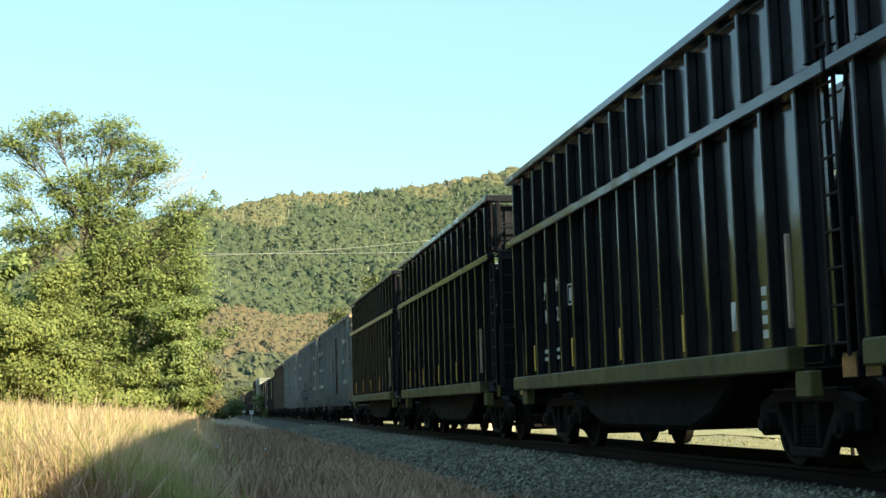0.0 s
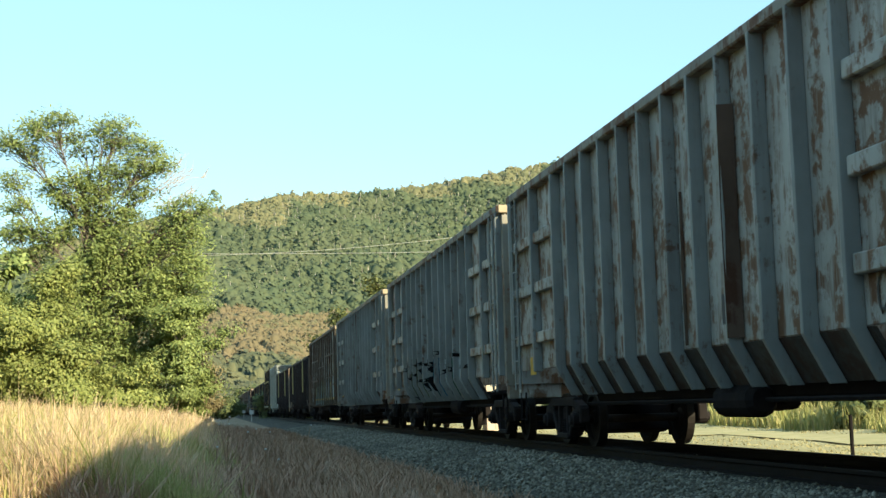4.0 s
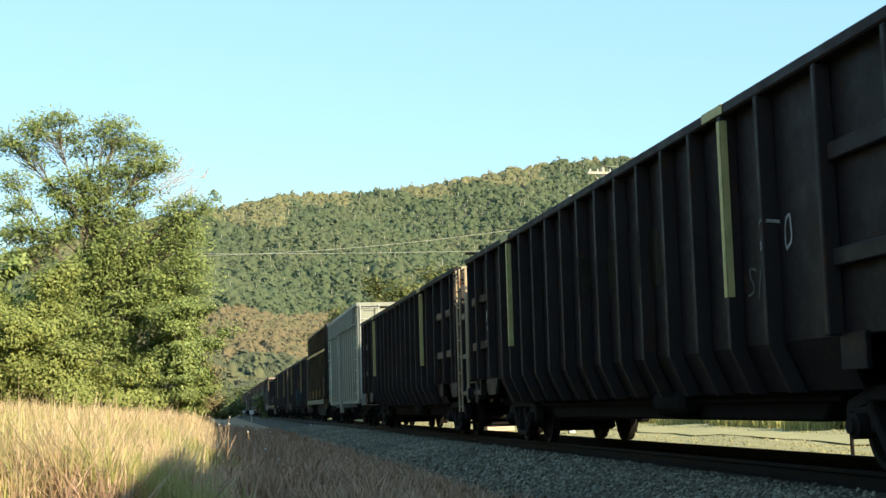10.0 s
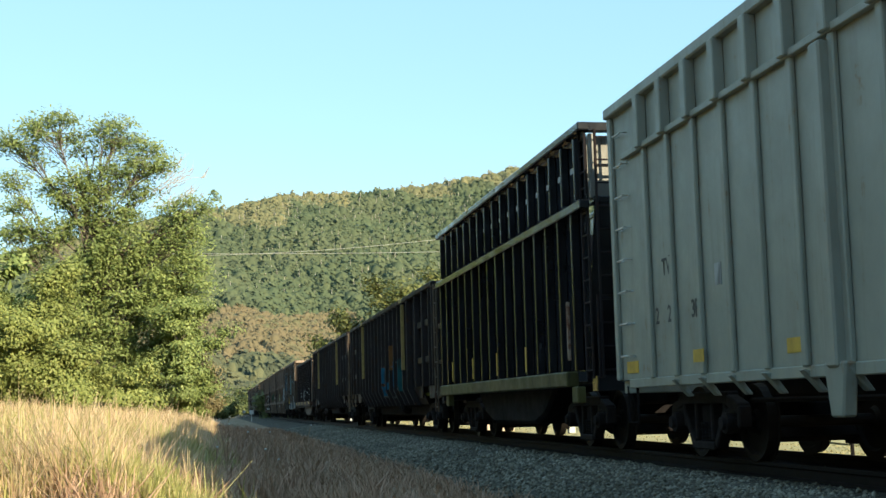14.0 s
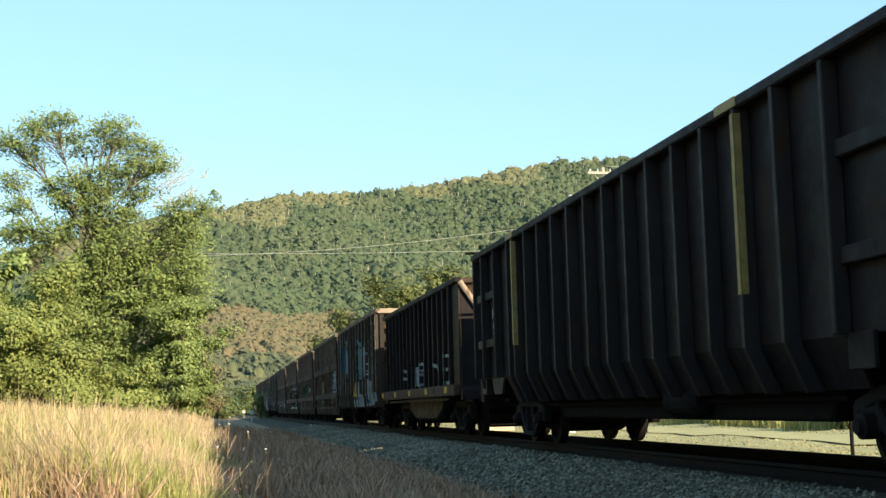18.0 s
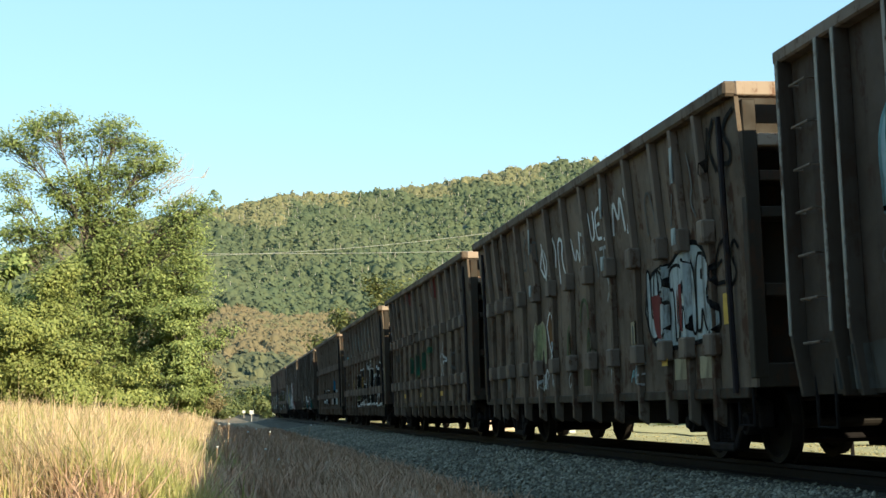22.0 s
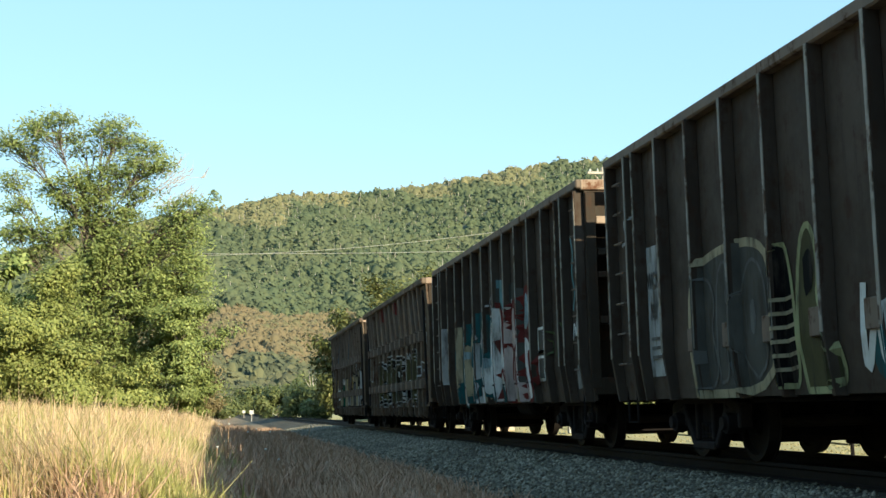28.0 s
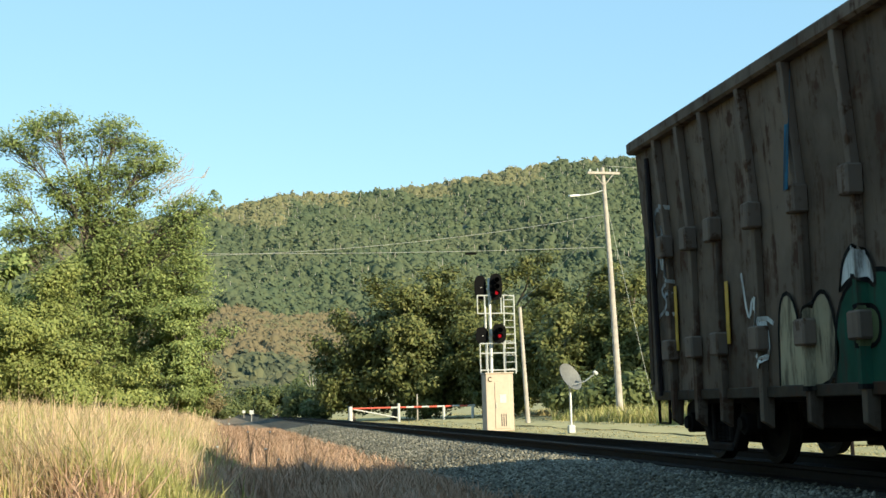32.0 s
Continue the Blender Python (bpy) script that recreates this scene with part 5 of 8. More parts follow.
def knee_ribs(car, us, z0, zk, z1, hw, w, d, tuck, material):
    """Ribs that bend inwards towards the floor."""
    prof = [(0, z1), (-d, z1), (-d, zk), (-d + tuck, z0), (tuck, z0), (0, zk)]
    me = prism([(round(a, 3), round(b, 3)) for a, b in prof], w, "y", 0.008)
    for s in (-1, 1):
        for u in us:
            part("rib", me, material, car, pose(s * hw, u, 0, 0, 0, 0 if s < 0 else 180))


def knee_side(car, L, z0, zk, H, hw, tuck, material):
    prof = [(0, H), (0.05, H), (0.05, zk), (tuck + 0.05, z0), (tuck, z0), (0, zk)]
    me = prism([(round(a, 3), round(b, 3)) for a, b in prof], round(L, 3), "y")
    for s in (-1, 1):
        part("side_panel", me, material, car, pose(s * hw, 0, 0, 0, 0, 0 if s < 0 else 180))


def chords(car, L, H, hw, material, w=0.16, h=0.15):
    for s in (-1, 1):
        part("top_chord", box(w, L, h, 0.02), material, car, pose(s * (hw + 0.01), 0, H - h / 2))


def net_cover(car, L, H, hw, seed):
    """A dark lumpy net over the load, its folds just above the top edge."""
    r = np.random.default_rng(seed)
    ys, xs = np.linspace(-L / 2 + 0.5, L / 2 - 0.5, int(L * 3)), np.linspace(-hw + 0.03, hw - 0.03, 9)
    a, b, c = r.uniform(0, 6, 3)
    X, Y = np.meshgrid(xs, ys)
    Z = H - 0.07 + 0.05 * np.sin(Y * 1.9 + a) * np.sin(Y * 0.7 + b) + 0.035 * np.sin(Y * 5.3 + c + X) + r.normal(0, 0.016, X.shape) + 0.05 * (1 - (X / hw) ** 2)
    i = np.arange(len(ys) - 1)[:, None] * len(xs) + np.arange(len(xs) - 1)[None]
    me = bpy.data.meshes.new("net_cover")
    me.from_pydata(np.stack([X, Y, Z], -1).reshape(-1, 3).tolist(), [], np.stack([i, i + 1, i + 1 + len(xs), i + len(xs)], -1).reshape(-1, 4).tolist())
    part("net_cover", me, NET, car, None, "dark lumpy net cover over the load")


# -- black high-sided gondola with an extended top --
def black_tub(y0, L=13.7, number="", pale=False):
    H, hw = 5.02, 1.43
    car = car_base("extended_gondola", y0, L, "glossy black high-sided gondola car with extended ribbed sides and olive sill")
    us = [-6.08 + i * 0.835 for i in range(16)]
    prof = panels_profile(us, 0.075, -hw, 0.14)
    half = L / 2
    out = [(-half + 0.35, 1.22), (half - 0.62, 1.22), (half - 0.05, 3.72), (-half + 0.35, 3.72)]
    for s in (-1, 1):
        part("lower_side", prism([(round(a, 3), b) for a, b in out], 0.04, "x"), BLACK, car, pose(s * (hw - 0.02), 0, 0))
        part("side_sill", box(0.2, 12.2, 0.24, 0.02), OLIVE, car, pose(s * (hw + 0.10), 0.35, 1.11), "dirty olive side sill")
        part("middle_rail", box(0.16, L - 0.02, 0.14, 0.015), BLACK, car, pose(s * (hw + 0.11), 0, 3.74))
        part("upper_side", box(0.04, L - 0.55, 1.02), BLACK, car, pose(s * (hw - 0.02), 0.02, 4.37))
    ribs_on(car, us, 1.23, 3.71, hw, 0.075, 0.14, BLACK)
    ups = [-half + 0.5 + i * (L - 1.0) / 16 for i in range(17)]
    ribs_on(car, ups, 3.87, 4.84, hw, 0.07, 0.13, BLACK, "upper_rib")
    chords(car, L - 0.1, H, hw + 0.05, BLACK, 0.22, 0.13)
    for s in (-1, 1):
        y = s * half
        part("end_chord", box(2 * hw, 0.16, 0.14), BLACK, car, pose(0, y - s * 0.13, H - 0.075))
        part("end_wall", prism([(-0.9 * s, 1.1), (-0.86 * s, 1.05), (-0.05 * s, 3.72), (-0.1 * s, 3.74)], 2 * hw - 0.12, "x"), BLACK, car, pose(0, y + s * 0.03, 0), "sloping black end sheet")
        part("upper_end_wall", box(2 * hw - 0.1, 0.05, 1.0), ENDGREY if s < 0 and pale else BLACK, car, pose(0, y - s * 0.42, 4.36))
        for k in (-1, 1):
            part("corner_post", box(0.12, 0.12, 1.0), ENDGREY if s < 0 and pale else BLACK, car, pose(k * (hw - 0.08), y - s * 0.16, 4.35))
            part("end_brace", tube([[(k * 0.5, y - s * 0.16, 4.85), (k * 0.5, y - s * 0.16, 3.85)]], 0.05), ENDGREY if s < 0 and pale else BLACK, car)
        part("end_rail", tube([[(-hw + 0.1, y - s * 0.1, 4.35), (hw - 0.1, y - s * 0.1, 4.35)]], 0.025), BLACK, car)
        part("end_shelf", box(2 * hw - 0.1, 0.4, 0.1), BLACK, car, pose(0, y - s * 0.26, 3.82))
        part("end_sill", box(2 * hw, 0.3, 0.24), BLACK, car, pose(0, y - s * 0.2, 1.02))
        for k in (-0.9, 0.9):
            part("end_strut", tube([[(k, y - s * 0.15, 1.1), (k, y - s * 0.1, 3.75)]], 0.05), BLACK, car)
        part("jack_pad", box(0.14, 0.34, 0.26, 0.02), OLIVE, car, pose(-hw - 0.05, y - s * 0.95, 0.86))
        part("handrail", tube([[(-hw + 0.05, y - s * 0.05, 1.1), (-hw + 0.05, y - s * 0.05, 2.35), (-hw + 0.45, y - s * 0.05, 2.35), (-hw + 0.45, y - s * 0.05, 1.1)]], 0.025), SOOT, car)
    ladder(car, -hw - 0.04, -half + 0.26, 1.1, 3.75, "y", SOOT, 8, 0.34)
    ladder(car, -hw + 0.3, -half + 0.02, 1.1, 4.9, "x", SOOT, 11, 0.42, "end_ladder")
    ladder(car, -hw - 0.04, -half + 0.30, 3.9, 4.9, "y", SOOT, 4, 0.3, "upper_ladder")
    part("orange_strip", box(0.05, 0.06, 0.92, 0.01), RUSTLIT, car, pose(-hw - 0.17, -5.85, 1.86), "rusty orange upright strip")
    for u in (2.38, -0.17, -2.72, 4.9):
        mark(car, u, 1.53, 0.075, 0.44, YELLOW, lambda a, b: -hw - 0.142, "reflector")
    mark(car, -4.0, 1.64, 0.16, 0.32, SPRAY["white"], prof)
    for k in range(4):
        mark(car, -4.84, 1.40 + 0.15 * k, 0.14, 0.09, WHITEPT, prof, "stencil_bar")
    if number:
        a, b, c, d = number
        for t, u, z in ((a, 4.65, 2.60), (b, 3.84, 2.60), (c, 4.66, 2.12), (d, 3.84, 2.12)):
            lettering(car, t, u, z, 0.32, WHITEPT, prof, bold=0.006, tight=0.7)
        for k in range(2):
            mark(car, 4.6, 1.5 + 0.13 * k, 0.24, 0.06, WHITEPT, prof, "stencil_bar")
            mark(car, 3.8, 1.5 + 0.13 * k, 0.16, 0.06, WHITEPT, prof, "stencil_bar")
        strokes(car, [[(3.03, 2.32), (2.80, 2.32), (2.80, 2.64), (3.03, 2.64), (3.03, 2.32)]], 0.03, WHITEPT, prof, "stencil_frame")
        mark(car, 2.915, 2.48, 0.1, 0.2, WHITEPT, prof, "stencil_bar")
    if pale:
        for u in [(a + b) / 2 for a, b in zip(ups, ups[1:])]:
            mark(car, u, 4.42, 0.5, 0.09, SPRAY["silver"], lambda a, b: -hw, "silver_dash")
    add_under(car, L, 9.9, True, DULL)
    return car


# -- grey ribbed high-sided gondola --
def grey_gondola(y0, L=17.5, letters=(), logo=False):
    H, hw = 4.70, 1.39
    car = car_base("ribbed_gondola", y0, L, "weathered light grey ribbed gondola car streaked with rust")
    half = L / 2
    us = [-5.23 + i * 10.46 / 11 for i in range(12)]
    ends = [-half + 0.2, -6.82, 6.82, half - 0.2]
    knee = (1.35, 0.55)
    prof = panels_profile(us + ends, 0.065, -hw, 0.17, knee)
    sides(car, L - 0.1, 1.35, H - 0.05, hw, GREY)
    plate = prism([(0.0, 1.346), (0.05, 1.346), (0.31, 0.88), (0.26, 0.88)], 10.7, "y")
    for s in (-1, 1):
        part("knee_plate", plate, GRIME, car, pose(s * hw, 0, 0, 0, 0, 0 if s < 0 else 180), "grimy rust-stained lower plate")
    ribs_on(car, ends, 1.30, H - 0.13, hw, 0.08, 0.165, GREYRIB, "end_rib")
    knee_ribs(car, us, 0.86, 1.34, H - 0.13, hw, 0.065, 0.17, 0.26, GREYRIB)
    for s in (-1, 1):
        for a, b in ((ends[0], ends[1]), (ends[1], us[0]), (us[-1], ends[2]), (ends[2], ends[3])):
            for z in (1.90, 2.78, 3.66):
                part("panel_bar", box(0.12, b - a - 0.13, 0.19, 0.015), GREY, car, pose(s * (hw + 0.06), (a + b) / 2, z))
    chords(car, L - 0.05, H, hw + 0.06, GREYTOP, 0.18, 0.15)
    for s in (-1, 1):
        # the sunward end is painted lighter to show sun falling on it
        end_frame(car, s * half, s, H, 1.1, hw + 0.06, GREY if s > 0 else TANGREY, GREY if s > 0 else TANEND, [(3.9, 0.12), (3.3, 0.10), (2.5, 0.10), (1.8, 0.10)], 0.28)
        ladder(car, -hw - 0.16, s * (half - 0.62), 1.0, H - 0.15, "y", GREYRIB, 9, 0.36)
        part("handrail", tube([[(-hw + 0.3, s * (half - 0.02), 1.0), (-hw + 0.3, s * (half - 0.02), 2.2), (-hw + 0.75, s * (half - 0.02), 2.2), (-hw + 0.75, s * (half - 0.02), 1.0)]], 0.022), GREYRIB, car)
    for u, z, txt, size in letters:
        lettering(car, txt, u, z, size, DARKLET, prof)
    mark(car, 7.5, 1.42, 0.42, 0.32, YELLOW, prof)
    mark(car, us[3] + 0.4, 1.75, 0.26, 0.34, DARKLET, prof)
    if logo:
        cy = 7.72
        part("emblem", box(0.008, 1.1, 1.35, 0.0), SPRAY["rose"], car, pose(-hw - 0.004, cy, 3.65), "faded red round emblem on the grey panel")
        for r in (0.14, 0.24, 0.34, 0.44, 0.53):
            strokes(car, [[(cy + r * math.cos(a), 3.62 + r * 1.25 * math.sin(a)) for a in np.linspace(0, math.pi, 11)]], 0.035, SPRAY["red"], lambda u, z: -hw - 0.006, "emblem_line")
        for k in range(5):
            strokes(car, [[(cy - 0.45 + 0.2 * k, 3.05), (cy - 0.3 + 0.2 * k, 3.5)]], 0.045, SPRAY["red"], lambda u, z: -hw - 0.006, "emblem_line")
    add_under(car, L, L - 4.2, False)
    return car, prof, us


# -- peeling white and brown boxy gondola --
def peeling_gondola(y0, L=17.3):
    H, hw = 4.64, 1.45
    car = car_base("peeling_gondola", y0, L, "rust-brown gondola car with peeling white paint and faded graffiti")
    half = L / 2
    us = [-half + 0.12, -7.55, -6.05] + [-4.85 + i * 9.7 / 8 for i in range(9)] + [6.05, 7.55, half - 0.12]
    prof = panels_profile(us, 0.10, -hw, 0.07)
    sides(car, L - 0.06, 0.92, H - 0.1, hw, PEEL)
    ribs_on(car, us, 0.93, H - 0.16, hw, 0.10, 0.07, PEELRIB)
    for s in (-1, 1):
        for i, (a, b) in enumerate(zip(us, us[1:])):
            rows = (2.4,) if i in (0, 13) else (1.9, 2.35, 3.4) if i in (1, 12) else (2.3, 3.4) if i in (2, 3, 4, 9, 10, 11) else (2.95,)
            for z in rows:
                part("belt", box(0.05, b - a - 0.105, 0.07, 0.01), PEELRIB, car, pose(s * (hw + 0.025), (a + b) / 2, z))
    chords(car, L, H, hw, PEELRIB, 0.16, 0.16)
    for s in (-1, 1):
        # sunlight on the sunward end is put into its lighter wall and posts
        end_frame(car, s * half, s, H, 1.0, hw, PEELRIB if s > 0 else TANGREY, TANEND, [(3.95, 0.12), (3.6, 0.10), (2.8, 0.10), (1.9, 0.1)], 0.25)
        ladder(car, -hw - 0.09, s * (half - 0.4), 1.0, H - 0.2, "y", PEELRIB, 9, 0.36)
    random.seed(5)
    P = len(us) - 1
    for i, (a, b) in enumerate(zip(us, us[1:])):
        j, m, w = P - 1 - i, (a + b) / 2, (b - a) / 2
        flat = lambda u, z: -hw
        if j in (0, 1, 2):
            blob(car, [(a + 0.07, 0.95), (a + 0.07, 1.7), (m, 1.9 - 0.3 * (j % 2)), (b - 0.07, 1.6), (b - 0.07, 0.95)], SPRAY[("olive", "dim", "olive")[j]], flat, "graffiti_field", 0.008)
            continue
        top = 2.2 + 0.12 * math.sin(i * 2.2)
        if j < 8:
            blob(car, [(a + 0.06, 0.95), (a + 0.06, top), (b - 0.06, top + 0.1), (b - 0.06, 0.95)], SPRAY["olive"], flat, "graffiti_field", 0.006, smooth=0)
            arch = [(m + w * 0.72, 0.95), (m + w * 0.76, 1.7), (m + w * 0.5, top - 0.05), (m, top + 0.08), (m - w * 0.5, top - 0.05), (m - w * 0.76, 1.7), (m - w * 0.72, 0.95)]
            blob(car, arch, SPRAY[("aqua", "lemon")[j % 2]], flat, "graffiti_letter", 0.009, SPRAY["teal"], 0.04)
            blob(car, [(m + w * 0.7, 0.96), (m + w * 0.66, 1.45), (m + 0.1, 1.65), (m - w * 0.3, 1.4), (m - w * 0.66, 1.5), (m - w * 0.7, 0.96)], SPRAY["cyan"], flat, "graffiti_core", 0.013)
        else:
            arch = [(m + w * 0.8, 1.0), (m + w * 0.85, 1.9), (m + w * 0.5, top + 0.1), (m, top + 0.2), (m - w * 0.5, top + 0.05), (m - w * 0.85, 1.8), (m - w * 0.8, 1.0)]
            blob(car, arch, SPRAY[("pale", "silver", "tan")[j % 3]], flat, "graffiti_letter", 0.008, SPRAY["teal"], 0.06)
            blob(car, [(m + w * 0.9, 0.95), (m + w * 0.8, 1.35), (m + 0.1, 1.1), (m - 0.2, 1.45), (m - w * 0.5, 0.95)], SPRAY["dim"], flat, "graffiti_eye", 0.014)
        if j > 2:
            mark(car, m + 0.1, 1.25, 0.36, 0.11, YELLOW, lambda u, z: -hw - 0.016)
    tag_line(car, "UK", 7.4, 1.1, 0.6, 0.06, SPRAY["silver"], prof)
    tag_line(car, "ENS", 7.4, 2.0, 0.3, 0.04, SPRAY["faint"], prof)
    strokes(car, [[(-5.2, 1.6), (-4.95, 1.6), (-4.95, 2.0), (-5.2, 2.0), (-5.2, 1.6)]], 0.05, YELLOW, prof, "stencil_frame")
    add_under(car, L, L - 4.4, False)
    return car


# -- long black gondola with yellow strips --
def long_black(y0, L, text="", tan_ladder=False, graffiti=(), strip=None):
    H, hw = 3.97, 1.41
    car = car_base("long_gondola", y0, L, "long sooty black ribbed gondola car with yellow warning strips")
    half = L / 2
    us = [6.35 - i * 1.007 for i in range(13)]
    ends = [-half + 0.62, -half + 1.15, -half + 2.3, -half + 3.65, half - 3.65, half - 2.3, half - 1.05, half - 0.2]
    knee = (1.28, 0.45)
    prof = panels_profile(us + ends, 0.085, -hw, 0.18, knee)
    k0, k1 = -half + 3.75, half - 2.55
    for s in (-1, 1):
        part("side_panel", box(0.04, L - 0.60, H - 1.33), SOOT, car, pose(s * (hw - 0.02), 0.27, (H + 1.23) / 2))
    plate = prism([(0.0, 1.285), (0.04, 1.285), (0.26, 0.80), (0.22, 0.80)], round(k1 - k0, 3), "y")
    for s in (-1, 1):
        part("knee_plate", plate, SOOT, car, pose(s * hw, (k0 + k1) / 2, 0, 0, 0, 0 if s < 0 else 180))
        part("end_skirt", box(0.05, 0.5, 0.34, 0.01), SOOT, car, pose(s * (hw + 0.02), k0 - 0.35, 1.14, 0, 0, 0))
    knee_ribs(car, us + [ends[4]], 0.78, 1.27, H - 0.13, hw, 0.085, 0.18, 0.22, SOOTRIB)
    ribs_on(car, ends[:4] + ends[5:], 1.29, H - 0.14, hw, 0.085, 0.17, SOOTRIB, "end_rib")
    for s in (-1, 1):
        for a, b in ((ends[0], ends[1]), (ends[1], ends[2]), (ends[2], ends[3]), (ends[5], ends[6]), (ends[6], ends[7])):
            for z in (2.0, 2.98):
                part("panel_bar", box(0.10, b - a - 0.14, 0.17, 0.015), DIMRUST if tan_ladder and a < 0 or abs(a + b) / 2 > half - 0.9 else SOOT, car, pose(s * (hw + 0.05), (a + b) / 2, z))
    for s in (-1, 1):
        part("top_chord", box(0.2, L - 0.56, 0.13, 0.02), SOOT, car, pose(s * (hw + 0.07), 0.28, H - 0.065))
    for u in (us[0], us[11]):
        part("yellow_strip", box(0.012, 0.084, 1.95, 0.003), strip or PALEYEL, car, pose(-hw - 0.187, u, H - 1.16), "yellow painted strip on a rib")
        part("yellow_strip", box(0.075, 0.008, 1.95, 0.002), strip or PALEYEL, car, pose(-hw - 0.142, u - 0.047, H - 1.16), "yellow painted strip on the side of a rib")
        part("yellow_strip", box(0.012, 0.62, 0.11, 0.003), strip or PALEYEL, car, pose(-hw - 0.176, u + 0.2, H - 0.06), "pale yellow painted strip on the chord")
    for s in (-1, 1):
        y = s * half
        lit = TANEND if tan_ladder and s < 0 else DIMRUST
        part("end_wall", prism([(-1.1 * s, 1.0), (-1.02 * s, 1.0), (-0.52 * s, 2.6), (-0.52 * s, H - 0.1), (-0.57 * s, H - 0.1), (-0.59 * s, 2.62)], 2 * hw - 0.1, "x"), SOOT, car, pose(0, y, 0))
        # panel and chord are lighter on the sunward end, sunlight put into the colour
        part("end_panel", box(2 * hw - 0.5, 0.03, 0.95, 0.01), DIMRUST if s < 0 else SOOT, car, pose(0, y - s * 0.495, H - 0.66), "upper end panel, in a lit rusty tone on the sunward end")
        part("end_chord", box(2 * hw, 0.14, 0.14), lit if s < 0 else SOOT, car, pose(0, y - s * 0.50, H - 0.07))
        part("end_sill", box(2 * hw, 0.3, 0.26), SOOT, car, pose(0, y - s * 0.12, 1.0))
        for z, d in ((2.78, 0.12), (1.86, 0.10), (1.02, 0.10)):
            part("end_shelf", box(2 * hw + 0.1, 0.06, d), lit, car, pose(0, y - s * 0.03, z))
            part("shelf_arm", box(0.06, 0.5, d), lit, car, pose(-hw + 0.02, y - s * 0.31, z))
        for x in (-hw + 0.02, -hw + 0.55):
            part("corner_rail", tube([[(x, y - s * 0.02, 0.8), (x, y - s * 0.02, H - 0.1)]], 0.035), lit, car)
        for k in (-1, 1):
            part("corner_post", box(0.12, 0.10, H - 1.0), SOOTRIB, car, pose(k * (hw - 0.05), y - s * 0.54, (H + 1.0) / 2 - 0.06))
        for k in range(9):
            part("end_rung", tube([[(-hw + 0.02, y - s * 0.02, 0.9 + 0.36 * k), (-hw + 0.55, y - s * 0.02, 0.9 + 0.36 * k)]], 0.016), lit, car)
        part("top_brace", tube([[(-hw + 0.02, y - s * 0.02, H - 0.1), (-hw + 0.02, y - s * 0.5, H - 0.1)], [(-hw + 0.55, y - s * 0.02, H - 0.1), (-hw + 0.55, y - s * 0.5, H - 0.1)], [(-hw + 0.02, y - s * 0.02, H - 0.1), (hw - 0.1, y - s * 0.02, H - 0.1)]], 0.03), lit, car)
        part("corner_gusset", prism([(s * -2.35, 1.28), (s * -1.25, 1.28), (s * -1.4, 0.95), (s * -2.1, 0.95)], 0.05, "x"), GRIME, car, pose(-hw + 0.02, y, 0), "scuffed grey gusset plate")
    m = TANEND if tan_ladder else DIMRUST
    ladder(car, -hw - 0.12, -half + 0.25, 0.6, H - 0.1, "y", m, 9, 0.40)
    if text:
        lettering(car, text[0], half - 1.38, 2.5, 0.31, WHITEPT, prof, bold=0.006)
        lettering(car, text[1], half - 1.42, 2.2, 0.31, WHITEPT, prof, bold=0.006)
        for k in range(3):
            mark(car, half - 1.85, 1.5 + 0.08 * k, 0.3, 0.035, SPRAY["silver"], prof, "stencil_bar")
    for u in (-half + 1.7, half - 3.1):
        strokes(car, [[(u, 2.3), (u - 0.05, 1.9), (u - 0.14, 1.5)]], 0.07, YELLOW, prof, "yellow_line")
    for k, v in enumerate(graffiti):
        kind, u, z, size, col = v
        if kind == "fill":
            patch(car, u, u + size, z, z + 0.55 + 0.3 * size, SPRAY[col], prof, shape=k)
        else:
            tag_line(car, kind, u, z, size, size * 0.1, SPRAY[col], prof)
    mark(car, half - 0.62, 1.62, 0.26, 0.2, YELLOW, lambda a, b: -hw - 0.004)
    part("slope_plate", box(2.2, 0.7, 0.05), SOOT, car, pose(0, half - 2.0, 0.95, 20))
    net_cover(car, L - 0.8, H, hw, int(y0))
    add_under(car, L, L - 6.3, False, low=0.48)
    return car, prof, us


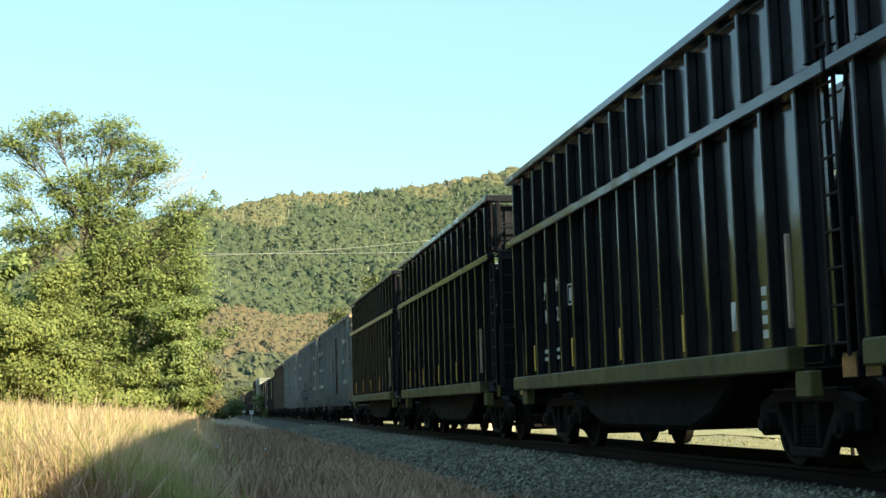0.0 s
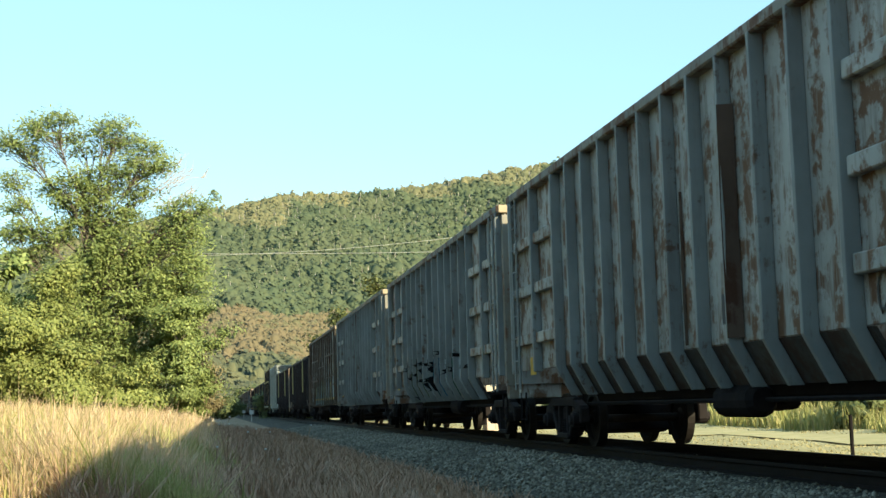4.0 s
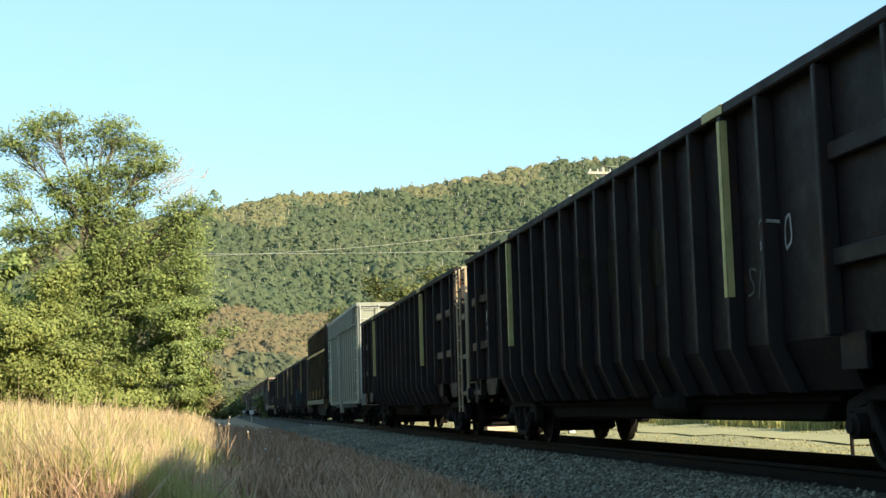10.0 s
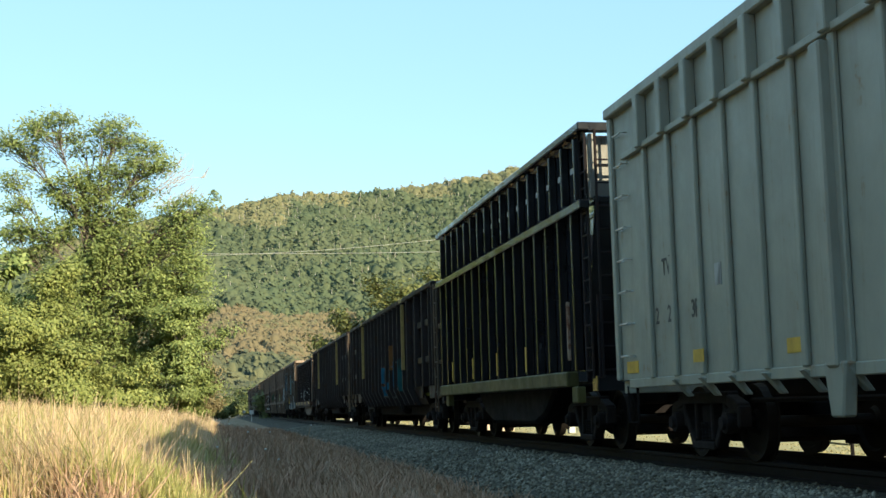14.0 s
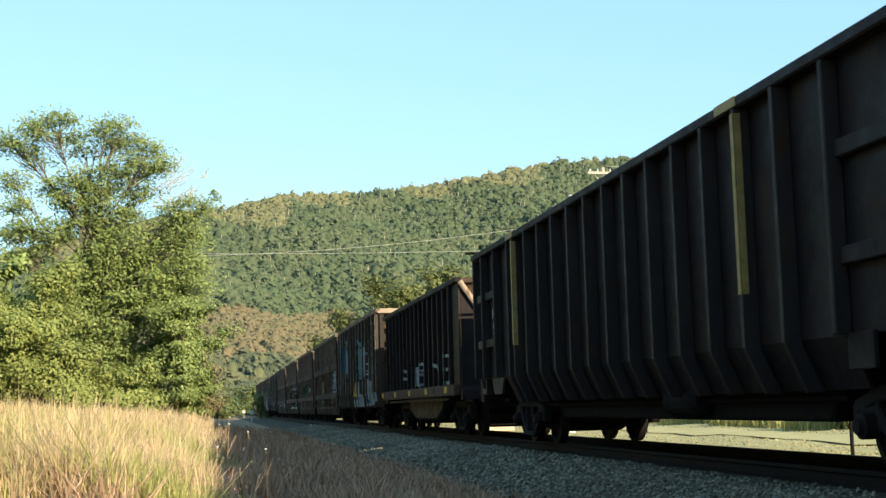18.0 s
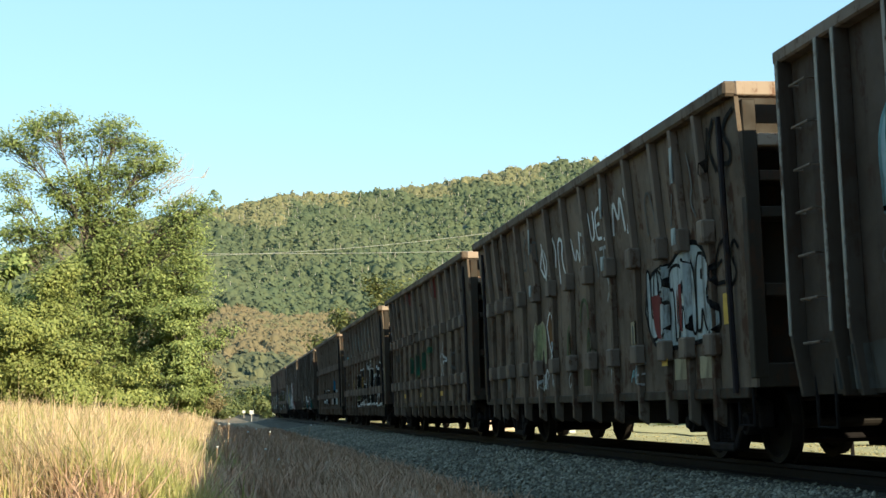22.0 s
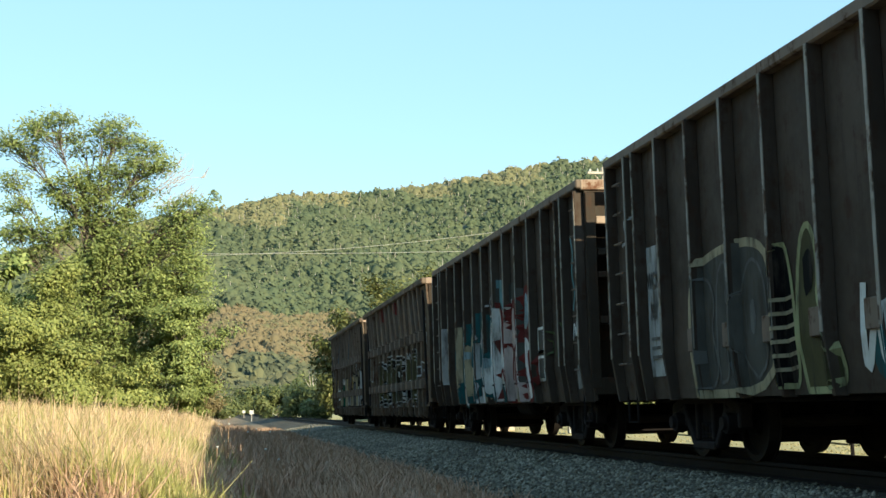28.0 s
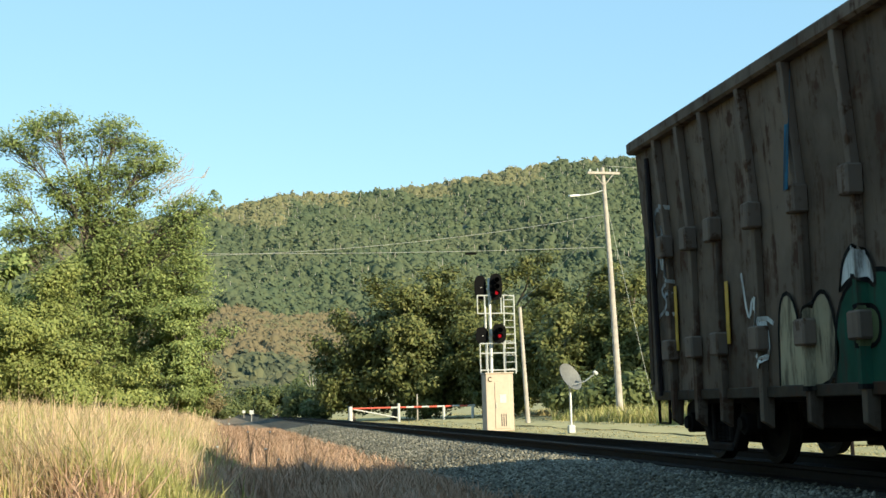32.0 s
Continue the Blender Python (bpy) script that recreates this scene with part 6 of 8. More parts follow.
# -- pale high boxy gondola --
def white_gondola(y0, L=14.15):
    H, hw = 4.9, 1.47
    car = car_base("pale_gondola", y0, L, "clean pale grey tall gondola car with ribbed sides and end ladders")
    half = L / 2
    us = [5.54 - i * 0.923 for i in range(13)]
    prof = panels_profile(us, 0.12, -hw, 0.06)
    sides(car, L - 0.06, 1.02, H - 0.1, hw, WHITE)
    ribs_on(car, us, 1.03, 4.12, hw, 0.12, 0.06, WHITE)
    ribs_on(car, us, 4.06, H - 0.14, hw, 0.17, 0.14, WHITE, "upper_rib")
    ribs_on(car, [-half + 0.08, half - 0.08], 1.03, H - 0.14, hw, 0.15, 0.06, WHITE, "corner_rib")
    for s in (-1, 1):
        part("side_belt", box(0.08, L - 1.3, 0.08, 0.01), WHITE, car, pose(s * (hw + 0.045), 0, 4.09))
        part("side_sill", box(0.1, L - 1.0, 0.12, 0.01), WHITE, car, pose(s * (hw - 0.02), 0, 0.98))
        for u in us[1:-1]:
            part("hanger", prism([(0, 1.0), (-0.1, 1.0), (0.1, 0.78), (0.16, 0.78)], 0.12, "y", 0.01), WHITE, car, pose(s * hw, u, 0, 0, 0, 0 if s < 0 else 180))
        part("centre_post", prism([(-0.22, 1.05), (0.22, 1.05), (0.12, 0.55), (-0.12, 0.55)], 0.14, "x", 0.02), WHITE, car, pose(s * (hw + 0.06), 0.15, 0))
    part("centre_rib", box(0.16, 0.22, 3.0, 0.02), WHITE, car, pose(-hw - 0.08, 0.15, 2.5))
    chords(car, L, H, hw, WHITE, 0.2, 0.15)
    for s in (-1, 1):
        end_frame(car, s * half, s, H, 1.05, hw, WHITE, WHITE, [(3.55, 0.08), (2.6, 0.16), (1.45, 0.1)], 0.2)
        grabs(car, -hw, s * (half - 0.55), [1.35 + 0.44 * k for k in range(8)], ALU)
        ladder(car, -hw + 0.42, s * (half + 0.06), 1.1, H - 0.1, "x", ALU, 9, 0.75, "end_ladder")
        mark(car, s * (half - 0.6), 1.2, 0.5, 0.16, YELLOW, prof)
    lettering(car, "TW", 5.1, 2.32, 0.3, DARKLET, prof, bold=0.006)
    for u, t in ((5.42, "2"), (4.95, "21"), (4.1, "3R")):
        lettering(car, t, u, 1.72, 0.3, DARKLET, prof, bold=0.006)
    mark(car, half - 3.9, 2.15, 0.2, 0.25, SPRAY["silver"], prof)
    for u in (1.24, -half + 1.75, 3.76):
        mark(car, u, 1.25, 0.34, 0.15, YELLOW, prof)
    mark(car, -half + 1.6, 1.55, 0.13, 0.30, DARKLET, prof)
    add_under(car, L, 9.7, False)
    return car


# -- open hopper with sloping end --
def open_hopper(y0, L=14.1):
    H, hw = 3.74, 1.46
    car = car_base("open_hopper", y0, L, "dark open hopper car with sloping end sheets and yellow-marked sill")
    half = L / 2
    us = [-half + 1.15 + i * (L - 2.1) / 15 for i in range(16)]
    prof = panels_profile(us, 0.08, -hw, 0.10)
    out = [(-half + 0.32, 1.22), (half - 0.32, 1.22), (half - 0.2, H - 0.1), (-half + 0.2, H - 0.1)]
    for s in (-1, 1):
        part("side_panel", prism([(round(a, 3), b) for a, b in out], 0.04, "x"), DARKRUST, car, pose(s * (hw - 0.02), 0, 0))
        part("side_sill", box(0.2, L - 0.5, 0.26, 0.02), RUST, car, pose(s * (hw + 0.06), 0, 1.10))
        part("lower_rail", box(0.06, L - 3.0, 0.06, 0.01), SOOT, car, pose(s * (hw + 0.05), 0, 0.90))
    ribs_on(car, us, 1.24, H - 0.14, hw, 0.08, 0.10, SOOT)
    chords(car, L - 0.3, H, hw, SOOT, 0.18, 0.13)
    for s in (-1, 1):
        y = s * half
        # sheet and bars are lighter on the sunward end, sunlight painted in
        part("slope_sheet", prism([(s * -0.35, H - 0.1), (s * -0.28, H - 0.08), (s * -2.4, 1.25), (s * -2.5, 1.25)], 2 * hw - 0.06, "x"), DIMRUST if s < 0 else SOOT, car, pose(0, y, 0), "rusty sloping end sheet, painted lighter on the sunward end")
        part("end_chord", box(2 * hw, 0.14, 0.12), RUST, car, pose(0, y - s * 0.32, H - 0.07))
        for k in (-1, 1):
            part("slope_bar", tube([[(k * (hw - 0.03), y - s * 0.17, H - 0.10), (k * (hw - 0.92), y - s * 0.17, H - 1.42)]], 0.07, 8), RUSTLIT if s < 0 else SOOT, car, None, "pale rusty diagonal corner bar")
            # dark plate put where the end's lower corner lies in shade
            part("corner_gusset", prism([(k * (hw - 0.05), H - 0.22), (k * (hw - 0.90), H - 1.5), (k * (hw - 1.12), 1.2), (k * (hw - 0.05), 1.2)], 0.03, "y"), SOOT, car, pose(0, y - s * 0.24, 0))
        part("end_sill", box(2 * hw, 0.3, 0.26), SOOT, car, pose(0, y - s * 0.12, 1.0))
        part("handrail", tube([[(-hw + 0.02, y - s * 0.1, 1.0), (-hw + 0.02, y - s * 0.1, 2.1), (-hw + 0.02, y - s * 0.6, 2.1), (-hw + 0.02, y - s * 0.6, 1.0)]], 0.025), SOOT, car)
        part("end_post", box(0.12, 0.12, 1.6), SOOT, car, pose(-0.6, y - s * 0.9, 1.7))
        part("end_post", box(0.12, 0.12, 1.6), SOOT, car, pose(0.6, y - s * 0.9, 1.7))
    for i in range(5):
        mark(car, -5.65 + i * 3.1, 1.12, 0.36, 0.15, YELLOW, lambda a, b: -hw - 0.16)
    random.seed(11)
    for g, u, w in (("I", 0.5, 0.5), ("B", -0.35, 1.3), ("I", -2.2, 0.7), ("N", -3.3, 1.0), ("I", 1.3, 0.6), ("E", -4.7, 0.7), ("A", 2.6, 0.8)):
        strokes(car, [rounded([(u - a * w * 1.4, 1.30 + 0.66 * b) for a, b in line], 1) for line in GLYPHS[g]], 0.08, SPRAY["pale"], prof)
    tag_line(car, "SO", 3.6, 1.75, 0.3, 0.06, SPRAY["white"], prof)
    patch(car, -half + 2.0, -half + 2.7, 1.35, 2.2, SPRAY["olive"], prof)
    add_under(car, L, 9.9, True, SOOT)
    return car


# -- brown rib-sided gondola, full-height ribs --
def rib_gondola(y0, L, kind, panel, rib):
    H, hw = 4.18, 1.43
    car = car_base("rib_gondola", y0, L, {"rust": "rust-brown ribbed gondola car covered in blue and white graffiti", "outline": "dark brown ribbed gondola car with pale outlined graffiti", "colour": "dark brown ribbed gondola car with white, teal and red graffiti"}[kind])
    half = L / 2
    us = [-half + 0.12, -half + 1.0, -half + 1.35] + [-half + 2.3 + i * (L - 4.6) / 9 for i in range(10)] + [half - 1.35, half - 1.0, half - 0.12]
    prof = panels_profile(us, 0.06, -hw, 0.15, (1.3, 0.10))
    knee_side(car, L - 0.06, 0.76, 1.3, H - 0.08, hw, 0.05, panel)
    knee_ribs(car, us, 0.74, 1.3, H - 0.12, hw, 0.06, 0.15, 0.08, panel)
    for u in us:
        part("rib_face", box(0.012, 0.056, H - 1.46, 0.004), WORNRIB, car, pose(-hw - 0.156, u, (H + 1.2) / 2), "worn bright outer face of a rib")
    chords(car, L, H, hw + 0.04, rib, 0.18, 0.14)
    for s in (-1, 1):
        # end wall painted dark for the next car's shade, top pieces light for sun
        end_frame(car, s * half, s, H, 0.95, hw, DARKRUST, RUSTLIT if s < 0 else rib, [(3.55, 0.12), (3.05, 0.10), (2.7, 0.10), (2.0, 0.12)], 0.45)
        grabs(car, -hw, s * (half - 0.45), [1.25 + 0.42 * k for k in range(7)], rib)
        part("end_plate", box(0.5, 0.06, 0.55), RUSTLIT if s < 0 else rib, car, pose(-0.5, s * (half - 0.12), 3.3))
    for i in range(9):
        u = us[3 + i]
        part("foot_block", box(0.05, 0.34, 0.28, 0.01), rib, car, pose(-hw - 0.025, u + 0.32, 1.45))
    if kind == "rust":
        random.seed(3)
        # blue angular piece with cyan edges
        blob(car, [(5.45, 2.3), (5.5, 3.1), (5.0, 3.35), (4.2, 3.5), (3.4, 3.7), (3.0, 3.4), (3.1, 2.9), (2.75, 2.5), (3.3, 2.05), (4.2, 2.35), (4.9, 1.95)], SPRAY["sky"], prof, "graffiti_field", 0.008, SPRAY["cyan"], 0.05)
        block_tag(car, "EAT", 5.3, 2.95, 2.25, 3.45, prof, SPRAY["teal"], SPRAY["blue"], 0.05, None, 0.06)
        strokes(car, [[(4.9, 2.2), (4.5, 3.3), (3.9, 2.9), (3.2, 3.3)]], 0.06, SPRAY["cyan"], prof, lift=0.025)
        strokes(car, [rounded([(2.35, 2.0), (2.2, 2.5), (1.95, 2.75), (1.75, 2.4), (1.9, 2.0)])], 0.06, SPRAY["sage"], prof)
        # large pale lettering on a cyan cloud
        blob(car, [(0.25, 1.75), (0.3, 2.4), (0.2, 2.95), (-0.5, 3.1), (-1.1, 3.25), (-1.6, 3.3), (-2.3, 3.15), (-2.9, 3.3), (-3.4, 3.2), (-3.5, 2.7), (-3.6, 2.3), (-3.1, 2.0), (-2.6, 1.75), (-1.7, 1.85), (-0.9, 1.75)], SPRAY["cyan"], prof, "graffiti_field", 0.008)
        block_tag(car, "BEHR", 0.22, -3.45, 1.85, 3.15, prof, SPRAY["black"], [SPRAY["pale"], SPRAY["sky"], SPRAY["pale"], SPRAY["pale"]], 0.07, None, 0.1)
        for u, z, r in ((-0.7, 3.35, 0.13), (-1.25, 3.5, 0.18), (-2.2, 3.55, 0.2), (-3.7, 3.1, 0.17), (-0.15, 3.15, 0.1), (-3.75, 3.5, 0.06), (-3.9, 2.75, 0.06)):
            blob(car, [(u + r * math.cos(t), z + r * 1.2 * math.sin(t)) for t in np.linspace(0, math.tau, 9)[:-1]], SPRAY["cyan"], prof, "graffiti_dot", 0.012)
        # whitewashed foot of the side
        blob(car, [(6.4, 0.80), (6.3, 1.2), (4.8, 1.25), (3.7, 1.5), (2.6, 1.35), (1.7, 1.15), (1.5, 0.8)], SPRAY["ash"], prof, "graffiti_field", 0.007)
        blob(car, [(1.6, 0.79), (1.2, 1.15), (0.75, 1.75), (0.5, 1.2), (-0.1, 1.1), (-0.4, 1.75), (-1.1, 1.85), (-1.5, 1.3), (-2.1, 1.2), (-2.5, 2.0), (-3.3, 2.1), (-3.8, 1.6), (-4.2, 2.2), (-4.6, 2.35), (-4.8, 1.6), (-5.6, 1.9), (-6.4, 1.3), (-6.5, 0.79)], SPRAY["silver"], prof, "graffiti_field", 0.009)
        blob(car, [(0.8, 0.80), (0.7, 1.05), (0.1, 1.1), (0.0, 0.80)], SPRAY["white"], prof, "graffiti_field", 0.012)
        blob(car, [(5.6, 0.8), (5.5, 1.9), (5.1, 2.0), (5.0, 0.85)], SPRAY["silver"], prof, "graffiti_field", 0.011)
        for u, z0, z1 in ((0.55, 1.2, 1.75), (-1.55, 1.2, 1.9), (-3.55, 1.25, 1.95)):
            strokes(car, [[(u, z1), (u - 0.02, z0)]], 0.10, YELLOW, prof, "yellow_line", lift=0.016)
        for k in range(7):
            u = 0.9 - 1.0 * k
            strokes(car, [rounded([(u, 0.9), (u - 0.2, 1.3 + 0.2 * math.sin(k * 2.0)), (u - 0.45, 1.0), (u - 0.7, 1.35), (u - 0.85, 0.9)])], 0.05, SPRAY[("faint", "blue", "rose")[k % 3]], prof, lift=0.017)
        lettering(car, "CT", 5.55, 1.85, 0.22, DARKLET, lambda a, b: prof(a, b) - 0.01, bold=0.004)
        lettering(car, "111", 5.55, 1.55, 0.22, DARKLET, lambda a, b: prof(a, b) - 0.01, bold=0.004)
        tag_line(car, "SNI", -5.9, 3.2, 0.4, 0.05, SPRAY["faint"], prof)
        strokes(car, [[(-6.45, 2.3), (-6.45, 1.3)]], 0.1, YELLOW, prof, "yellow_line")
        blob(car, [(-3.75, 1.98), (-4.15, 1.98), (-4.15, 2.36), (-3.75, 2.36)], DARKLET, prof, "stencil_plate", 0.014, WHITEPT, 0.05, 0)
        strokes(car, [[(-3.95, 1.98), (-3.95, 2.36)], [(-3.75, 2.1), (-4.15, 2.1)]], 0.03, WHITEPT, prof, "stencil_frame", lift=0.02)
        # perforated strip along the foot
        for k in range(30):
            mark(car, 0.9 - 0.24 * k, 1.12, 0.12, 0.03, SPRAY["black"], lambda a, b: prof(a, b) - 0.016, "slot")
    elif kind == "outline":
        random.seed(4)
        blob(car, [(4.4, 0.8), (4.45, 1.9), (4.2, 2.3), (3.2, 2.45), (2.2, 2.4), (1.95, 2.0), (1.9, 0.8)], SPRAY["ash"], prof, "graffiti_field", 0.009, SPRAY["tan"], 0.1)
        block_tag(car, "BRO", 4.25, 2.1, 0.9, 2.2, prof, SPRAY["faint"], SPRAY["ash"], 0.04, None, 0.06)
        blob(car, [(1.75, 0.85), (1.8, 1.8), (1.65, 2.4), (1.45, 1.9), (1.4, 0.85)], SPRAY["black"], prof, "graffiti_field", 0.012, SPRAY["lemon"], 0.06)
        for k in range(6):
            strokes(car, [[(1.76, 1.0 + 0.14 * k), (1.44, 1.04 + 0.14 * k)]], 0.04, SPRAY["tan"], prof, lift=0.018)
        blob(car, [(1.3, 0.8), (1.4, 1.5), (1.25, 2.3), (1.0, 2.45), (0.85, 2.0), (0.95, 1.6), (0.55, 1.3), (0.4, 0.8)], SPRAY["olive"], prof, "graffiti_field", 0.012, SPRAY["lemon"], 0.07)
        blob(car, [(1.15, 1.7), (1.2, 2.1), (0.98, 2.2), (0.95, 1.8)], SPRAY["black"], prof, "graffiti_eye", 0.018)
        blob(car, [(5.98, 1.05), (5.98, 2.75), (5.36, 2.75), (5.36, 1.05)], SPRAY["silver"], prof, "number_field", 0.008, smooth=0)
        for k in range(6):
            u = -0.1 - 0.95 * k
            patch(car, u - 0.85, u, 0.8, 1.5 + 0.3 * math.sin(k * 2.4), SPRAY["green" if k % 2 else "teal"], prof, shape=k)
        tag_line(car, "WNWASU", 0.2, 0.85, 0.95, 0.11, SPRAY["white"], prof, 0.12)
        lettering(car, "WCTX", 5.96, 2.2, 0.30, DARKLET, lambda a, b: -hw - 0.012, bold=0.008, squeeze=0.66)
        lettering(car, "103", 5.88, 1.8, 0.30, DARKLET, lambda a, b: -hw - 0.012, bold=0.008, squeeze=0.66)
        for k in range(3):
            mark(car, 5.66, 1.3 + 0.12 * k, 0.4, 0.04, SPRAY["faint"], lambda a, b: -hw - 0.012, "stencil_bar")
        tag_line(car, "SAO", half - 0.4, 2.9, 0.36, 0.05, SPRAY["silver"], prof)
        strokes(car, [[(-6.3, 2.2), (-6.3, 1.3)]], 0.08, YELLOW, prof, "yellow_line")
    else:
        random.seed(6)
        blob(car, [(4.5, 0.78), (4.4, 2.2), (3.9, 2.1), (3.3, 2.4), (2.6, 2.55), (1.8, 2.7), (1.0, 2.75), (0.3, 2.6), (0.1, 1.5), (0.2, 0.78)], SPRAY["teal"], prof, "graffiti_field", 0.008)
        blob(car, [(0.2, 0.78), (0.3, 2.9), (-0.4, 3.1), (-1.2, 3.0), (-2.0, 3.1), (-3.0, 2.8), (-3.6, 2.3), (-3.7, 0.78)], SPRAY["ash"], prof, "graffiti_field", 0.008)
        blob(car, [(0.2, 2.5), (0.0, 3.2), (-0.9, 3.25), (-1.6, 2.9), (-0.8, 2.6)], SPRAY["cyan"], prof, "graffiti_field", 0.010)
        block_tag(car, "WNAKW", 4.4, 0.2, 0.85, 2.45, prof, SPRAY["teal"], [SPRAY["tan"], SPRAY["white"], SPRAY["tan"], SPRAY["silver"], SPRAY["white"]], 0.06, None, 0.1)
        blob(car, [(3.1, 1.7), (2.5, 1.75), (2.55, 1.95), (3.1, 1.95)], SPRAY["sky"], prof, "graffiti_core", 0.024)
        blob(car, [(1.35, 1.35), (0.3, 1.5), (0.35, 1.75), (1.3, 1.65)], SPRAY["sky"], prof, "graffiti_core", 0.024)
        for u in (2.35, 1.5, 3.8):
            blob(car, [(u + 0.2, 1.6), (u + 0.1, 2.1), (u - 0.2, 1.95), (u - 0.15, 1.5)], SPRAY["teal"], prof, "graffiti_eye", 0.025)
        swirls = [([(-0.25, 0.8), (-0.38, 1.5), (-0.18, 1.95), (-0.28, 2.45), (-0.5, 2.72), (-0.75, 2.55), (-0.75, 2.0), (-0.95, 1.5), (-0.85, 0.8)], "white"),
                  ([(-1.3, 0.8), (-1.15, 1.6), (-1.3, 2.05), (-1.62, 2.25), (-1.72, 2.62), (-1.95, 2.6), (-1.95, 2.15), (-2.2, 1.9), (-2.1, 1.3), (-2.25, 0.8)], "rose"),
                  ([(-2.38, 2.45), (-2.5, 2.72), (-2.64, 2.35), (-2.76, 2.3), (-2.8, 2.8), (-3.08, 2.8), (-3.14, 2.3), (-2.95, 2.05), (-2.7, 2.1), (-2.45, 2.2)], "sky"),
                  ([(-2.45, 1.98), (-2.9, 2.0), (-3.1, 1.85), (-3.34, 1.8), (-3.28, 1.6), (-2.92, 1.72), (-3.02, 1.4), (-3.15, 0.8), (-2.72, 0.8), (-2.52, 1.2), (-2.7, 1.45), (-2.48, 1.62)], "white"),
                  ([(-3.22, 1.62), (-3.5, 1.72), (-3.74, 1.4), (-3.64, 1.0), (-3.35, 0.85), (-3.2, 1.2)], "silver")]
        for line, tone in swirls:
            strokes(car, [rounded([(a, max(b, 0.93)) for a, b in line + line[:1]])], 0.24, SPRAY["red"], prof, "graffiti_shade", lift=0.010)
        for line, tone in swirls:
            blob(car, line, SPRAY[tone], prof, "graffiti_letter", 0.016, SPRAY["red"], 0.075)
        for line in ([(-1.45, 0.85), (-1.4, 1.6), (-1.65, 1.95), (-1.9, 1.6), (-1.85, 1.1)], [(-0.6, 0.85), (-0.5, 1.4), (-0.62, 2.1)], [(-0.2, 1.3), (-0.45, 1.15), (-0.75, 1.5), (-0.85, 1.2)],
                     [(-2.55, 1.75), (-2.75, 1.6), (-2.6, 1.4), (-2.85, 1.15), (-2.8, 0.85)], [(-3.3, 1.0), (-3.5, 1.3), (-3.4, 1.6)], [(-1.7, 1.2), (-1.75, 1.7), (-2.0, 1.85)]):
            strokes(car, [rounded(line, 3)], 0.085, SPRAY["red"], prof, lift=0.022)
        strokes(car, [rounded([(-1.1, 2.5), (-1.3, 2.2), (-1.55, 2.45), (-1.75, 2.75)], 3)], 0.05, SPRAY["white"], prof, lift=0.022)
        for k in range(12):
            u = 4.3 - 0.68 * k
            blob(car, [(u, 0.78), (u - 0.1, 1.1 + 0.12 * (k % 3)), (u - 0.4, 1.0), (u - 0.42, 0.78)], SPRAY[("white", "tan", "rose", "teal")[k % 4]], prof, "graffiti_drip", 0.025)
        blob(car, [(5.69, 1.25), (5.69, 2.62), (5.06, 2.62), (5.06, 1.25)], SPRAY["silver"], prof, "number_field", 0.008, smooth=0)
        lettering(car, "WCT", 5.67, 2.22, 0.27, DARKLET, lambda a, b: -hw - 0.012, bold=0.007, squeeze=0.75)
        lettering(car, "122", 5.6, 1.82, 0.27, DARKLET, lambda a, b: -hw - 0.012, bold=0.007, squeeze=0.75)
        for j in range(2):
            mark(car, 5.38, 1.45 + 0.11 * j, 0.4, 0.05, SPRAY["faint"], lambda a, b: prof(a, b) - 0.01, "stencil_bar")
            blob(car, [(-3.8, 1.15 + 0.5 * j), (-4.2, 1.15 + 0.5 * j), (-4.2, 1.55 + 0.5 * j), (-3.8, 1.55 + 0.5 * j)], SPRAY["ash"], prof, "stencil_plate", 0.02, SPRAY["white"], 0.05, 0)
        tag_line(car, "HS", 0.75, 2.55, 0.4, 0.04, SPRAY["silver"], prof)
        tag_line(car, "SAN", -4.6, 1.5, 0.5, 0.05, SPRAY["sage"], prof)
        strokes(car, [rounded([(-6.15, 3.4), (-6.3, 3.1), (-6.15, 2.8), (-6.35, 2.5), (-6.2, 2.2)])], 0.07, SPRAY["cyan"], prof)
        tag_line(car, "NSE", -6.2, 1.75, 0.34, 0.05, SPRAY["white"], prof)
        blob(car, [(-6.25, 0.95), (-6.3, 1.35), (-6.7, 1.4), (-6.9, 1.0)], SPRAY["silver"], prof, "graffiti_field", 0.012)
        for k in range(26):
            mark(car, 3.4 - 0.26 * k, 1.13, 0.13, 0.03, SPRAY["black"], lambda a, b: prof(a, b) - 0.03, "slot")
    net_cover(car, L, H + 0.03, hw, int(y0))
    add_under(car, L, 10.0, False)
    return car


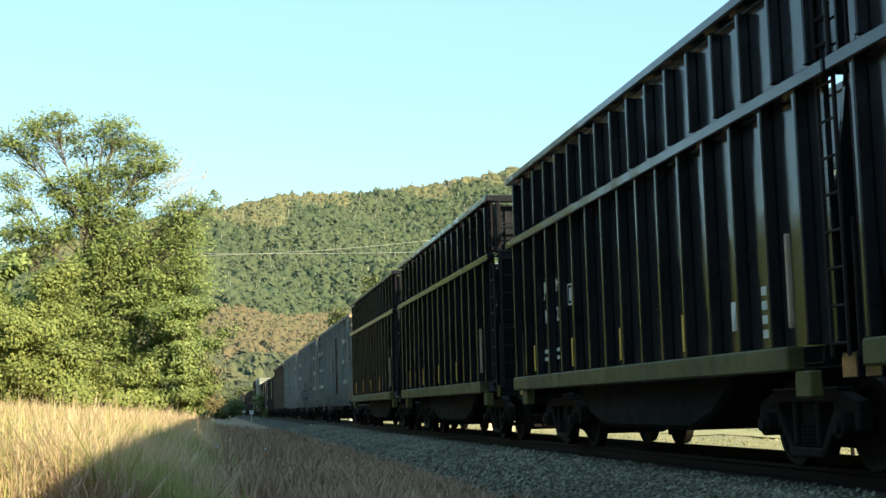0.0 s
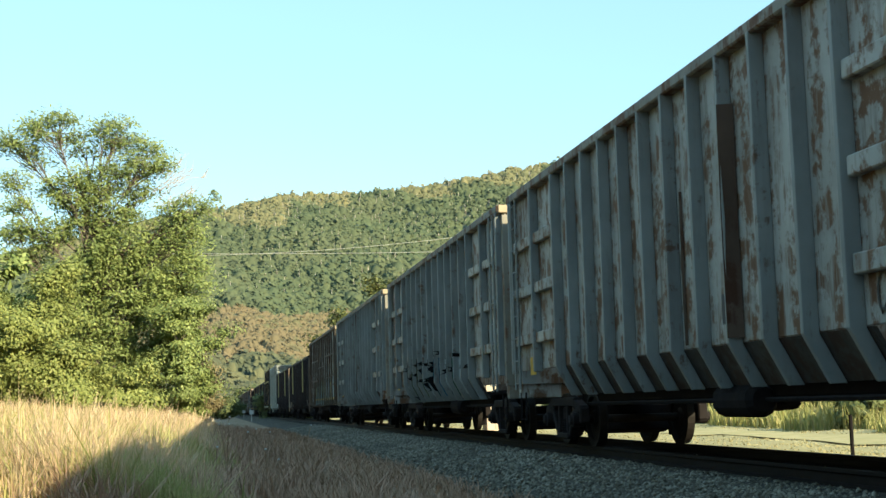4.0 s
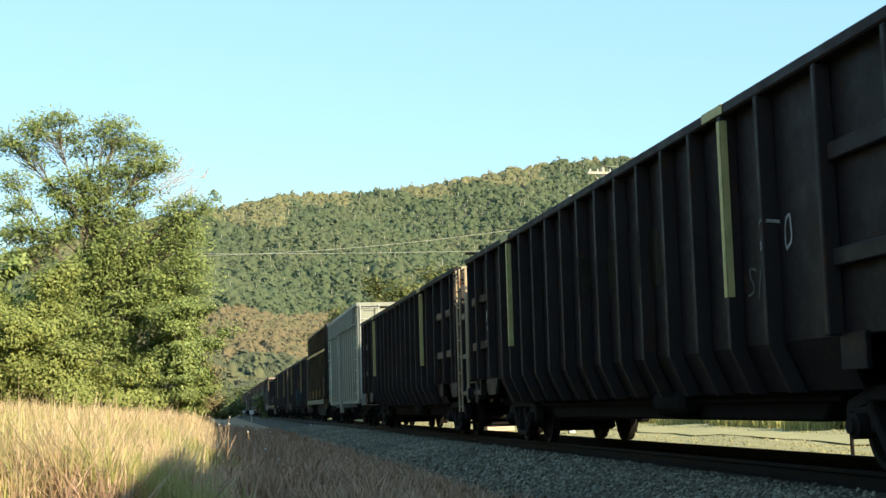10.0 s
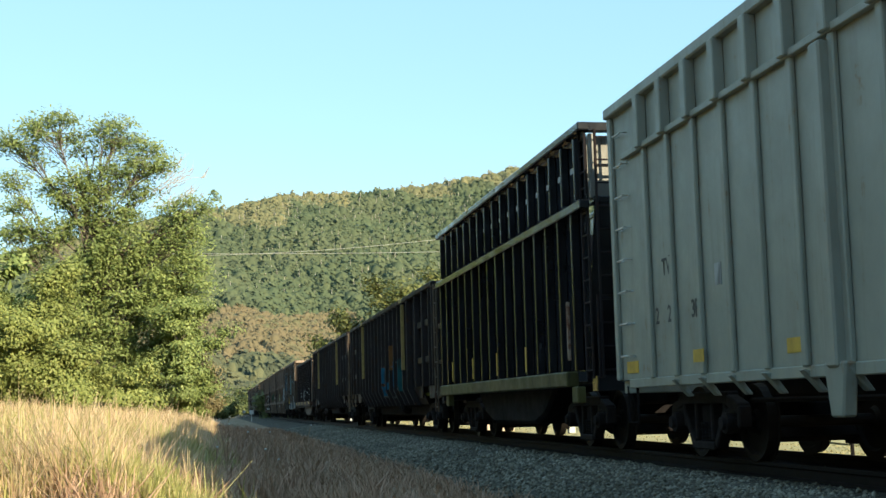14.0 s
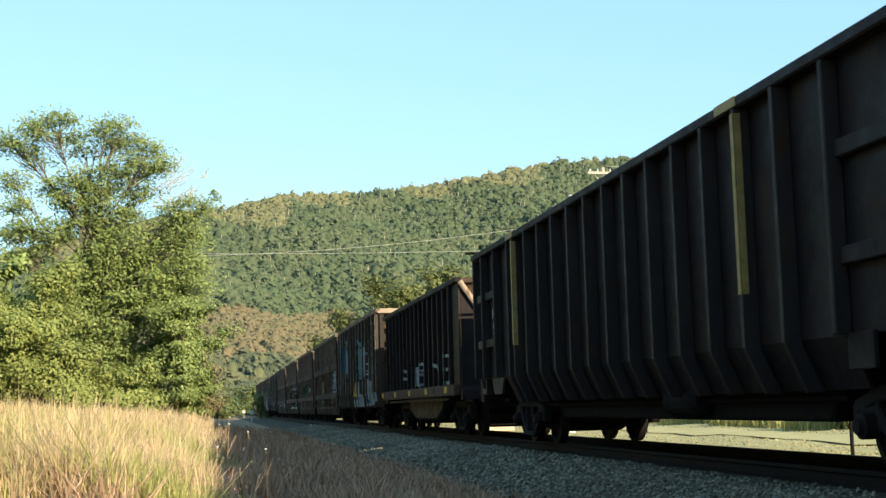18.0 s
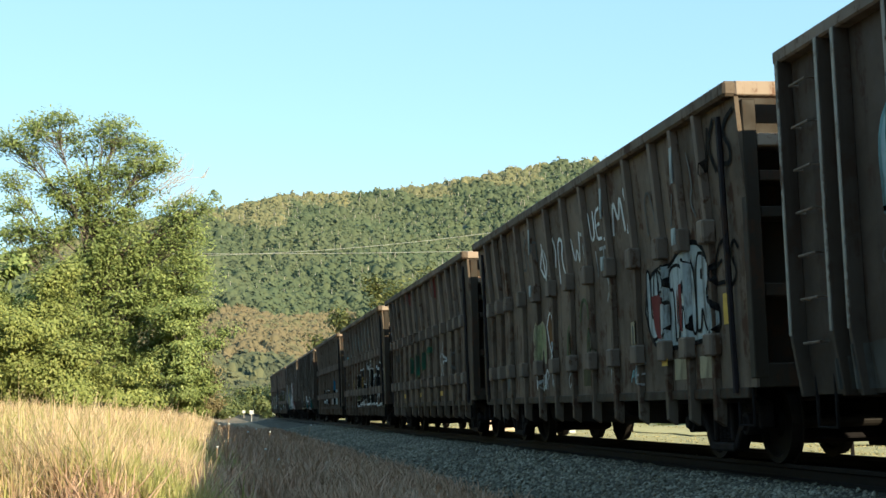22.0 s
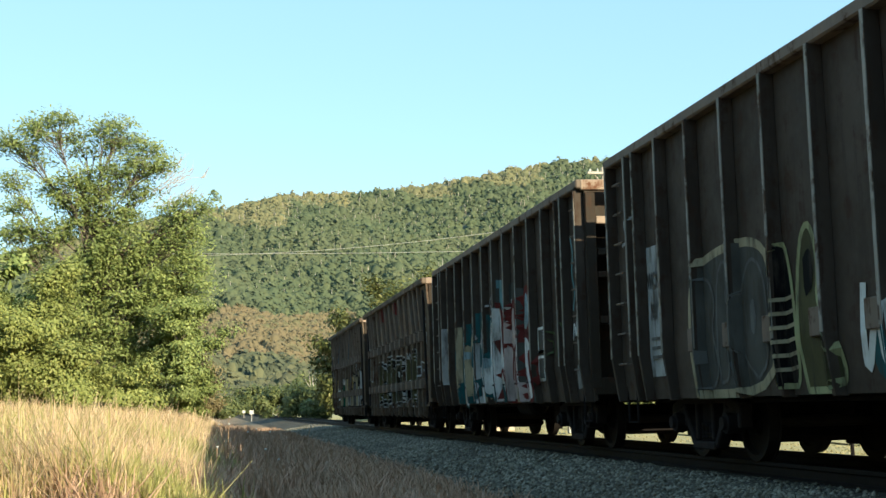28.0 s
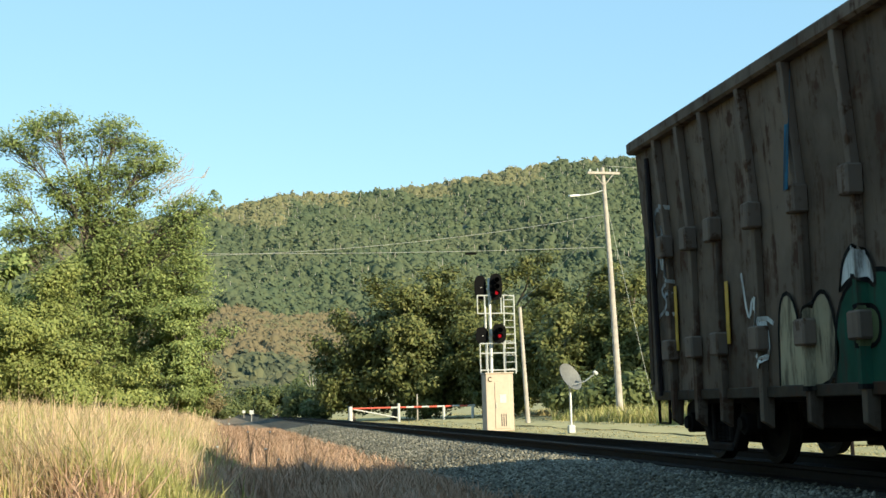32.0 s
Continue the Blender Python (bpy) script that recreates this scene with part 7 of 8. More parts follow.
# -- brown gondola with blocks on its ribs --
def block_gondola(y0, L, label, art):
    H, hw = 4.19, 1.40
    car = car_base("block_gondola", y0, L, label)
    half = L / 2
    us = [-6.25, -5.41] + [-4.6 + i * 1.1375 for i in range(9)] + [5.31, 6.15]
    prof = lambda u, z: -hw - 0.10 * max(0.0, min(1.0, (z - 2.7) / 1.3)) - (0.09 if any(abs(u - r) < 0.06 for r in us) else 0.0)
    out = [(-0.10, H - 0.06), (0.0, 2.7), (0.0, 0.86), (0.05, 0.86), (0.05, 2.7), (-0.05, H - 0.06)]
    me = prism(out, round(L - 0.04, 3), "y")
    rib = prism([(-0.20, H - 0.12), (-0.09, 2.72), (0.0, 2.72), (-0.10, H - 0.12)], 0.10, "y", 0.008)
    low = prism([(-0.08, 2.70), (-0.08, 0.50), (0.04, 0.42), (0.06, 0.80), (0.0, 0.86), (0.0, 2.70)], 0.10, "y", 0.008)
    for s in (-1, 1):
        r = 0 if s < 0 else 180
        part("side_panel", me, BROWN, car, pose(s * hw, 0, 0, 0, 0, r))
        for u in us:
            part("upper_rib", rib, BROWNRIB, car, pose(s * hw, u, 0, 0, 0, r))
            part("lower_rib", low, BROWN, car, pose(s * hw, u, 0, 0, 0, r))
            part("rib_block", box(0.17, 0.20, 0.28, 0.02), BROWNRIB, car, pose(s * (hw + 0.085), u, 2.66), "square steel block on the rib")
            part("foot_block", box(0.15, 0.24, 0.26, 0.02), BROWNRIB, car, pose(s * (hw + 0.075), u, 1.36))
        part("side_sill", box(0.10, L - 0.4, 0.12, 0.01), DARKRUST, car, pose(s * (hw - 0.02), 0, 0.80))
    for s in (-1, 1):
        part("top_chord", box(0.2, L, 0.17, 0.03), BROWN, car, pose(s * (hw + 0.12), 0, H - 0.085))
        # shade from the car ahead is in the dark wall, sun in the light plates
        end_frame(car, s * half, s, H, 0.95, hw + 0.02, DARKRUST, RUSTLIT if s < 0 else BROWN, [(3.55, 0.14), (3.15, 0.12), (2.75, 0.12), (1.9, 0.14)], 0.5)
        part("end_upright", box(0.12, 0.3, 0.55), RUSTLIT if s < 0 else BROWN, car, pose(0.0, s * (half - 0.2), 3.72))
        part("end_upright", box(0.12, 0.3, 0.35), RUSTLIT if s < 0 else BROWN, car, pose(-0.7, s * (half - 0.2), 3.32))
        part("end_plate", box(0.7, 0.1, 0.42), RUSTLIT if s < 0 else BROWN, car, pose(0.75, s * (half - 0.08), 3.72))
        part("downpipe", tube([[(-hw - 0.10, s * (half - 0.5), H - 0.3), (-hw - 0.04, s * (half - 0.5), 0.8)]], 0.035), SOOT, car)
    art(car, prof, half, us)
    net_cover(car, L, H, hw, int(y0))
    add_under(car, L, 11.0, False, low=0.42)
    return car


def art_tags(car, prof, half, us):
    random.seed(21)
    W = SPRAY["white"]
    strokes(car, [rounded([(1.95, 3.1), (1.7, 3.45), (1.45, 3.15), (1.65, 2.85), (1.95, 3.1)]), [(1.75, 3.5), (1.6, 2.75)], rounded([(1.4, 3.4), (1.2, 3.4), (1.35, 3.1), (1.15, 2.85)])], 0.06, W, prof)
    strokes(car, [rounded([(0.7, 2.7), (0.65, 3.45), (0.3, 3.4), (0.5, 3.05), (0.15, 2.6)]), rounded([(0.95, 3.5), (0.8, 3.3), (0.9, 3.0)])], 0.06, W, prof)
    strokes(car, [rounded([(-0.2, 3.35), (-0.35, 2.9), (-0.5, 3.2), (-0.6, 2.85), (-0.7, 3.4)]), rounded([(-0.75, 3.35), (-1.0, 3.3), (-0.8, 3.1), (-1.0, 2.85)])], 0.055, W, prof)
    strokes(car, [rounded([(-1.3, 3.6), (-1.35, 3.15), (-1.55, 3.2), (-1.55, 3.6)]), rounded([(-1.9, 3.6), (-1.65, 3.55), (-1.65, 3.15), (-1.9, 3.15)]), [(-1.65, 3.35), (-1.85, 3.37)], rounded([(-2.2, 3.55), (-2.0, 3.45), (-2.2, 3.25), (-2.0, 3.1)])], 0.05, W, prof)
    strokes(car, [[(-1.5, 3.0), (-1.55, 2.6)], [(-1.7, 3.0), (-2.1, 3.0)], rounded([(-1.9, 3.0), (-1.95, 2.6), (-2.1, 2.4), (-1.95, 2.2)])], 0.05, SPRAY["silver"], prof)
    strokes(car, [rounded([(-2.5, 3.1), (-2.6, 3.65), (-2.8, 3.2), (-2.95, 3.7), (-3.05, 3.1)]), rounded([(-3.35, 3.75), (-3.1, 3.65), (-3.3, 3.4), (-3.15, 3.05)])], 0.07, W, prof)
    # pale round piece with dark red hearts
    blob(car, [(-3.7, 1.9), (-3.8, 2.3), (-4.2, 2.45), (-4.7, 2.4), (-5.1, 2.6), (-5.7, 2.65), (-6.05, 2.4), (-6.05, 1.95), (-6.4, 1.8), (-6.35, 1.45), (-5.6, 1.42), (-4.6, 1.38), (-3.95, 1.45)], SPRAY["pale"], prof, "graffiti_field", 0.009, SPRAY["black"], 0.06)
    block_tag(car, "USTAR", -3.8, -6.1, 1.5, 2.42, prof, SPRAY["black"], SPRAY["pale"], 0.045, None, 0.06)
    blob(car, [(-4.0, 2.1), (-4.6, 2.1), (-4.7, 1.95), (-4.3, 1.9), (-4.45, 1.5), (-4.1, 1.55)], SPRAY["red"], prof, "graffiti_core", 0.026)
    blob(car, [(-5.0, 2.15), (-5.4, 2.2), (-5.35, 1.55), (-4.95, 1.6)], SPRAY["red"], prof, "graffiti_core", 0.026)
    # heart outline, arches and small patches
    blob(car, [(1.75, 2.05), (1.5, 2.35), (1.3, 2.05), (1.05, 1.5), (1.25, 1.45), (1.55, 1.65)], SPRAY["orange"], prof, "graffiti_field", 0.012, SPRAY["white"], 0.045)
    block_tag(car, "SA", 2.75, 1.8, 1.42, 2.15, prof, SPRAY["tan"], SPRAY["lemon"], 0.05, None, 0.05)
    tag_line(car, "BUR", 2.4, 0.98, 0.3, 0.05, SPRAY["white"], prof)
    tag_line(car, "SOA", 3.2, 3.2, 0.5, 0.05, SPRAY["faint"], prof)
    for u, z0, z1 in ((0.2, 1.5, 2.0), (-0.65, 2.0, 2.35), (-1.0, 1.5, 1.9)):
        strokes(car, [rounded([(u + 0.22, z0), (u + 0.2, z1 - 0.1), (u, z1), (u - 0.2, z1 - 0.1), (u - 0.22, z0)])], 0.06, SPRAY["sage"], prof)
    blob(car, [(-3.05, 1.5), (-3.45, 1.5), (-3.45, 1.8), (-3.05, 1.8)], DARKLET, prof, "stencil_plate", 0.012, SPRAY["tan"], 0.05, 0)
    for k, (u, c) in enumerate(((2.45, "silver"), (1.55, "silver"), (0.4, "silver"), (-1.9, "white"), (-2.95, "cyan"), (-3.2, "silver"))):
        tag_line(car, ("NK", "WA", "OS", "I", "AK", "NE")[k], u, 0.98, 0.26, 0.03, SPRAY[c], prof)
    for u, c in ((-4.95, "tan"), (-5.85, "tan"), (-0.7, "olive"), (4.9, "faint")):
        mark(car, u, 1.12, 0.42, 0.26, SPRAY[c], prof)
    mark(car, -4.62, 1.22, 0.2, 0.1, YELLOW, prof)
    for i in (8, 4, 1):
        mark(car, us[i], 3.6, 0.09, 0.45, SPRAY["pale"], lambda a, b: prof(a, b) - 0.012)
        mark(car, us[i] + 0.02, 2.72, 0.15, 0.2, SPRAY["pale"], lambda a, b: -1.40 - 0.172)
    strokes(car, [rounded([(-5.7, 3.7), (-5.8, 3.3), (-5.65, 3.1), (-5.8, 2.9)]), rounded([(-4.0, 2.9), (-3.95, 3.4), (-4.2, 3.5), (-4.35, 3.0)]), [(-4.9, 2.9), (-5.05, 3.3)]], 0.035, SPRAY["faint"], prof)
    tag_line(car, "KS", -6.3, 3.3, 0.6, 0.06, SPRAY["black"], prof)
    tag_line(car, "ES", -6.3, 2.0, 0.5, 0.05, SPRAY["black"], prof)
    mark(car, -6.6, 1.75, 0.25, 0.35, YELLOW, prof)


def art_plain(car, prof, half, us):
    random.seed(22)
    G = SPRAY["green"]
    for u0, u1, z0, z1, g in ((2.65, 2.05, 1.65, 2.2, "O"), (1.55, 0.85, 1.5, 2.2, "O"), (0.4, -0.25, 1.7, 2.2, "U"), (-0.35, -1.4, 1.75, 2.3, "T")):
        block_tag(car, g, u0, u1, z0, z1, prof, SPRAY["sage"], G, 0.04, None, 0.06)
    for i, z in ((8, 3.62), (4, 3.45)):
        blob(car, [(us[i] - 0.28, z), (us[i] - 0.3, 4.02), (us[i] + 0.06, 4.02), (us[i] + 0.05, z + 0.1)], SPRAY["red"], prof, "graffiti_field", 0.012)
    strokes(car, [rounded([(-2.55, 1.95), (-2.85, 2.1), (-3.1, 2.45), (-3.2, 2.1), (-3.6, 1.95), (-3.4, 1.7), (-3.6, 1.2), (-3.2, 1.4)], 1), rounded([(-2.6, 1.9), (-2.8, 1.7), (-2.6, 1.4)])], 0.04, SPRAY["white"], prof)
    strokes(car, [rounded([(6.75, 1.0), (6.55, 1.3), (6.7, 1.6), (6.5, 1.9)])], 0.05, SPRAY["silver"], prof)
    tag_line(car, "SO", -4.2, 1.6, 0.5, 0.05, SPRAY["faint"], prof)
    strokes(car, [[(-6.0, 2.3), (-6.05, 1.2)]], 0.07, YELLOW, prof, "yellow_line")
    tag_line(car, "OS", 2.0, 2.35, 0.4, 0.03, SPRAY["ash"], prof)
    tag_line(car, "NU", 5.3, 2.1, 0.4, 0.03, SPRAY["ash"], prof)
    for u, z, w in ((-2.6, 1.06, 0.34), (1.0, 1.06, 0.26), (4.15, 1.06, 0.18)):
        mark(car, u, z, w, 0.12, YELLOW, prof)


def art_outline(car, prof, half, us):
    random.seed(23)
    C, W, K = SPRAY["cyan"], SPRAY["white"], SPRAY["black"]
    # five thin rounded letters along the top
    strokes(car, [rounded([(2.55, 3.5), (2.85, 3.62), (3.15, 3.35), (3.1, 2.95), (2.75, 3.0), (2.6, 2.65), (2.8, 2.55)])], 0.055, C, prof)
    for u, w, z0, z1 in ((1.7, 0.34, 3.0, 3.66), (0.55, 0.38, 2.95, 3.68), (-0.6, 0.4, 2.85, 3.72)):
        strokes(car, [rounded([(u + w * math.cos(t), (z0 + z1) / 2 + (z1 - z0) / 2 * math.sin(t)) for t in np.linspace(1.2, 1.2 + math.tau, 11)])], 0.055, C, prof)
    strokes(car, [rounded([(-1.5, 2.75), (-1.35, 3.4), (-1.6, 3.85), (-1.95, 3.7), (-1.9, 3.35), (-2.15, 3.2), (-2.1, 2.8), (-1.8, 2.7), (-1.5, 2.75)]), rounded([(-1.55, 3.5), (-1.7, 3.3), (-1.75, 3.6)]), rounded([(-1.9, 3.15), (-1.75, 3.1), (-1.85, 2.95), (-1.7, 2.85)])], 0.06, C, prof)
    strokes(car, [[(1.75, 3.25), (1.68, 3.1), (1.6, 3.25)], rounded([(0.65, 3.35), (0.5, 3.3), (0.6, 3.1), (0.45, 3.05)]), [(-0.5, 3.5), (-0.6, 3.38), (-0.72, 3.5)], rounded([(-0.7, 3.2), (-0.55, 3.15), (-0.7, 3.0), (-0.55, 2.95)])], 0.04, SPRAY["pale"], prof)
    tag_line(car, "NE", 5.2, 2.75, 0.45, 0.05, C, prof)
    tag_line(car, "AB", 4.35, 2.72, 0.45, 0.05, C, prof)
    tag_line(car, "SAK", -2.5, 3.35, 0.36, 0.05, C, prof)
    strokes(car, [rounded([(-2.6, 3.0), (-2.9, 3.15), (-3.2, 2.95), (-2.9, 2.75), (-3.2, 2.6)])], 0.06, C, prof)
    # black bodies with white edges below
    e = lambda pts: blob(car, pts, K, prof, "graffiti_letter", 0.013, W, 0.055)
    e([(2.0, 0.95), (2.05, 1.9), (1.85, 1.75), (1.4, 2.0), (0.8, 2.05), (0.45, 2.1), (-0.05, 2.2), (-0.65, 2.3), (-0.62, 1.5), (-0.2, 0.9), (0.4, 0.85), (1.2, 0.8)])
    e([(-0.45, 0.95), (-0.55, 1.6), (-0.85, 1.9), (-1.2, 1.75), (-1.4, 1.3), (-1.2, 0.95), (-0.8, 0.85)])
    e([(-1.3, 1.0), (-1.35, 1.9), (-1.7, 1.75), (-1.6, 2.4), (-1.95, 2.6), (-2.3, 2.45), (-2.45, 2.1), (-2.4, 1.5), (-2.7, 0.9), (-2.0, 0.8)])
    e([(-2.45, 1.0), (-2.5, 2.35), (-2.75, 2.6), (-3.2, 2.55), (-3.35, 2.2), (-3.2, 1.5), (-3.4, 0.9), (-3.0, 0.8)])
    e([(-3.25, 0.95), (-3.35, 2.2), (-3.8, 2.1), (-3.9, 1.6), (-4.1, 2.2), (-4.5, 2.3), (-4.55, 1.2), (-4.3, 0.85), (-3.7, 0.8)])
    e([(-4.45, 0.95), (-4.6, 1.9), (-5.0, 2.3), (-5.5, 2.2), (-5.6, 1.6), (-5.4, 0.9), (-4.9, 0.8)])
    e([(-5.5, 0.9), (-5.65, 2.3), (-6.2, 2.35), (-6.6, 2.1), (-6.7, 1.1), (-6.2, 0.8)])
    strokes(car, [rounded([(1.55, 1.3), (1.5, 1.85), (1.25, 1.5), (1.05, 1.6), (1.05, 1.2)]), rounded([(0.85, 0.95), (0.6, 1.3), (0.75, 1.7), (0.3, 1.75)]), rounded([(0.3, 1.9), (0.2, 1.3), (-0.2, 1.5), (-0.35, 1.2)]), rounded([(-1.7, 1.7), (-2.0, 1.85), (-2.3, 1.8)]), rounded([(-1.8, 1.6), (-1.85, 1.2), (-2.1, 1.05)]), rounded([(-2.05, 1.6), (-2.2, 1.3), (-2.3, 1.5)])], 0.035, W, prof, lift=0.02)
    strokes(car, [rounded([(-2.65, 2.35), (-2.9, 2.5), (-3.1, 2.35), (-2.9, 2.25), (-2.75, 2.33)]), rounded([(-3.6, 1.2), (-3.75, 1.8), (-4.2, 1.9)]), rounded([(-4.9, 1.2), (-5.0, 1.8), (-5.3, 1.7)]), rounded([(-5.9, 1.2), (-6.0, 2.0), (-6.3, 1.8)])], 0.035, W, prof, lift=0.02)
    blob(car, [(1.2, 1.0), (1.35, 1.5), (0.95, 1.6), (0.75, 1.1)], SPRAY["olive"], prof, "graffiti_core", 0.019, SPRAY["tan"], 0.03)
    strokes(car, [rounded([(2.1 - 0.3 * k, 0.86 + 0.06 * math.sin(k * 1.7)) for k in range(30)])], 0.06, W, prof, lift=0.021)
    patch(car, half - 0.75, half - 0.35, 1.0, 2.4, SPRAY["ash"], prof)
    for u, z in ((5.85, 1.7), (3.3, 1.62), (-0.12, 1.65)):
        mark(car, u, z, 0.08, 0.55, YELLOW, lambda a, b: prof(a, b) - 0.022)
    tag_line(car, "NK", 5.3, 1.5, 0.4, 0.04, SPRAY["faint"], prof)
    tag_line(car, "OS", 3.9, 1.45, 0.35, 0.04, SPRAY["faint"], prof)


def art_small(car, prof, half, us):
    random.seed(24)
    for k in range(8):
        u = 3.2 - 1.05 * k
        patch(car, u - 0.95, u, 0.95, 1.55 + 0.25 * math.sin(k * 2.2), SPRAY[("rose", "black", "pale", "black", "orange")[k % 5]], prof, shape=k)
    tag_line(car, "AIKNSUE", 3.0, 1.0, 0.75, 0.09, SPRAY["black"], prof)
    tag_line(car, "ENWAS", 2.2, 1.1, 0.6, 0.05, SPRAY["white"], prof)
    patch(car, -3.6, -2.6, 1.5, 2.2, SPRAY["blue"], prof, shape=4)


def art_block(car, prof, half, us):
    random.seed(25)
    S, K = SPRAY["silver"], SPRAY["black"]
    patch(car, half - 1.0, half - 0.2, 3.3, 4.0, SPRAY["faint"], prof)
    patch(car, half - 1.0, half - 0.2, 1.0, 3.3, SPRAY["ash"], prof)
    for g, u0, u1, z1 in (("R", 4.15, 1.7, 2.15), ("A", 1.85, -0.6, 2.3), ("E", -0.3, -2.45, 2.22), ("N", -2.7, -4.9, 2.25)):
        w = u0 - u1
        line = [(u0 - a * w, 0.88 + b * (z1 - 0.88)) for a, b in PUFF[g]]
        loop = rounded(line + [line[0]], 1)
        strokes(car, [loop], 0.30, S, prof, "graffiti_outline", lift=0.009)
        strokes(car, [loop], 0.21, K, prof, "graffiti_shade", lift=0.012)
        blob(car, line, SPRAY["olive"], prof, "graffiti_letter", 0.015, S, 0.03, 1)
        c = u0 - 0.55 * w
        blob(car, [(c + 0.2, 0.95), (c + 0.3, z1 - 0.15), (c - 0.15, z1 - 0.12), (c - 0.25, 0.95)], SPRAY["dim"], prof, "graffiti_core", 0.019, smooth=1)
        if g in EYES:
            a, b, ra, rb = EYES[g]
            blob(car, [(u0 - (a + ra * math.cos(t)) * w, 0.88 + (b + 1.4 * rb * math.sin(t)) * (z1 - 0.88)) for t in np.linspace(0, math.tau, 7)[:-1]], K, prof, "graffiti_eye", 0.023, S, 0.03, 1)
    strokes(car, [[(-5.0, 1.85), (-5.6, 1.85), (-5.6, 1.6), (-5.1, 1.6)]], 0.05, S, prof)
    for z, t in ((2.75, "SE"), (2.4, "AK")):
        tag_line(car, t, -6.35, z, 0.35, 0.05, S, prof)
    tag_line(car, "SNO", -6.1, 1.6, 0.35, 0.05, S, prof)
    tag_line(car, "SASOE", half - 0.35, 2.6, 0.3, 0.04, S, prof)
    tag_line(car, "NAKS", half - 0.4, 1.7, 0.35, 0.05, S, prof)
    mark(car, -6.55, 1.75, 0.10, 0.8, YELLOW, prof)
    mark(car, -3.35, 1.65, 0.09, 0.5, YELLOW, lambda a, b: prof(a, b) - 0.026)
    for i in (8, 5):
        patch(car, us[i] - 0.2, us[i] + 0.05, 3.6, 4.0, SPRAY["red"], prof, shape=i)


def art_last(car, prof, half, us):
    random.seed(26)
    S, T, K = SPRAY["silver"], SPRAY["tan"], SPRAY["black"]
    tag_line(car, "NA", 6.75, 2.3, 0.42, 0.06, S, prof)
    tag_line(car, "OS", 6.7, 2.75, 0.42, 0.06, S, prof)
    tag_line(car, "SE", 6.65, 1.85, 0.4, 0.05, S, prof)
    strokes(car, [rounded([(3.9, 2.1), (3.75, 1.5), (3.6, 1.9), (3.5, 1.3), (3.35, 1.8)]), rounded([(3.6, 1.2), (3.4, 1.0), (3.2, 1.3), (3.35, 1.6), (3.1, 1.5)])], 0.05, SPRAY["white"], prof)
    b = lambda pts, col, lift=0.014: blob(car, pts, SPRAY[col], prof, "graffiti_letter", lift, K, 0.045)
    b([(3.0, 0.82), (2.95, 1.75), (2.6, 1.8), (2.4, 1.2), (2.1, 1.75), (1.75, 1.7), (1.6, 0.82)], "tan")
    b([(1.75, 0.82), (1.65, 1.6), (1.1, 1.85), (0.5, 1.8), (0.2, 1.5), (0.1, 0.82)], "green", 0.017)
    b([(1.3, 1.2), (1.2, 1.55), (0.8, 1.5), (0.85, 1.15)], "sage", 0.021)
    b([(1.55, 1.7), (1.45, 2.0), (1.2, 2.12), (0.9, 1.95), (0.85, 1.65), (1.05, 1.8), (1.3, 1.8)], "white", 0.021)
    b([(0.4, 0.82), (0.35, 1.6), (0.2, 1.95), (-0.2, 2.05), (-0.3, 1.6), (-0.6, 1.4), (-0.9, 0.82)], "tan", 0.019)
    b([(-0.75, 0.85), (-0.6, 1.3), (-1.0, 1.5), (-1.5, 1.2), (-1.6, 0.85)], "silver", 0.021)
    strokes(car, [rounded([(0.1, 1.9), (-0.05, 1.5), (-0.1, 1.0)])], 0.05, K, prof, lift=0.024)
    tag_line(car, "SEN", -1.65, 1.75, 0.32, 0.05, SPRAY["cyan"], prof)
    tag_line(car, "AO", -1.8, 1.4, 0.32, 0.05, SPRAY["cyan"], prof)
    # tan and grey piece with dark outlines
    b([(-2.25, 0.82), (-2.3, 1.5), (-2.6, 1.7), (-2.75, 2.2), (-3.0, 1.8), (-3.3, 2.25), (-3.6, 2.1), (-3.6, 1.3), (-3.3, 0.82)], "tan", 0.014)
    b([(-3.85, 2.2), (-3.8, 2.55), (-4.05, 2.7), (-4.3, 2.5), (-4.35, 2.2)], "white", 0.012)
    b([(-3.3, 0.82), (-3.5, 1.8), (-3.8, 2.2), (-4.3, 2.3), (-4.6, 2.0), (-4.2, 1.6), (-4.6, 1.3), (-4.5, 0.82)], "faint", 0.017)
    b([(-4.5, 0.82), (-4.5, 1.7), (-4.8, 2.3), (-5.3, 2.35), (-5.5, 1.9), (-5.3, 1.3), (-5.5, 0.82)], "tan", 0.019)
    b([(-5.4, 0.82), (-5.45, 1.9), (-5.8, 2.4), (-6.3, 2.3), (-6.5, 1.7), (-6.3, 0.82)], "silver", 0.021)
    for u in (-2.9, -3.9, -4.9, -5.9):
        strokes(car, [rounded([(u, 1.0), (u - 0.1, 1.5), (u + 0.15, 1.75), (u - 0.2, 2.0)])], 0.045, K, prof, lift=0.026)
    for u, z, h in ((6.0, 1.75, 0.8), (4.3, 1.7, 0.7), (-0.35, 1.75, 0.5), (-2.55, 1.75, 0.6)):
        mark(car, u, z, 0.09, h, YELLOW, lambda a, c: prof(a, c) - 0.026)
    for i in (8, 4):
        part("blue_streak", box(0.008, 0.10, 1.2, 0), SPRAY["blue"], car, pose(-hw_last(prof, us[i]), us[i], 3.35, 0, 4.4), "blue painted rib")


def hw_last(prof, u):
    return -prof(u, 3.3) + 0.01


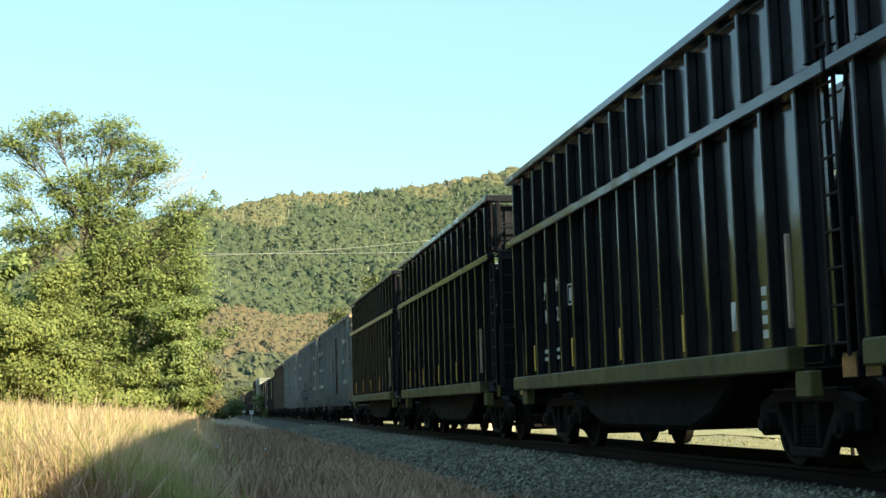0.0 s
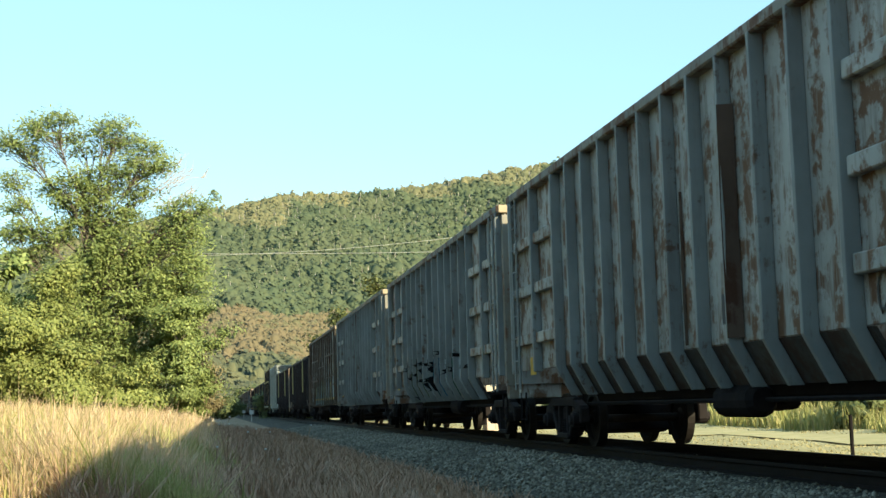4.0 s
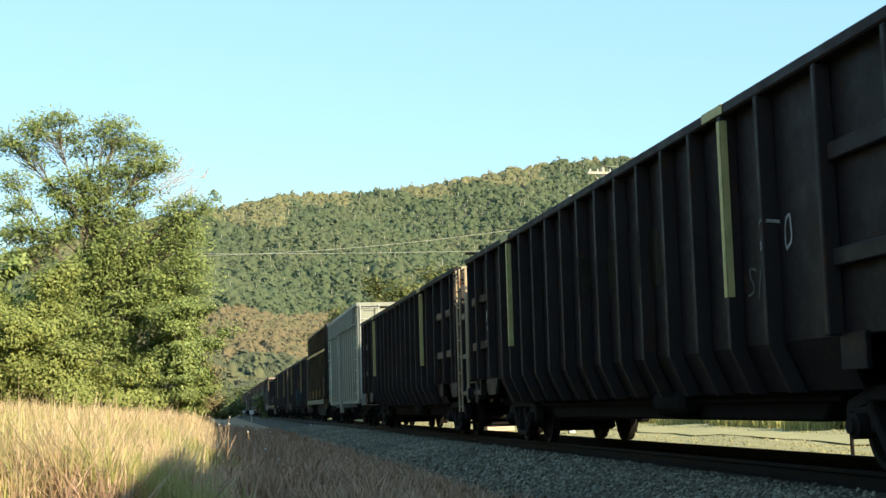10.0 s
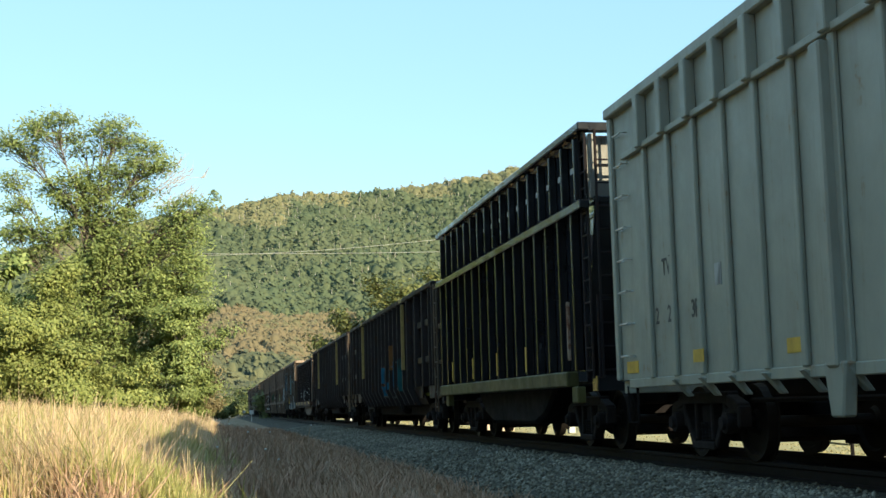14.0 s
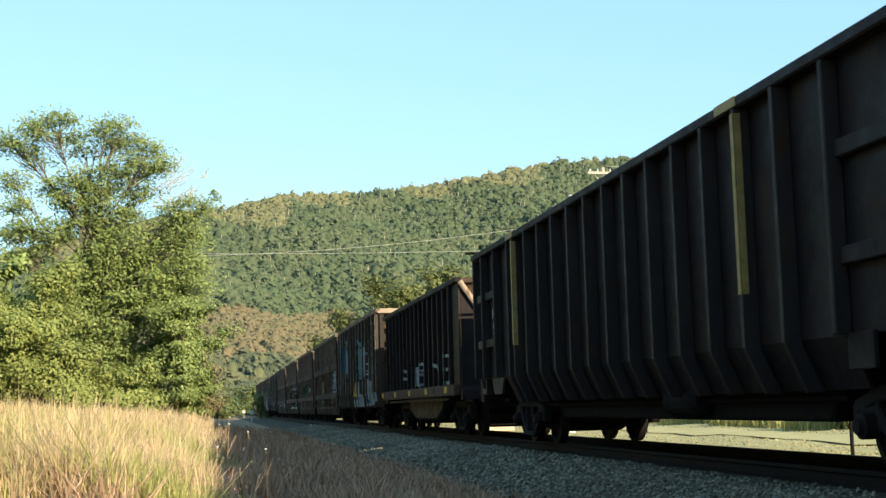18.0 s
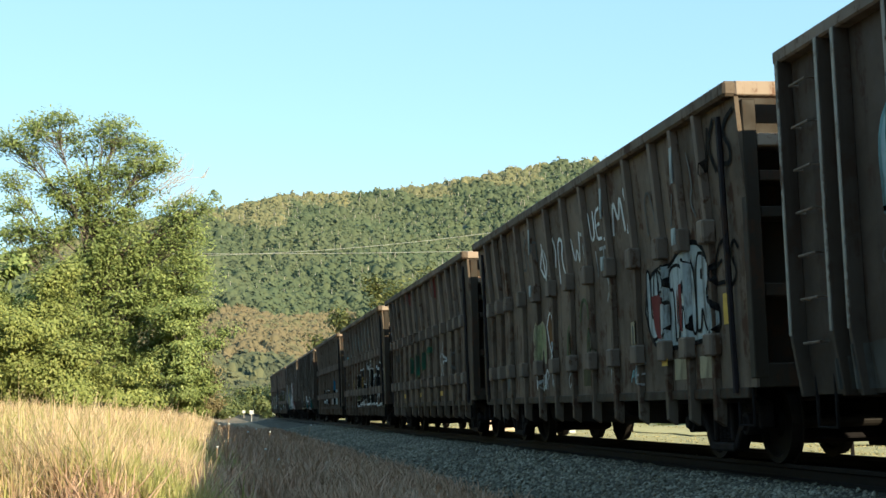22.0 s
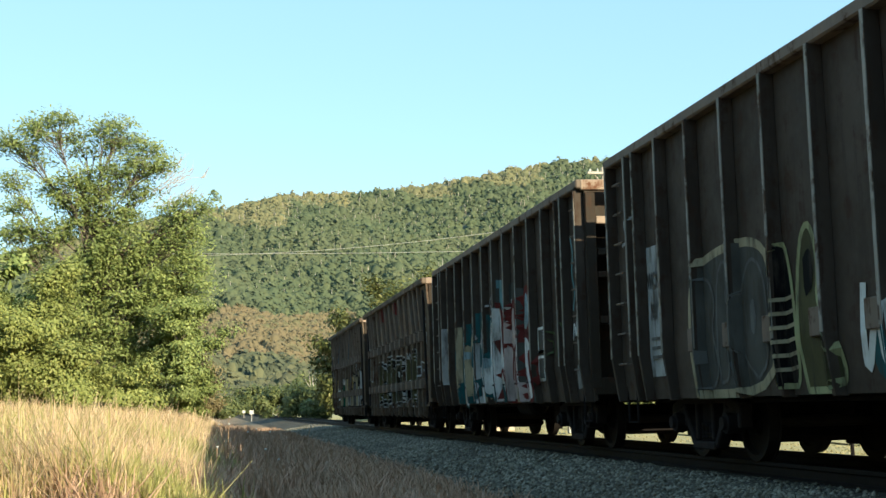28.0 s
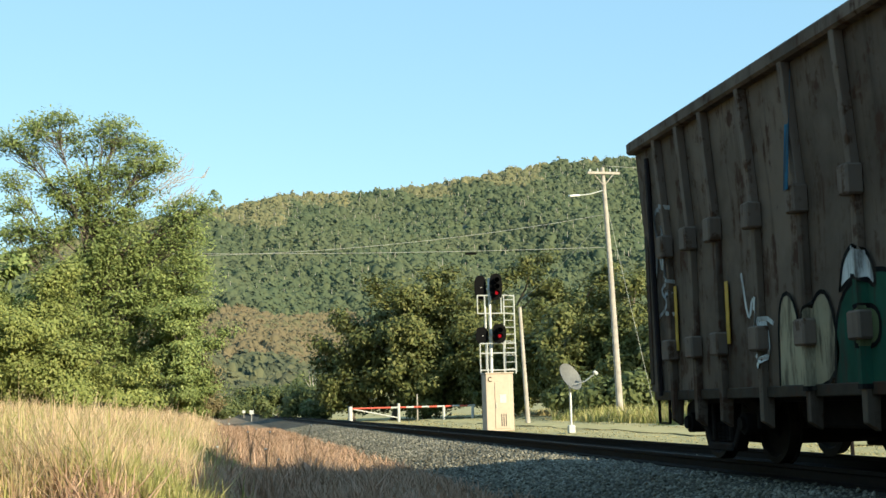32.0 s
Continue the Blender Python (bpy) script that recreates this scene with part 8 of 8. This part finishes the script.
def add_grey_art(car, prof, us, half, kind):
    random.seed(31 + kind)
    if kind == 1:
        for k, c in enumerate(("sage", "olive", "sage", "pale", "teal", "blue", "pale", "green", "pale")):
            u = 4.6 - 0.95 * k
            patch(car, u - 0.9, u, 1.0, 1.75 + 0.35 * math.sin(k * 1.7) ** 2, SPRAY[c], prof, shape=k)
        strokes(car, [rounded([(5.3 - 0.42 * k, 1.75 + 0.42 * math.sin(k * 1.9) + 0.15 * math.sin(k * 4.1)) for k in range(24)])], 0.09, SPRAY["black"], prof)
        tag_line(car, "USNAOKR", 5.0, 1.0, 1.0, 0.08, SPRAY["black"], prof, 0.14)
        tag_line(car, "NO", 7.9, 1.9, 0.5, 0.05, SPRAY["faint"], prof)
    elif kind == 2:
        tag_line(car, "NUN", 8.2, 1.95, 0.42, 0.04, SPRAY["blue"], prof)
        tag_line(car, "SOK", 6.3, 1.45, 0.35, 0.04, SPRAY["faint"], prof)
        for u, w, z in ((2.9, 0.22, 4.2), (0.4, 0.3, 3.0), (-1.6, 0.35, 2.8), (-3.0, 0.3, 3.4)):
            strokes(car, [[(u, 4.5), (u + 0.02, 3.2), (u, 1.4)]], w * 0.4, RUST, prof, "rust_run")
            strokes(car, [[(u + 0.16, z), (u + 0.16, 1.4)]], 0.07, BROWN, prof, "rust_run")
        patch(car, -half + 0.5, -half + 1.8, 1.4, 1.8, SPRAY["rose"], prof)
        strokes(car, [[(-3.48, 1.5), (-3.78, 1.5), (-3.78, 1.95), (-3.48, 1.95), (-3.48, 1.5)]], 0.05, SPRAY["black"], prof, "stencil_frame")
    else:
        tag_line(car, "SAN", -7.1, 1.6, 0.42, 0.04, DARKLET, prof)
        tag_line(car, "OKS", -5.5, 1.45, 0.35, 0.035, DARKLET, prof)
        mark(car, -8.0, 1.5, 0.3, 0.12, YELLOW, prof)
        for u, w, z in ((3.5, 0.2, 3.9), (-0.9, 0.3, 2.4), (-2.7, 0.22, 3.1)):
            strokes(car, [[(u + 0.25, z + 0.9), (u + 0.27, z - 0.4), (u + 0.25, 1.4)]], w * 0.35, RUST, prof, "rust_run")
        for u, z in ((-5.9, 3.75), (-7.1, 3.72), (1.0, 3.2)):
            patch(car, u - 0.5, u, z - 0.25, z + 0.3, RUSTLIT, prof, shape=u)


def make_train():
    black_tub(-16.6)
    black_tub(-1.9 - 0.6)
    black_tub(11.25, number=("JA", "M", "10", "2"))
    black_tub(26.7, number=("JA", "M", "10", "19"))
    black_tub(41.7, number=("JA", "M", "10", "5"))
    for y0, letters, kind in ((56.5, (), 3), (74.8, ((0, 0, "TRO", 0), ), 1), (93.7, ((0, 0, "TROX", 0), ), 2)):
        L = 17.45
        lt = () if kind == 3 else ((6.55, 2.38, "TRO" if kind == 1 else "TROX", 0.34), (6.52, 1.98, "154" if kind == 1 else "2557", 0.34))
        car, prof, us = grey_gondola(y0, L, lt, kind == 2 or kind == 1)
        add_grey_art(car, prof, us, L / 2, kind)
    peeling_gondola(112.25)
    long_black(129.95, 21.45, ("HRL", "95"), graffiti=(("SO", -5.6, 2.2, 0.35, "silver"), ("SI", -4.9, 1.8, 0.3, "faint"), ("fill", -2.2, 2.2, 0.8, "dim"), ("fill", -0.4, 2.3, 0.7, "dim"), ("fill", 1.2, 2.3, 0.6, "dim")))
    long_black(152.4, 21.15, ("HR", "98"), True, graffiti=(("II", 2.8, 2.0, 0.6, "silver"),))
    white_gondola(175.05)
    black_tub(190.45, pale=True)
    car, prof, us = long_black(204.6, 21.9, ("HRL", "94"), graffiti=(("fill", -0.2, 1.2, 1.0, "orange"), ("fill", -1.2, 1.6, 0.9, "olive"), ("fill", -2.2, 1.9, 0.9, "orange"), ("fill", -2.4, 1.3, 1.4, "blue"), ("fill", -4.4, 1.2, 1.6, "teal"), ("fill", -3.6, 2.1, 0.8, "orange"), ("SO", 3.0, 2.0, 0.35, "faint"), ("OI", 4.6, 2.3, 0.4, "olive")), strip=OCHRE)
    block_tag(car, "SUR", 0.6, -3.6, 1.0, 2.1, prof, SPRAY["faint"], [SPRAY["blue"], SPRAY["olive"]], 0.05)
    long_black(227.45, 20.95, ("HRL", "97"), strip=OCHRE)
    open_hopper(250.45)
    rib_gondola(266.35, 14.6, "rust", DARKBROWN, BROWNRIB)
    block_gondola(282.15, 14.65, "brown-grey gondola car with steel blocks, white tags and pale graffiti", art_tags)
    block_gondola(298.1, 14.05, "brown-grey gondola car with steel blocks and faint green graffiti", art_plain)
    block_gondola(313.95, 14.25, "brown-grey gondola car with steel blocks and large white outlined graffiti", art_outline)
    block_gondola(330.0, 13.75, "brown-grey gondola car with steel blocks and low coloured graffiti", art_small)
    rib_gondola(345.45, 14.75, "outline", DARKBROWN, BROWNRIB)
    rib_gondola(361.7, 14.15, "colour", DARKBROWN, BROWNRIB)
    block_gondola(377.4, 14.65, "brown-grey gondola car with steel blocks and big outlined letter graffiti", art_block)
    block_gondola(393.4, 14.35, "last brown-grey gondola car of the train with green and tan graffiti", art_last)


make_train()


def motions():
    """The train rolls towards the camera's side at a steady speed; its wheels turn."""
    for car, y in CARS:
        walk(car, [(t, pose(0, y - SPEED * t, 0)) for t in (0, 8, 16, 24, 32)])
    turn = math.degrees(SPEED / 0.457)
    step = 1 / 30
    first = {}
    for w, s in AXLES:
        if s not in first:
            walk(w, [(i * step, pose(0, s * 0.89, -0.103, turn * step * i)) for i in range(int(32 / step) + 1)])
            first[s] = w
        else:
            # every other axle turns with the same keys
            data = w.animation_data_create()
            data.action = first[s].animation_data.action
            data.action_slot = first[s].animation_data.action_slot


motions()
